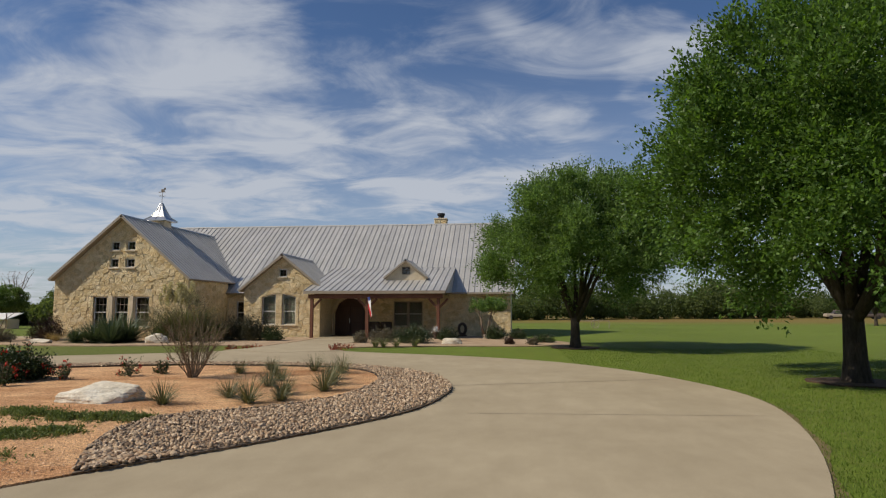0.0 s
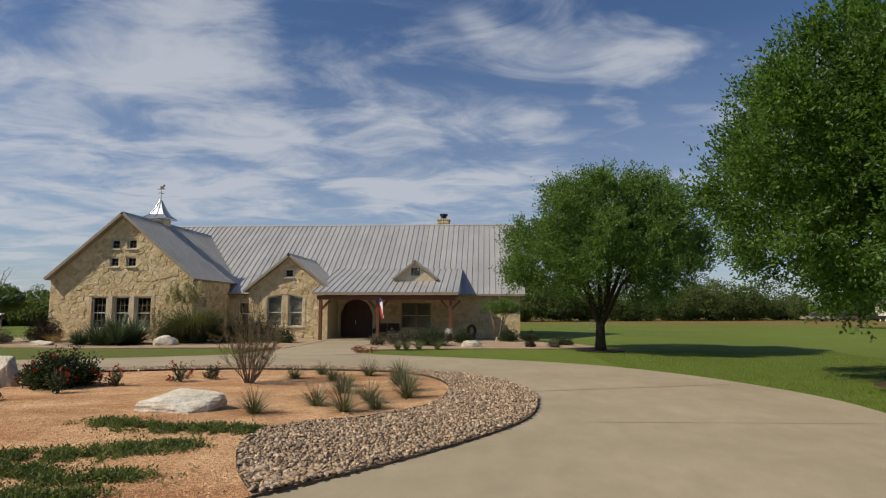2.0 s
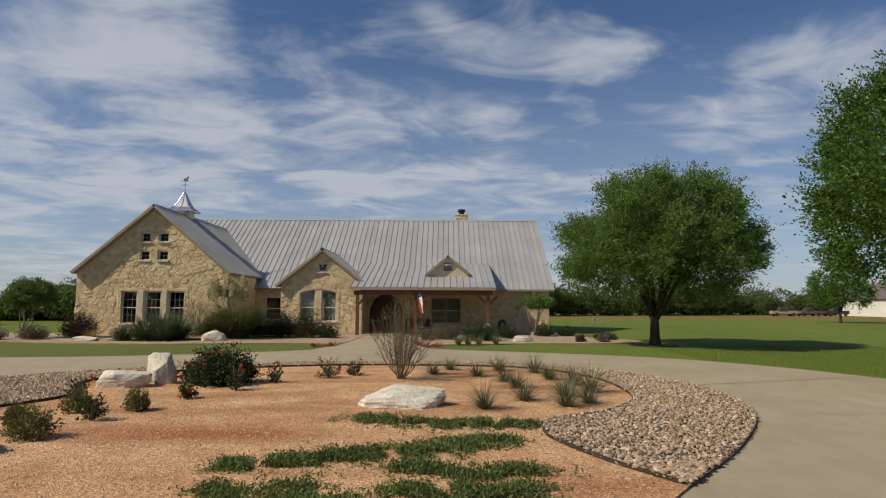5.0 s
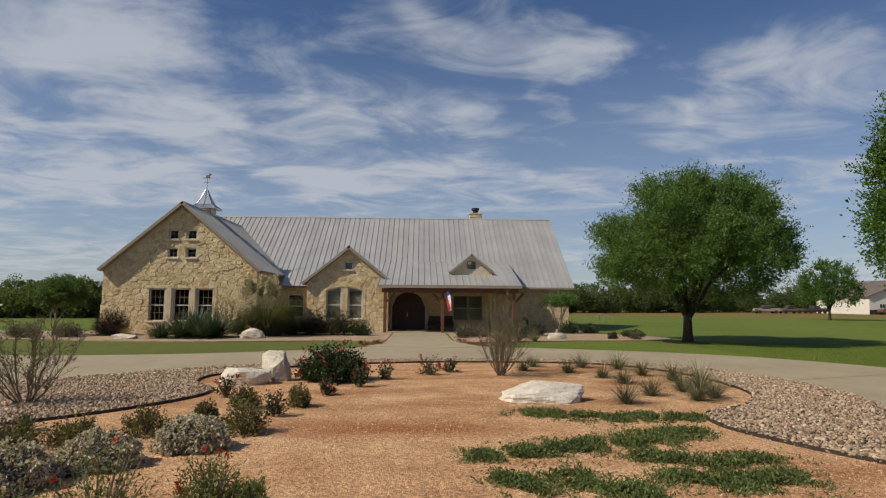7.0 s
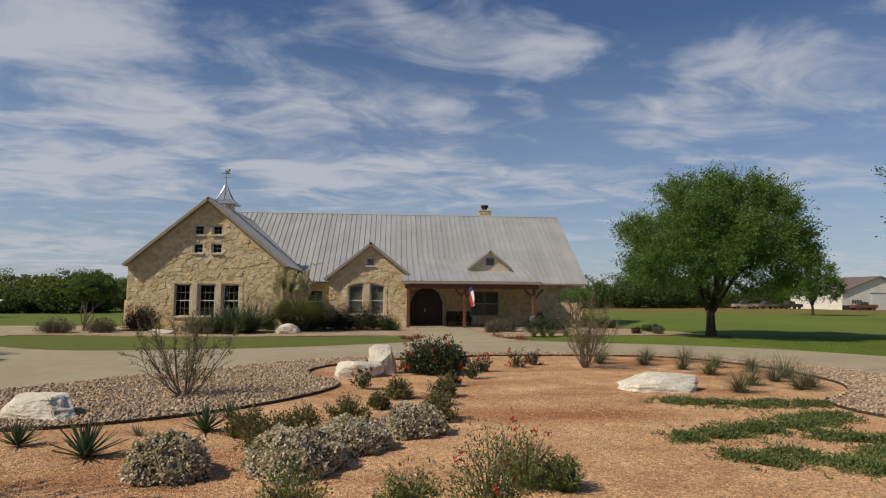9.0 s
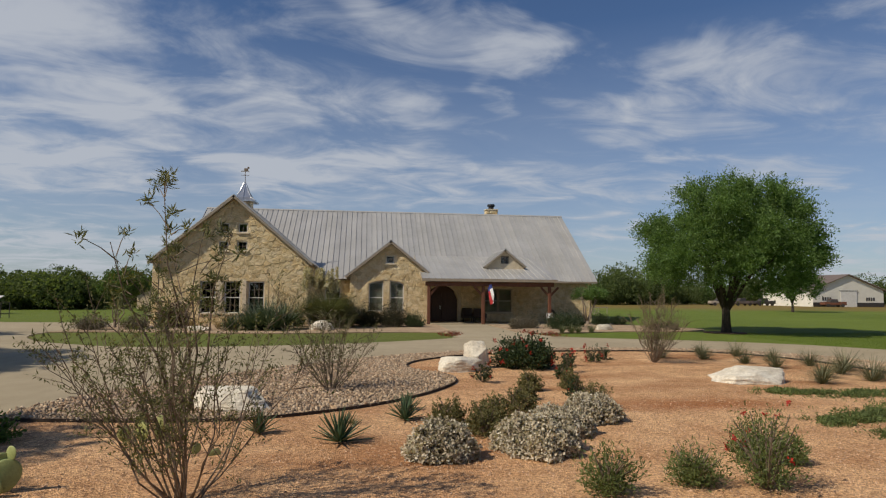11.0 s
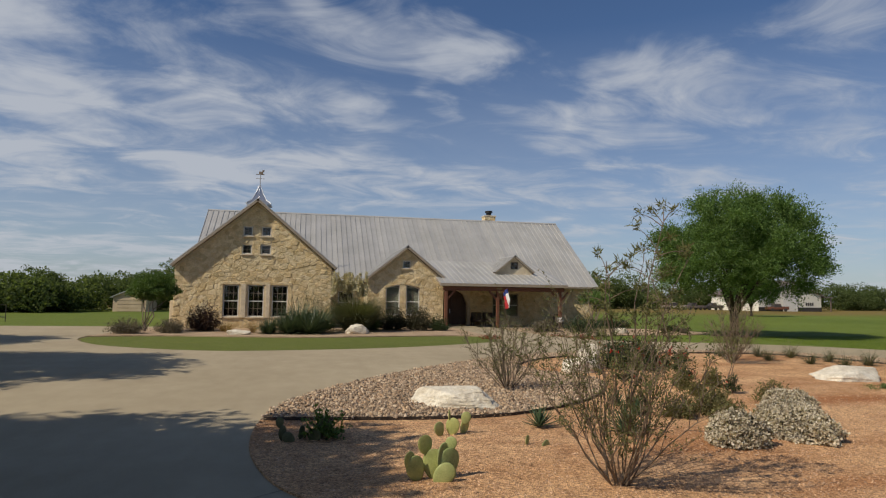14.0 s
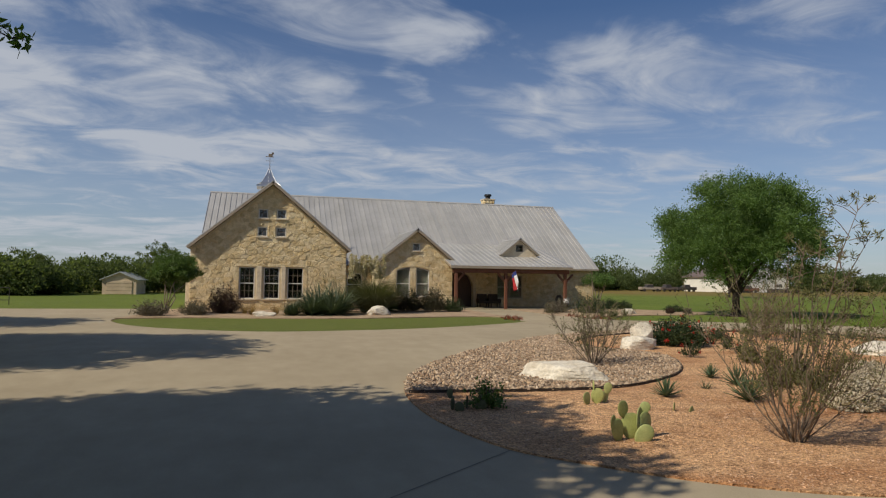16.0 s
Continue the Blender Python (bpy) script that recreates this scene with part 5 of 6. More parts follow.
def rock_bed():
    bed = tagged(slab("rock_bed", ROCKBED, 0.03, 0.061, UNDERBED), "bed of mixed tan and grey river rock", "rock bed", kind="structure")
    rng = np.random.default_rng(31)
    step = 0.047
    gx, gy = np.meshgrid(np.arange(-24, -1, step), np.arange(6.5, 21.5, step))
    p = np.stack([gx.ravel(), gy.ravel()], 1) + rng.uniform(-0.034, 0.034, (gx.size, 2))
    p = p[inside_many(p, ROCKBED)]
    near = (p[:, 1] < 9.4) & (p[:, 0] > -6.5) & (p[:, 0] < -3.6)
    pick = np.flatnonzero(near)
    pick = pick[:290] if len(pick) > 290 else pick
    rest = np.setdiff1d(np.arange(len(p)), pick)
    place = np.concatenate([p[rest], np.full((len(rest), 1), 0.075) + rng.uniform(-0.012, 0.04, (len(rest), 1))], 1)
    ob = tagged(many_stones("river_rocks", place, 0.029, PEBBLES, rng, (0.35, 1.0), 0.25), kind="stuff")
    ob.parent = bed
    shapes = []
    for k in range(12):
        bm = bmesh.new()
        bmesh.ops.create_icosphere(bm, subdivisions=1, radius=1.0)
        for v in bm.verts:
            v.co *= rng.uniform(0.68, 1.2)
        me = bpy.data.meshes.new("river_rock")
        bm.to_mesh(me)
        bm.free()
        me.materials.append(PEBBLE)
        shapes.append(me)
    for k, q in enumerate(pick):
        o = new("river_rock", shapes[k % 12])
        s = 0.038 * rng.uniform(0.6, 1.4)
        o.matrix_world = pose(p[q, 0], p[q, 1], 0.085 + rng.uniform(-0.01, 0.02), rng.uniform(-20, 20), rng.uniform(-20, 20), rng.uniform(0, 360)) @ Matrix.Diagonal((s * 1.2, s * 0.85, s * 0.55, 1))
        o.parent = bed
    # steel edging along the inner line
    bm = bmesh.new()
    rows = []
    for k, (x, y) in enumerate(INNER):
        (xa, ya), (xb, yb) = INNER[max(k - 1, 0)], INNER[min(k + 1, len(INNER) - 1)]
        d = Vector((xb - xa, yb - ya, 0)).normalized()
        s = Vector((-d.y, d.x, 0)) * 0.008
        c = Vector((x, y, 0))
        rows.append([bm.verts.new(c + s * a + Vector((0, 0, z))) for a, z in ((-1, 0.02), (-1, 0.108), (1, 0.108), (1, 0.02))])
    for a, b in zip(rows, rows[1:]):
        for j in range(3):
            bm.faces.new((a[j], a[j + 1], b[j + 1], b[j]))
    tagged(mesh_object("bed_edging", bm, STEEL), "thin dark steel edging between rock and granite", "edging", kind="structure")


rock_bed()
CHIP = surf("granite_chips", (0.44, 0.27, 0.16), (0.62, 0.43, 0.29), 5.0, 60, 0.95, 0, 0.002, [(0.55, 0.5, 0.46), (1.0, 0.95, 0.9), (1.3, 1.25, 1.2)], True)


def grit():
    rng = np.random.default_rng(32)
    p = rng.uniform((-23.5, 2.2), (-4.0, 12.0), (48000, 2))
    keep = inside_many(p, ISLAND) & ~inside_many(p, ROCKBED) & (rng.uniform(0, 1, len(p)) < 1.25 - p[:, 1] / 12.0)
    p = p[keep]
    place = np.concatenate([p, np.full((len(p), 1), 0.056)], 1)
    tagged(many_stones("granite_grit", place, 0.015, CHIP, rng, (0.7, 1.1), 0.35, (CHIP_V, CHIP_F)), "loose orange granite grit lying on the bed", "gravel", kind="stuff")


grit()


JOINT = surf("joint_dirt", (0.14, 0.115, 0.085), (0.22, 0.185, 0.14), 4.0, 40, 0.95, 0, 0.002)


def drive_joints():
    """Sawn joints and cracks in the drive, thin dark strips set just above it."""
    for k, line in enumerate((((-1.6, 15.7), (3.8, 17.7)), ((-0.9, 11.6), (4.4, 11.9)), ((-24.7, 3.6), (-22.95, 4.95)), ((-5.4, 21.0), (-9.0, 28.2)), ((-5.6, 6.4), (-6.4, 1.0)))):
        (x0, y0), (x1, y1) = line
        bm = bmesh.new()
        d = Vector((x1 - x0, y1 - y0, 0))
        s = Vector((-d.y, d.x, 0)).normalized() * (0.015 if k == 0 else 0.008)
        a, b = Vector((x0, y0, 0.0345)), Vector((x1, y1, 0.0345))
        bm.faces.new([bm.verts.new(q) for q in (a - s, b - s, b + s, a + s)])
        tagged(mesh_object(f"drive_joint_{k + 1}", bm, JOINT), "dark sawn joint in the concrete", "joint", kind="structure")


drive_joints()

MULCH = surf("bark_mulch", (0.05, 0.03, 0.018), (0.11, 0.066, 0.04), 8.0, 45, 0.95, 0, 0.02)
for x, y, r in ((2.95, 31.9, 1.15), (8.75, 17.6, 1.1)):
    ring = [(x + r * (1 + 0.08 * math.sin(3 * a)) * math.cos(a), y + r * (1 + 0.07 * math.cos(5 * a)) * math.sin(a)) for a in (2 * math.pi * k / 28 for k in range(28))]
    tagged(slab("mulch_ring", ring, 0.0, 0.05, MULCH), "ring of brown bark mulch round the oak trunk", "mulch", kind="structure")


def drive_edge():
    """Bare soil and dry grass along the lawn's side of the drive."""
    soil = surf("edge_soil", (0.11, 0.075, 0.035), (0.20, 0.16, 0.06), 3.0, 40, 0.95, 0, 0.01)
    for k, line in enumerate((DRIVE[0:50], DRIVE[51:101])):
        bm = bmesh.new()
        rows = []
        for j, (x, y) in enumerate(line):
            (xa, ya), (xb, yb) = line[max(j - 1, 0)], line[min(j + 1, len(line) - 1)]
            d = Vector((xb - xa, yb - ya, 0)).normalized()
            out = Vector((d.y, -d.x, 0)) * (0.10 + 0.05 * math.sin(j * 1.7) + 0.03 * math.sin(j * 4.1))
            rows.append((bm.verts.new((x, y, 0.012)), bm.verts.new(Vector((x, y, 0.006)) + out)))
        for p, q in zip(rows, rows[1:]):
            bm.faces.new((p[0], q[0], q[1], p[1]))
        bmesh.ops.recalc_face_normals(bm, faces=bm.faces)
        tagged(mesh_object(f"drive_edge_{k + 1}", bm, soil), "bare soil strip along the edge of the drive", "soil", kind="structure")


drive_edge()

# ---------------------------------------------------------------- boulders
ROCK = surf("white_limestone", (0.54, 0.47, 0.36), (0.74, 0.69, 0.58), 3.0, 18, 0.92, 0, 0.03, fine_amount=0.45)


def boulder(x, y, w, d, h, turn, label, seed, boxy=4.0, lean=0.0, taper=0.0, corners=34):
    """A rough quarried block: broken flat faces with chipped, weathered edges."""
    rng = random.Random(seed)
    bm = bmesh.new()
    for k in range(corners):
        c = Vector((rng.gauss(0, 1), rng.gauss(0, 1), rng.gauss(0, 1))).normalized()
        c *= (abs(c.x) ** boxy + abs(c.y) ** boxy + abs(c.z) ** boxy) ** (-1.0 / boxy) * rng.uniform(0.80, 1.0)
        bm.verts.new(c)
    r = bmesh.ops.convex_hull(bm, input=bm.verts)
    bmesh.ops.delete(bm, geom=[g for g in r["geom_interior"] if isinstance(g, bmesh.types.BMVert)], context="VERTS")
    bmesh.ops.triangulate(bm, faces=bm.faces)
    bmesh.ops.bevel(bm, geom=list(bm.edges), offset=0.022, segments=2, affect="EDGES")
    bmesh.ops.triangulate(bm, faces=bm.faces)
    for _ in range(5):
        far = [e for e in bm.edges if e.calc_length() > 0.09]
        if not far:
            break
        bmesh.ops.subdivide_edges(bm, edges=far, cuts=1)
        bmesh.ops.triangulate(bm, faces=bm.faces)
    off = Vector((seed * 3.7, seed * 1.3, seed * 2.1))
    bm.normal_update()
    for v in bm.verts:
        c = v.co
        c += v.normal * (noise.fractal(c * 2.2 + off, 0.9, 2.0, 5) * 0.05 + noise.noise(Vector((c.x * 1.5, c.y * 1.5, c.z * 7)) + off) * 0.02)
        up = (c.z + 1) / 2
        c.x = c.x * (1 - taper * up) + lean * up
        c.y *= 1 - taper * up
        v.co = Vector((c.x * w / 2, c.y * d / 2, max((c.z + 0.35) * h / 1.3, -0.06)))
    ob = mesh_object("boulder", bm, ROCK)
    ob.matrix_world = pose(x, y, 0.05, 0, 0, turn)
    return tagged(ob, label, "rock", "white limestone boulders")


boulder(-8.52, 12.25, 1.95, 1.1, 0.36, -6, "flat white limestone boulder lying on orange granite", 1, 12.0, 0.0, 0.06)
boulder(-15.1, 14.7, 1.25, 0.85, 0.40, 10, "low white limestone boulder beside a taller one", 2)
boulder(-14.52, 15.3, 0.95, 0.7, 0.74, -20, "upright pointed white limestone boulder", 17, 7.0, -0.12, 0.38, 26)
boulder(-20.1, 9.65, 2.15, 0.95, 0.36, -32, "flat white limestone slab lying in river rock", 4, 8.0, 0.10, 0.0, 24)
boulder(-19.9, 33.4, 1.6, 0.9, 0.52, 8, "white limestone boulder by the ornamental grass", 5, 3.2, 0.0, 0.2)
boulder(-26.1, 32.4, 1.3, 0.6, 0.26, 0, "low pale stone at the edge of the bed", 6)
boulder(-3.4, 34.2, 1.15, 0.6, 0.32, 0, "low pale stone block by the porch bed", 7, 5.0)


# ---------------------------------------------------------------- plants
def curved_blades(rng, n, length, width, spread, droop, base_r=0.05, seg=4, stiff=0.35):
    """Long narrow leaves from one root, as arrays of quads."""
    vs, fs = [], []
    for k in range(n):
        a = rng.uniform(0, 2 * math.pi)
        tilt = spread * rng.uniform(0.05, 1.0) ** (1 - stiff)
        ln = length * rng.uniform(0.65, 1.1)
        w = width * rng.uniform(0.7, 1.2)
        side = np.array((-math.sin(a), math.cos(a), 0.0))
        out = np.array((math.cos(a), math.sin(a), 0.0))
        p = out * base_r * rng.uniform(0, 1)
        ang = tilt
        base = len(vs)
        for j in range(seg + 1):
            s = j / seg
            ww = w * (1 - s) ** 0.7 * (0.6 + 0.8 * min(s * 3, 1) * 0.5) if j < seg else 0.001
            vs.append(p - side * ww / 2)
            vs.append(p + side * ww / 2)
            step = ln / seg
            p = p + (out * math.sin(ang) + np.array((0, 0, math.cos(ang)))) * step
            ang += droop / seg * rng.uniform(0.6, 1.4)
        for j in range(seg):
            b = base + 2 * j
            fs.append((b, b + 1, b + 3, b + 2))
    return np.array(vs), np.array(fs)


YUCCA = leaf_mat("yucca_leaf", (0.085, 0.092, 0.048), (0.21, 0.205, 0.115), 0.2, 0.55)
AGAVE = leaf_mat("agave_leaf", (0.060, 0.105, 0.055), (0.13, 0.19, 0.10), 0.1, 0.5)
DARKYUC = leaf_mat("dark_yucca_leaf", (0.055, 0.085, 0.052), (0.165, 0.205, 0.125), 0.15, 0.5)
PAMPAS = leaf_mat("tall_grass", (0.085, 0.098, 0.048), (0.215, 0.215, 0.115), 0.3, 0.7)
PLUME = leaf_mat("grass_plume", (0.46, 0.40, 0.29), (0.66, 0.59, 0.45), 0.35, 0.9)
TANGRASS = leaf_mat("dry_grass", (0.20, 0.135, 0.06), (0.36, 0.26, 0.13), 0.3, 0.8)


def tuft(name, x, y, n, length, width, spread, droop, material, label, category, seed, group="", z=0.05, base_r=0.06, parts="leaves"):
    rng = np.random.default_rng(seed)
    t = thing(name, x, y, z, label, category, group)
    v, f = curved_blades(rng, n, length, width, spread, droop, base_r)
    ob = arrays_mesh(parts, v, f, material)
    ob.parent = t
    return t


for k, (x, y, w) in enumerate(((-6.75, 17.32, 0.43), (-6.04, 18.72, 0.61), (-6.11, 16.1, 0.42), (-5.04, 18.23, 0.75), (-4.9, 16.6, 0.5), (-5.93, 14.9, 0.50), (-4.5, 15.4, 0.62), (-6.88, 11.85, 0.62), (-5.05, 13.5, 0.55), (-5.28, 12.2, 0.78),
                               (-7.96, 17.76, 0.4), (-7.46, 18.91, 0.4), (-4.35, 14.2, 0.85), (-6.0, 12.9, 0.5), (-4.75, 12.6, 0.35))):
    tuft("red_yucca", x, y, 190, 0.66 * (w / 0.6) ** 0.6, 0.016, 1.3, 0.45, YUCCA, "grey-green spiky red yucca tuft on crushed granite", "yucca", 100 + k, "yucca tufts on the island", base_r=0.08)


def agave(x, y, r, seed, n=42):
    """A rosette of stiff pointed leaves, each a piece of its own."""
    rng = random.Random(seed)
    t = thing("agave", x, y, 0.05, "stiff blue-green agave rosette on crushed granite", "agave", "agaves on the island")
    bm = bmesh.new()
    rows = []
    for s, w, lift in ((0.0, 0.045, 0.0), (0.3, 0.060, 0.004), (0.65, 0.042, 0.010), (1.0, 0.002, 0.02)):
        rows.append([bm.verts.new((s, q * w, lift + abs(q) * 0.02)) for q in (-1, -0.01, 1)] + [bm.verts.new((s, 0.0, lift - 0.018 * (1 - s)))])
    for a, b in zip(rows, rows[1:]):
        for i, j in ((0, 1), (1, 2), (2, 3), (3, 0)):
            bm.faces.new((a[i], a[j], b[j], b[i]))
    bmesh.ops.recalc_face_normals(bm, faces=bm.faces)
    me = bpy.data.meshes.new("leaf")
    bm.to_mesh(me)
    bm.free()
    me.materials.append(AGAVE)
    for k in range(n):
        o = new("leaf", me)
        up = 8 + 75 * (k / n) + rng.uniform(-6, 6)
        ln = r * rng.uniform(0.8, 1.1)
        o.matrix_world = pose(0, 0, 0.02, 0, -up, k * 137.5) @ Matrix.Diagonal((ln, r * 0.9, r, 1))
        o.parent = t
    return t


agave(-17.95, 6.85, 0.46, 1)
agave(-19.1, 7.5, 0.34, 2)
agave(-16.85, 9.2, 0.30, 3, 34)
agave(-16.96, 8.3, 0.40, 4)
tuft("red_yucca", -17.82, 8.1, 50, 0.24, 0.014, 1.2, 0.3, YUCCA, "small dry spiky tuft on crushed granite", "yucca", 140)

# big yucca, tall grass, dry grasses along the house
for k, (x, y, r) in enumerate(((-23.6, 33.4, 1.35), (-22.5, 33.2, 1.3), (-23.1, 34.2, 1.75), (-22.1, 34.1, 1.6), (-24.6, 33.2, 0.8))):
    tuft("large_yucca", x, y, 480, r * 1.2, 0.065, 1.5, 0.25, DARKYUC, "large dark green spiky yucca by the stone wall", "yucca", 150 + k, "yuccas by the wing", base_r=0.12)
tuft("pampas_grass", -19.7, 36.2, 3800, 2.9, 0.028, 0.75, 1.35, PAMPAS, "tall arching pampas grass clump", "ornamental grass", 160, base_r=0.75)


def plumes(x, y):
    rng = np.random.default_rng(161)
    t = thing("pampas_plumes", x, y, 0.05, "feathery tan plumes of the pampas grass", "ornamental grass")
    for k in range(38):
        a, r = rng.uniform(0, 6.28), rng.uniform(0.1, 1.1)
        h = rng.uniform(2.5, 3.4)
        top = Vector((r * math.cos(a) - 0.25, r * math.sin(a), h))
        bm = bmesh.new()
        tube(bm, [Vector((0, 0, 0)), top * 0.6, top], [0.008, 0.007, 0.004], 4)
        part("stalk", bm, PLUME, t)
        c = np.array(top)[None] + np.stack([rng.normal(0, 0.035, 160), rng.normal(0, 0.035, 160), rng.uniform(-0.55, 0.1, 160)], 1)
        ob = leaves("plume", c, 0.16, 0.045, PLUME, rng, 1.2)
        ob.parent = t
        tagged(ob, kind="stuff")


plumes(-19.9, 36.2)
for k, (x, y, ln) in enumerate(((-26.8, 34.0, 0.8), (-25.5, 34.2, 0.75), (-27.2, 35.0, 0.6), (-6.96, 31.2, 0.6), (-6.5, 31.0, 0.65), (-5.96, 31.5, 0.5), (-5.07, 31.9, 0.6), (-24.9, 34.0, 0.6))):
    tuft("dry_grass", x, y, 160, ln, 0.014, 0.75, 0.7, TANGRASS if y > 33 else PAMPAS, "tan clump of fine ornamental grass", "ornamental grass", 170 + k, "grass clumps by the house", base_r=0.14)


ROSE = leaf_mat("rose_leaf", (0.020, 0.038, 0.014), (0.060, 0.085, 0.030), 0.2)
GREENB = leaf_mat("salvia_leaf", (0.080, 0.110, 0.030), (0.20, 0.235, 0.085), 0.35)
BURG = leaf_mat("burgundy_leaf", (0.040, 0.022, 0.018), (0.095, 0.055, 0.038), 0.2)
GREYB = leaf_mat("grey_leaf", (0.10, 0.085, 0.062), (0.22, 0.19, 0.14), 0.2, 0.8)
SILVER = leaf_mat("silver_bloom", (0.44, 0.36, 0.27), (0.82, 0.74, 0.63), 0.25, 0.9)
BROWNB = leaf_mat("brown_green_leaf", (0.095, 0.094, 0.036), (0.235, 0.205, 0.090), 0.3, 0.8)
RED = leaf_mat("red_petal", (0.34, 0.016, 0.012), (0.55, 0.05, 0.03), 0.25, 0.6)
BAYLEAF = leaf_mat("brown_shrub_leaf", (0.026, 0.026, 0.014), (0.075, 0.068, 0.034), 0.2)
RUSTY = leaf_mat("rusty_petal", (0.10, 0.045, 0.02), (0.42, 0.04, 0.025), 0.25, 0.7)
JUNIPER = leaf_mat("juniper_leaf", (0.068, 0.096, 0.028), (0.195, 0.240, 0.082), 0.3, 0.7)


def bush(name, x, y, w, h, n, leaf, material, label, category, seed, group="", flowers=0, stems=9, depth=None, fill=0.45, z=0.05, flower_size=0.05, clump=0.16, narrow=0.6, bloom=None, bloom_label="small red blooms", upright=0.5):
    """A leafy shrub: stems, leafy shoots that end at different heights, and blooms where it has them."""
    rng = np.random.default_rng(seed)
    t = thing(name, x, y, z, label, category, group)
    d = depth or w
    bm = bmesh.new()
    for k in range(stems):
        a, r = rng.uniform(0, 6.28), rng.uniform(0.2, 0.8)
        e = Vector((math.cos(a) * r * w / 2, math.sin(a) * r * d / 2, h * rng.uniform(0.5, 0.95)))
        tube(bm, [Vector((e.x * 0.08, e.y * 0.08, -0.02)), e * 0.5 + Vector((0, 0, 0.05)), e], [0.014, 0.010, 0.004], 4)
    tagged(part("branchwork", bm, TWIG, t), kind="stuff")
    per = 16
    shoots = max(14, n // per)
    u = rng.normal(size=(shoots, 3))
    u[:, 2] = np.abs(u[:, 2]) * 0.9 - 0.12
    u /= np.linalg.norm(u, axis=1, keepdims=True)
    az = np.arctan2(u[:, 1], u[:, 0])
    ragged = 0.86 + 0.10 * np.sin(3 * az + seed) + 0.09 * np.sin(7 * az + 5 * u[:, 2] + seed) + rng.normal(0, 0.07, shoots)
    size = np.array((w / 2, d / 2, h * 0.9))
    root = np.array((0, 0, h * 0.06))
    tip = root + u * size * ragged[:, None]
    start = root + u * size * (fill * rng.uniform(0.55, 1.15, shoots))[:, None]
    way = tip - start + np.array((0, 0, upright)) * 0.25 * h
    i = np.repeat(np.arange(shoots), per)
    s = rng.uniform(0, 1, len(i))
    p = start[i] + way[i] * s[:, None] + rng.normal(0, clump * 0.13 * max(w, h), (len(i), 3))
    p[:, 2] = np.maximum(p[:, 2], 0.01)
    ob = leaves("foliage", p, leaf, leaf * narrow, material, rng, 0.3, way[i] / (np.linalg.norm(way[i], axis=1, keepdims=True) + 1e-6))
    ob.parent = t
    if flowers:
        top = start + way
        q = top[rng.permutation(shoots)[:flowers]]
        q = np.repeat(q, 12, 0) + rng.normal(0, flower_size * 0.4, (len(q) * 12, 3))
        q[:, 2] = np.maximum(q[:, 2], 0.02)
        ob = leaves("bloom_cover", q, flower_size, flower_size * 0.8, bloom or RED, rng, 0.2)
        ob.parent = t
        tagged(ob, bloom_label, kind="stuff")
    return t


bush("rose_bush", -13.15, 15.4, 1.95, 0.88, 9500, 0.075, ROSE, "dark green rose bush with red blooms", "rose bush", 201, "rose bushes on the island", 34, 16, flower_size=0.055, fill=0.5, clump=0.2)
for k, (x, y, w, h, fl) in enumerate(((-12.33, 14.2, 0.5, 0.62, 2), (-11.8, 15.6, 0.5, 0.5, 5), (-10.7, 16.7, 0.75, 0.55, 8), (-14.9, 12.5, 0.6, 0.5, 4), (-13.45, 10.4, 0.5, 0.5, 2), (-12.9, 12.9, 0.45, 0.4, 4), (-10.1, 17.3, 0.6, 0.45, 3))):
    bush("rose_bush", x, y, w, h, 620, 0.05, ROSE, "small rose bush with a few red blooms", "rose bush", 210 + k, "rose bushes on the island", fl, 8, fill=0.3)
for k, (x, y, w, h) in enumerate(((-15.38, 6.2, 1.10, 0.46), (-14.78, 7.15, 0.95, 0.38), (-13.98, 8.05, 0.92, 0.42), (-16.68, 6.0, 0.84, 0.46))):
    bush("silver_bush", x, y, w, h, 11000 + int(14000 * w * w), 0.034, GREYB, "low mound covered in small silver-white blooms", "shrub", 220 + k, "silver mounds on the island", int(1700 * w * w) + 250, 14, fill=0.8, clump=0.11, flower_size=0.040, bloom=SILVER, bloom_label="small silver-white blooms", upright=0.2)
for k, (x, y, w, h) in enumerate(((-15.6, 8.2, 0.8, 0.42), (-14.95, 8.9, 0.8, 0.42), (-16.3, 8.0, 0.7, 0.4), (-14.5, 10.1, 0.42, 0.32), (-13.55, 9.0, 0.8, 0.5), (-14.15, 11.2, 0.6, 0.45), (-15.85, 7.2, 0.8, 0.42), (-13.2, 11.4, 0.5, 0.45))):
    bush("brown_bush", x, y, w, h, 2400, 0.042, BROWNB, "low brownish green shrub on crushed granite", "shrub", 230 + k, "brown shrubs on the island", stems=12, fill=0.5)
for k, (x, y, w, h, fl) in enumerate(((-13.4, 4.4, 0.95, 0.85, 3), (-15.15, 4.4, 0.75, 0.48, 0), (-14.1, 4.6, 0.75, 0.42, 0), (-12.85, 5.4, 0.75, 0.58, 5), (-12.5, 5.3, 0.45, 0.35, 0))):
    bush("salvia_bush", x, y, w, h, 2600, 0.05, GREENB, "feathery green salvia bush on crushed granite", "shrub", 240 + k, "green bushes on the island", fl * 2, 18, flower_size=0.03, fill=0.25, clump=0.24, narrow=0.3, upright=0.9)
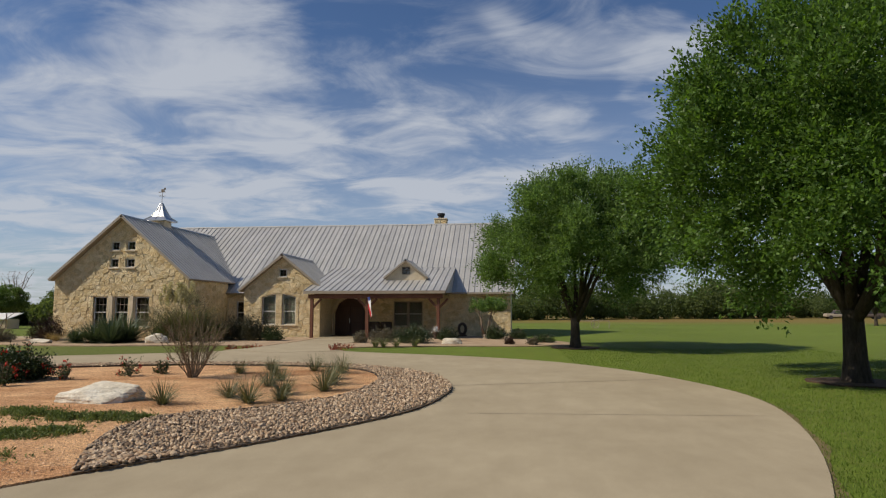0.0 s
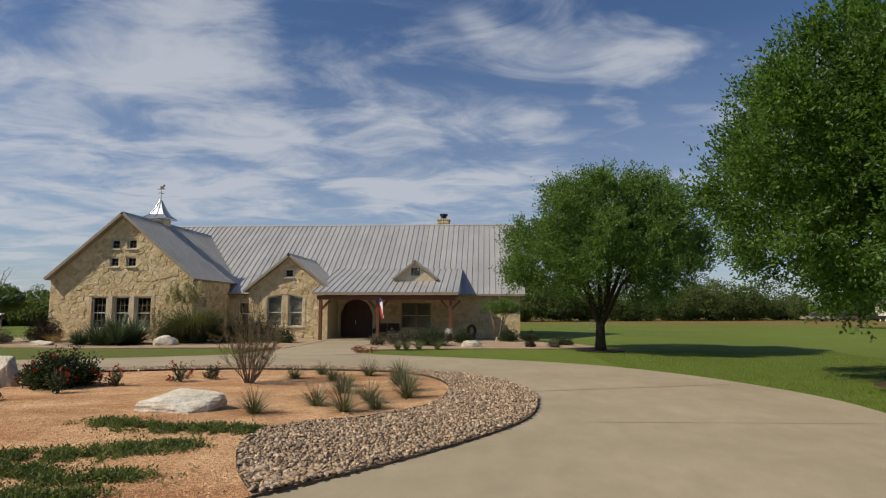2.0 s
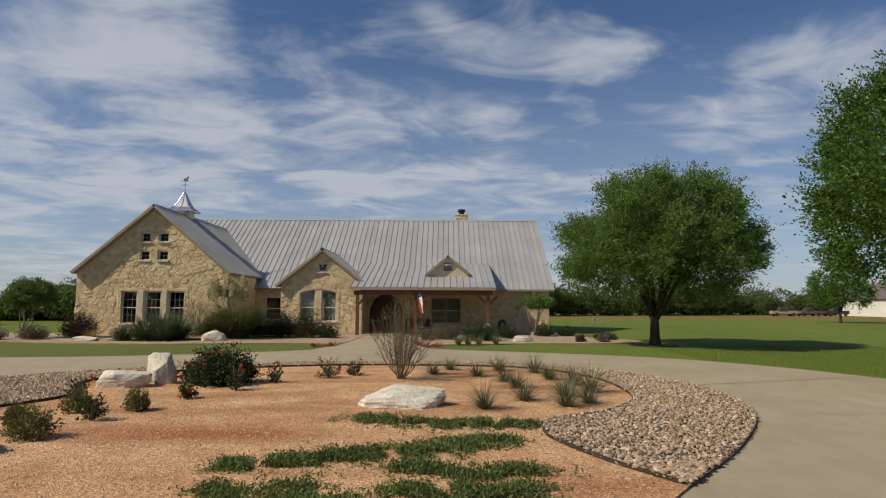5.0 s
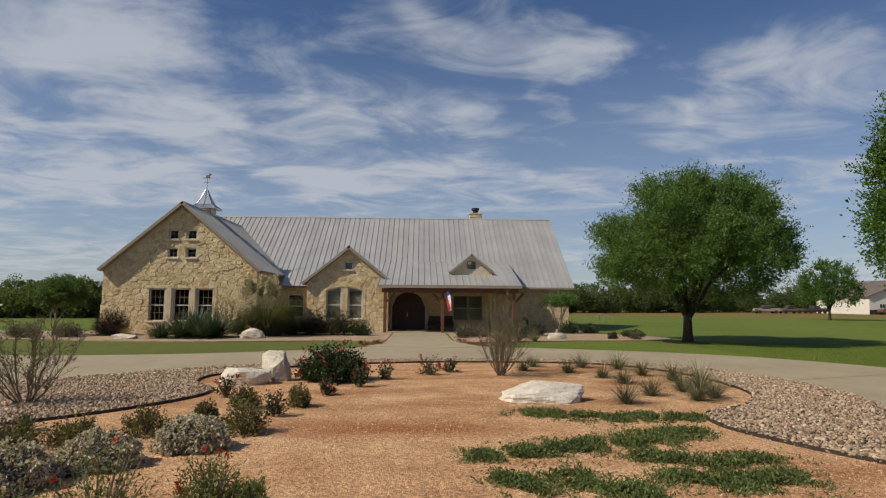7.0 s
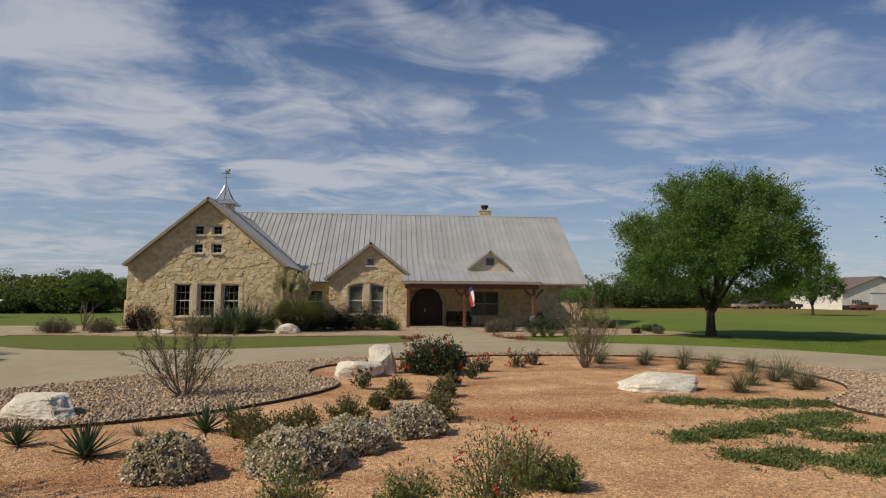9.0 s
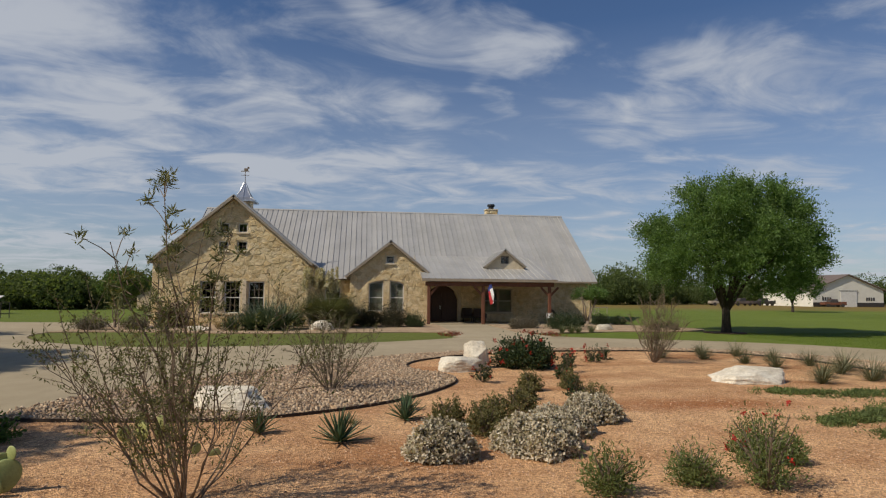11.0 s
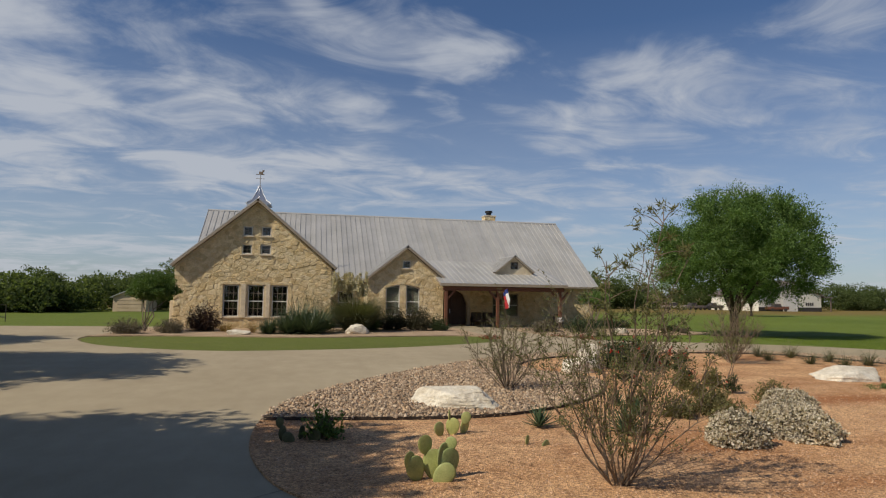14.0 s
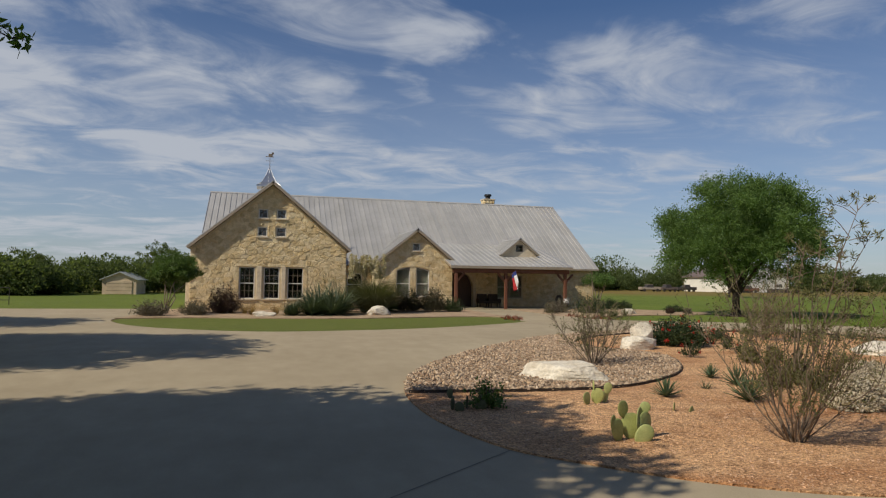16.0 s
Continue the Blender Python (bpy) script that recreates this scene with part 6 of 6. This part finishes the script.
for k, (x, y, w, h, m, lab) in enumerate((
        (-28.3, 35.6, 2.2, 1.6, BURG, "dark burgundy leafy shrub by the stone wall"), (-31.7, 33.2, 2.1, 0.8, GREYB, "low grey twiggy shrub at the bed's edge"),
        (-29.7, 33.8, 1.8, 0.8, GREYB, "low grey twiggy shrub at the bed's edge"), (-17.3, 37.4, 2.2, 1.5, BAYLEAF, "dark brownish green clipped shrub by the bay"),
        (-15.8, 37.0, 2.2, 1.6, BAYLEAF, "dark brownish green clipped shrub by the bay"), (-18.7, 37.4, 1.9, 1.2, BALL, "dark green shrub by the bay"), (-14.5, 36.8, 1.5, 1.0, ROSE, "dark low shrub by the porch"),
        (-21.6, 36.8, 1.3, 1.2, BALL, "green shrub at the wing's corner"), (-5.7, 35.0, 2.4, 1.1, ROSE, "dark mixed shrub in front of the porch"), (-7.6, 36.0, 1.8, 0.9, GREYB, "grey-green shrub in front of the porch"),
        (-8.6, 34.8, 1.0, 0.7, GREYB, "low grey shrub by the walk"), (-4.0, 37.5, 1.4, 0.9, ROSE, "dark low shrub in the porch bed"), (-1.3, 40.2, 1.6, 0.85, ROSE, "dark low hedge at the house corner"),
        (0.1, 40.5, 1.3, 0.7, ROSE, "dark low hedge at the house corner"), (-0.3, 34.2, 0.6, 0.4, BURG, "small dark shrub in the bed"), (0.9, 34.0, 0.7, 0.45, GREYB, "small grey shrub in the bed"), (1.6, 36.4, 1.6, 0.5, ROSE, "dark low shrub in the bed"))):
    bush("shrub", x, y, w, h, int(2600 * w * h) + 500, 0.07, m, lab, "shrub", 260 + k, "shrubs along the house", stems=12, fill=0.35, clump=0.17)
# low red planting beside the walk
for k, (x, y) in enumerate(((-13.3, 28.7), (-13.0, 29.6), (-13.7, 29.5), (-12.95, 30.6), (-8.5, 29.1), (-8.8, 30.4), (-8.0, 29.9), (-8.9, 31.4), (-8.1, 28.4))):
    bush("red_flowers", x, y, 0.8, 0.22, 150, 0.05, RUSTY, "low patch of red flowers beside the walk", "flowers", 290 + k, "red flowers by the walk", stems=5, fill=0.4, z=0.02)


# ---------------------------------------------------------------- juniper mats
def juniper(points, label, seed):
    rng = np.random.default_rng(seed)
    x0, y0 = points[0][:2]
    t = thing("creeping_juniper", x0, y0, 0.05, label, "ground cover", "juniper mats on the island")
    cs = []
    for (xa, ya, ra), (xb, yb, rb) in zip(points, points[1:]):
        n = int(1300 * math.hypot(xb - xa, yb - ya) * (ra + rb) + 250)
        s = rng.uniform(0, 1, n)
        r = (ra + (rb - ra) * s) * np.abs(rng.normal(0, 0.75, n))
        a = rng.uniform(0, 6.28, n)
        px, py = xa + (xb - xa) * s + r * np.cos(a) * 1.15, ya + (yb - ya) * s + r * np.sin(a)
        keep = np.array([noise.noise(Vector((u * 3.2, w * 3.2, seed))) > -0.08 for u, w in zip(px, py)])
        px, py, r = px[keep], py[keep], r[keep]
        cs.append(np.stack([px - x0, py - y0, rng.uniform(0.0, 0.07, len(px)) * np.clip(1.3 - r / 0.5, 0.3, 1)], 1))
    c = np.concatenate(cs)
    c = np.repeat(c, 6, 0) + rng.normal(0, 0.035, (len(c) * 6, 3)) * np.array((1, 1, 0.5))
    c[:, 2] = np.maximum(c[:, 2], 0.004)
    ob = leaves("foliage", c, 0.055, 0.020, JUNIPER, rng, 0.5)
    ob.parent = t
    dry = c[rng.permutation(len(c))[:len(c) // 7]] * np.array((1, 1, 0.4))
    ob = leaves("dead_growth", dry, 0.06, 0.012, TANGRASS, rng, 0.2)
    ob.parent = t
    tagged(ob, "dry brown juniper twigs", kind="stuff")


juniper([(-9.2, 10.7, 0.22), (-8.5, 10.45, 0.38), (-7.6, 10.1, 0.3), (-6.7, 10.3, 0.32), (-6.2, 10.1, 0.15)], "mat of creeping green juniper on crushed granite", 301)
juniper([(-10.3, 7.55, 0.22), (-9.7, 7.55, 0.36), (-9.0, 8.0, 0.34), (-8.1, 8.3, 0.36), (-7.3, 8.75, 0.4), (-6.75, 9.1, 0.3)], "long mat of creeping green juniper on crushed granite", 302)
juniper([(-9.3, 6.7, 0.2), (-8.95, 6.2, 0.35), (-8.6, 5.7, 0.4)], "mat of creeping green juniper on crushed granite", 303)
juniper([(-8.2, 7.5, 0.18), (-7.4, 7.2, 0.28), (-6.6, 7.3, 0.3)], "mat of creeping green juniper on crushed granite", 304)
juniper([(-8.1, 6.5, 0.3), (-7.4, 6.3, 0.42), (-6.7, 6.6, 0.3)], "mat of creeping green juniper on crushed granite", 305)
juniper([(-10.0, 6.6, 0.25), (-9.7, 5.9, 0.2)], "small mat of creeping juniper on crushed granite", 306)


# ---------------------------------------------------------------- twiggy shrubs
SENNA = leaf_mat("senna_leaf", (0.085, 0.098, 0.034), (0.20, 0.19, 0.080), 0.25, 0.7)


def twig_shrub(x, y, h, w, stems, seed, label, leaf_n=9, leaf=0.035, sprigs=0, side=3, thick=1.0, leaf_material=None):
    """An open shrub of many thin upright stems that fork, with sparse narrow leaves."""
    rng = np.random.default_rng(seed)
    t = thing("twiggy_shrub", x, y, 0.04, label, "shrub", "twiggy shrubs on the island")
    tips = []
    for k in range(stems):
        bm = bmesh.new()
        a = rng.uniform(0, 6.28)
        r = w / 2 * rng.uniform(0.15, 1.0)
        hh = h * rng.uniform(0.72, 1.0) * (1 - 0.28 * (2 * r / w) ** 2)
        root = Vector((math.cos(a) * 0.12 * rng.uniform(0, 1), math.sin(a) * 0.12 * rng.uniform(0, 1), 0))
        end = Vector((math.cos(a) * r, math.sin(a) * r, hh))
        pts = [root]
        for s in (0.2, 0.4, 0.6, 0.8, 1.0):
            q = root.lerp(end, s)
            q.x, q.y = root.x + (end.x - root.x) * s ** 0.85, root.y + (end.y - root.y) * s ** 0.85
            pts.append(q + Vector(rng.normal(size=3)) * 0.022 * h * 0.6)
        rad = [thick * q for q in (0.013, 0.011, 0.009, 0.007, 0.005, 0.002)]
        tube(bm, pts, rad, 5)
        for j in range(1, 5):
            for b in range(side):
                s = pts[j].lerp(pts[j + 1], rng.uniform())
                d = (pts[j + 1] - pts[j]).normalized() + Vector(rng.normal(size=3)) * 0.55
                d.z = abs(d.z) + 0.15
                ln = h * rng.uniform(0.10, 0.24)
                e = s + d.normalized() * ln
                m = s.lerp(e, 0.5) + Vector(rng.normal(size=3)) * 0.02
                tube(bm, [s, m, e], [thick * 0.0055, thick * 0.004, thick * 0.0015], 4)
                tips += [s.lerp(e, u) for u in np.linspace(0.35, 1.05, leaf_n)]
                if rng.uniform() < 0.6:
                    e2 = m + (d + Vector(rng.normal(size=3)) * 0.7).normalized() * ln * 0.6
                    tube(bm, [m, e2], [thick * 0.0035, thick * 0.0012], 4)
                    tips += [m.lerp(e2, u) for u in np.linspace(0.4, 1.05, leaf_n // 2)]
        part("stem", bm, TWIG, t)
    c = np.array([q[:] for q in tips])
    c = np.repeat(c, 2, 0) + rng.normal(0, 0.014, (len(c) * 2, 3))
    ob = leaves("foliage", c, leaf, leaf * 0.28, leaf_material or SENNA, rng, 0.8)
    ob.parent = t
    for k in range(sprigs):
        bm = bmesh.new()
        a = 0.55 + k * 2.3
        base = Vector((0.1 * math.cos(a), -0.1, h * 0.4))
        dx, dy, dz = ((0.0, -0.95, 2.85), (-0.5, -0.7, 2.45), (0.5, -0.65, 2.55), (0.15, -0.3, 2.5), (-0.25, -0.2, 2.4))[k]
        top = Vector((dx, dy, dz))
        pts = [base, base.lerp(top, 0.35) + Vector((0.04, 0, 0)), base.lerp(top, 0.7) - Vector((0.05, 0, 0)), top]
        tube(bm, pts, [0.012, 0.010, 0.007, 0.003], 5)
        ends = []
        for j in range(16 if k == 0 else 7):
            s = pts[1].lerp(pts[3], rng.uniform(0.15, 1.0))
            e = s + Vector((rng.normal() * 0.20, rng.normal() * 0.20, rng.uniform(0.03, 0.26)))
            tube(bm, [s, s.lerp(e, 0.5) + Vector((0, 0, 0.02)), e], [0.0055, 0.004, 0.002], 4)
            ends.append(e)
        part("stem", bm, TWIG, t)
        c = np.repeat(np.array([e[:] for e in ends]), 34, 0)
        c = c + rng.normal(0, 0.022, c.shape)
        ob = leaves("sprig", c, 0.075, 0.014, leaf_material or SENNA, rng, 0.6)
        ob.parent = t
        tagged(ob, kind="stuff")
    return t


twig_shrub(-19.32, 4.47, 2.25, 2.8, 26, 401, "tall open twiggy shrub with narrow grey-green leaves", 11, 0.045, 5, 3, 0.8)
twig_shrub(-18.3, 11.55, 1.75, 2.2, 22, 402, "open twiggy shrub standing in river rock", 7, 0.045, 0, 3)
twig_shrub(-8.8, 16.6, 2.1, 2.2, 32, 403, "open twiggy shrub near the drive", 6, 0.04, 0, 3)
twig_shrub(-22.2, 36.6, 2.4, 1.7, 14, 404, "thin twiggy shrub against the stone wall", 9, 0.05, 0, 3)


# ---------------------------------------------------------------- cacti
PAD = surf("cactus_pad", (0.255, 0.30, 0.105), (0.40, 0.43, 0.175), 5.0, 50, 0.6, 0, 0.004, [(0.8, 0.85, 0.85), (1.0, 1.0, 1.0), (1.15, 1.08, 0.9)], fine_amount=0.35)
# shaded copy of PAD: the tree shade is partly put into the colour
PAD_SHADED = surf("shaded_cactus_pad", (0.10, 0.105, 0.05), (0.16, 0.165, 0.075), 5.0, 50, 0.6, 0, 0.004, [(0.8, 0.85, 0.85), (1.1, 1.05, 1.0)], fine_amount=0.35)


def cactus(x, y, pads, material, label, turn=0):
    """pads: places (x, z), height, turn in the plane, turn about the upright."""
    t = thing("prickly_pear", x, y, 0.05, label, "cactus", "prickly pears on the island")
    t.rotation_euler = (0, 0, radians(turn))
    for px, py, pz, size, tip, spin in pads:
        bm = bmesh.new()
        bmesh.ops.create_icosphere(bm, subdivisions=3, radius=1.0)
        for v in bm.verts:
            k = 0.78 + 0.14 * v.co.z
            v.co = Vector((v.co.x * size * 0.5 * k, v.co.y * size * 0.07, (v.co.z + 0.94) * size * 0.5))
        p = part("pad", bm, material, t, smooth=True)
        p.matrix_world = pose(px, py, pz, 0, tip, spin)
    t.scale = (0.95, 0.95, 0.95)
    return t


cactus(-21.36, 4.97, [(-0.14, 0.02, 0.0, 0.32, -22, 25), (0.04, 0.06, 0.0, 0.36, 2, -15), (0.18, 0.0, 0.02, 0.36, 12, 20), (0.02, -0.10, 0.0, 0.30, 50, -10), (-0.05, 0.08, 0.28, 0.24, -8, 15), (0.22, 0.05, 0.32, 0.18, 16, -25),
                      (0.10, -0.02, 0.15, 0.30, 25, 40), (-0.24, 0.0, 0.12, 0.24, -15, 40)], PAD, "pale green prickly pear cactus on crushed granite", 0)
cactus(-20.6, 7.2, [(-0.18, 0, 0.0, 0.24, -20, 15), (0.0, 0, 0.0, 0.28, 5, -30), (0.2, 0.05, 0.0, 0.24, 25, 20), (-0.02, 0.06, 0.2, 0.2, 0, 60), (0.22, 0, 0.16, 0.2, 12, -15)], PAD, "low pale green prickly pear by the rock bed", 10)
cactus(-22.85, 7.2, [(-0.20, 0, 0.0, 0.24, -12, 55), (-0.24, 0.0, 0.19, 0.17, -14, 30), (0.04, 0.05, 0.0, 0.22, 24, 60), (0.18, 0.0, 0.0, 0.22, 55, -30), (-0.05, -0.1, 0.0, 0.2, -50, 10)], PAD_SHADED, "prickly pear in tree shade, the shade also in its pad colour", 0)
bush("shrub", -22.5, 7.25, 0.75, 0.42, 900, 0.06, BALL, "low dark shrub beside the shaded prickly pear", "shrub", 259, "", stems=10, fill=0.3, clump=0.2)
cactus(-19.72, 6.4, [(0.0, 0, 0.0, 0.16, 30, 15), (0.12, -0.2, 0.0, 0.18, 80, 0)], PAD, "fallen prickly pear pads on crushed granite", 30)


# ---------------------------------------------------------------- porch things
CLOTH_RED = surf("red_cloth", (0.36, 0.02, 0.025), (0.46, 0.035, 0.04), 4.0, 80, 0.8, 0, 0.001, fine_amount=0.15)
CLOTH_WHITE = surf("white_cloth", (0.68, 0.68, 0.68), (0.78, 0.78, 0.78), 4.0, 80, 0.8, 0, 0.001, fine_amount=0.15)
CLOTH_BLUE = surf("blue_cloth", (0.02, 0.035, 0.16), (0.03, 0.05, 0.22), 4.0, 80, 0.8, 0, 0.001, fine_amount=0.15)


def flag():
    t = thing("porch_flag", -9.55, 40.18, 2.2, "red, white and blue flag hanging from a porch post", "flag")
    bm = bmesh.new()
    a, b = Vector((0, 0, 0)), Vector((0.35, -0.95, 0.62))
    tube(bm, [a, b], [0.016, 0.012], 6)
    part("pole", bm, WOOD, t, "thin wooden pole")
    cols, rows = 16, 10

    def cloth(u, v):
        edge = a.lerp(b, 0.98 - 0.42 * v)
        drop = u * 1.25
        return edge + Vector((0.22 * u + 0.05 * math.sin(9 * v + 4 * u), 0.10 * math.sin(7 * u + 8 * v) * (0.3 + u), -drop * (0.92 + 0.08 * v)))

    for name, u0, u1, v0, v1, m in (("blue_field", 0.0, 0.24, 0.0, 1.0, CLOTH_BLUE), ("white_band", 0.24, 1.0, 0.0, 0.55, CLOTH_WHITE), ("red_band", 0.24, 1.0, 0.55, 1.0, CLOTH_RED)):
        bm = bmesh.new()
        g = [[bm.verts.new(cloth(u0 + (u1 - u0) * i / cols, v0 + (v1 - v0) * j / rows)) for i in range(cols + 1)] for j in range(rows + 1)]
        for j in range(rows):
            for i in range(cols):
                bm.faces.new((g[j][i], g[j][i + 1], g[j + 1][i + 1], g[j + 1][i]))
        ob = part(name, bm, m, t, smooth=True)
        sol = ob.modifiers.new("cloth", "SOLIDIFY")
        sol.thickness = 0.004


flag()
WICKER = surf("dark_wicker", (0.045, 0.028, 0.018), (0.085, 0.055, 0.036), 8.0, 60, 0.7, 0, 0.006)


def porch_chair(x, y, turn):
    t = thing("wicker_chair", x, y, 0.06, "dark wicker armchair against the porch wall", "chair", "chairs on the porch")
    t.rotation_euler = (0, 0, radians(turn))
    part("seat", boxed(-0.36, 0.36, -0.34, 0.30, 0.28, 0.44, bevel=0.04), WICKER, t)
    part("backrest", boxed(-0.40, 0.40, 0.30, 0.40, 0.30, 0.98, bevel=0.04), WICKER, t)
    for sx in (-1, 1):
        part("armrest", boxed(sx * 0.40 - 0.06, sx * 0.40 + 0.06, -0.36, 0.34, 0.28, 0.64, bevel=0.04), WICKER, t)
        for sy in (-0.3, 0.3):
            part("leg", boxed(sx * 0.36 - 0.03, sx * 0.36 + 0.03, sy - 0.03, sy + 0.03, 0.0, 0.28), WICKER, t)
    return t


porch_chair(-10.0, 43.95, 0)
porch_chair(-9.1, 43.95, 0)


def wall_wreath():
    t = thing("iron_ring", -3.65, 43.9, 0.04, "dark iron ring ornament standing by the wall", "yard ornament")
    bm = bmesh.new()
    n = 24
    tube(bm, [Vector((0.24 * math.cos(2 * math.pi * k / n), 0, 0.52 + 0.36 * math.sin(2 * math.pi * k / n))) for k in range(n + 1)], [0.10] * (n + 1), 8)
    part("ring", bm, WICKER, t, smooth=True)
    part("foot", boxed(-0.3, 0.3, -0.12, 0.12, 0.0, 0.14, bevel=0.03), WICKER, t)


wall_wreath()


def urn():
    t = thing("planter", -5.0, 40.0, 0.05, "small dark planter with white flowers by the porch", "planter")
    bm = bmesh.new()
    tube(bm, [Vector((0, 0, z)) for z in (0.0, 0.08, 0.3, 0.42, 0.46)], [0.14, 0.12, 0.2, 0.24, 0.22], 14)
    part("pot", bm, WICKER, t, smooth=True)
    rng = np.random.default_rng(55)
    ob = leaves("flowers", rng.normal(0, 0.10, (160, 3)) + np.array((0, 0, 0.58)), 0.06, 0.05, CLOTH_WHITE, rng)
    ob.parent = t


urn()

# ---------------------------------------------------------------- lawn blades and wall stones (last: many small pieces)
BLADE = leaf_mat("grass_blade", (0.085, 0.142, 0.018), (0.18, 0.245, 0.042), 0.3, 0.7, 0.2)


def lawn_blades():
    rng = np.random.default_rng(61)
    n = 120000
    p = np.stack([rng.uniform(2.0, 14.0, n), 6.0 + 26.0 * rng.uniform(0, 1, n) ** 2.4], 1)
    p = p[~inside_many(p, DRIVE)]
    n = len(p)
    a = rng.uniform(0, 6.28, n)
    h = rng.uniform(0.025, 0.06, n)
    side = np.stack([np.cos(a), np.sin(a), np.zeros(n)], 1) * 0.006
    tip = np.stack([p[:, 0] + rng.normal(0, 0.02, n), p[:, 1] + rng.normal(0, 0.02, n), h], 1)
    base = np.concatenate([p, np.zeros((n, 1))], 1)
    v = np.stack([base - side, base + side, tip], 1).reshape(-1, 3)
    tagged(arrays_mesh("grass", v, np.arange(3 * n).reshape(n, 3), BLADE), "short mown grass beside the drive", "grass", kind="stuff")


lawn_blades()


def wall_stones():
    e = [(WING_X0, 0, -1, 0), (WING_X1, 0, 1, 0), (0, -0.05, 0, -1), (WING_C, W_PEAK - 0.28, W_SLOPE, 1), (WING_C, W_PEAK - 0.28, -W_SLOPE, 1)]
    h = [(-27.80, -23.76, 0.66, 2.80)] + [(a - 0.06, b + 0.06, c - 0.1, d + 0.06) for a, b, c, d in SMALL]
    cells = stone_cells(WING_X0, WING_X1, -0.05, 8.0, (0.37, 0.235), 1, e, h)
    lay_stones(cells, wing_wall, lambda u, v, q: (u, WING_Y - q, v), 1)
    e = [(BAY_X0, 0, -1, 0), (BAY_X1, 0, 1, 0), (0, -0.05, 0, -1), (BAY_C, B_PEAK - 0.28, B_SLOPE, 1), (BAY_C, B_PEAK - 0.28, -B_SLOPE, 1)]
    h = [(-17.36, -14.76, 0.78, 3.0), (-16.17, -15.48, 4.05, 4.74)]
    cells = stone_cells(BAY_X0, BAY_X1, -0.05, 5.5, (0.36, 0.235), 2, e, h)
    lay_stones(cells, bay_wall, lambda u, v, q: (u, BAY_Y - q, v), 2)
    e = [(-13.12, 0, -1, 0), (-0.3, 0, 1, 0), (0, -0.05, 0, -1), (0, 3.0, 0, 1)]
    h = [(-13.3, -10.4, -0.1, 2.96), (-8.7, -6.47, 0.65, 2.55)]
    cells = stone_cells(-13.12, -0.3, -0.05, 3.0, (0.38, 0.25), 3, e, h)
    cells.sort(key=lambda c: -c[0][0])
    lay_stones(cells, main_wall, lambda u, v, q: (u, MAIN_Y - q, v), 3)
    e = [(39.0, 0, -1, 0), (44.58, 0, 1, 0), (0, -0.05, 0, -1), (0, 3.8, 0, 1)]
    side = bpy.data.objects["wing_side"]
    lay_stones(stone_cells(39.0, 44.58, -0.05, 3.8, (0.40, 0.26), 4, e, []), side, lambda u, v, q: (WING_X1 + q, u, v), 4)
    e = [(-21.1, 0, -1, 0), (-18.56, 0, 1, 0), (0, -0.05, 0, -1), (0, 3.0, 0, 1)]
    lay_stones(stone_cells(-21.1, -18.56, -0.05, 3.0, (0.40, 0.26), 5, e, [(-20.5, -19.2, 0.8, 2.56)]), bpy.data.objects["bay_side"], lambda u, v, q: (u, MAIN_Y - q, v), 5)
    # cut stones that frame the windows
    rng = random.Random(9)
    for x0, x1, z0, z1, y, par in ((-27.97, -27.74, 0.66, 2.76, WING_Y, wing_wall), (-23.82, -23.58, 0.66, 2.76, WING_Y, wing_wall), (-17.47, -17.27, 0.78, 2.75, BAY_Y, bay_wall), (-14.85, -14.65, 0.78, 2.75, BAY_Y, bay_wall), (-16.26, -15.84, 0.78, 2.93, BAY_Y, bay_wall)):
        z = z0
        while z < z1 - 0.05:
            top = min(z + rng.uniform(0.18, 0.36), z1)
            hpart("quoin", boxed(x0 + 0.006, x1 - 0.006, y - rng.uniform(0.03, 0.05), y - 0.002, z + 0.006, top - 0.006, bevel=0.01), STONE, par)
            z = top
    x = -27.97
    while x < -23.6:
        nx = min(x + rng.uniform(0.35, 0.6), -23.58)
        hpart("lintel", boxed(x + 0.006, nx - 0.006, WING_Y - 0.045, WING_Y - 0.002, 2.765, 2.93, bevel=0.01), STONE, wing_wall)
        x = nx + 0.0001
    for k in range(9):
        a0 = -17.47 + 2.82 * k / 9
        a1 = -17.47 + 2.82 * (k + 1) / 9
        f = lambda x: 3.0 - 0.22 * ((x + 16.06) / 1.19) ** 2
        bm = bmesh.new()
        beam(bm, (a0 + 0.006, BAY_Y - 0.022, f(a0) + 0.09), (a1 - 0.006, BAY_Y - 0.022, f(a1) + 0.09), 0.04, 0.17)
        hpart("lintel", bm, STONE, bay_wall)


wall_stones()
low_wall = hpart("low_wall", boxed(-30.86, -30.62, 39.3, 39.6, -0.05, 1.72, bevel=0.02), CUTSTONE, None, "low limestone wall beside the wing")
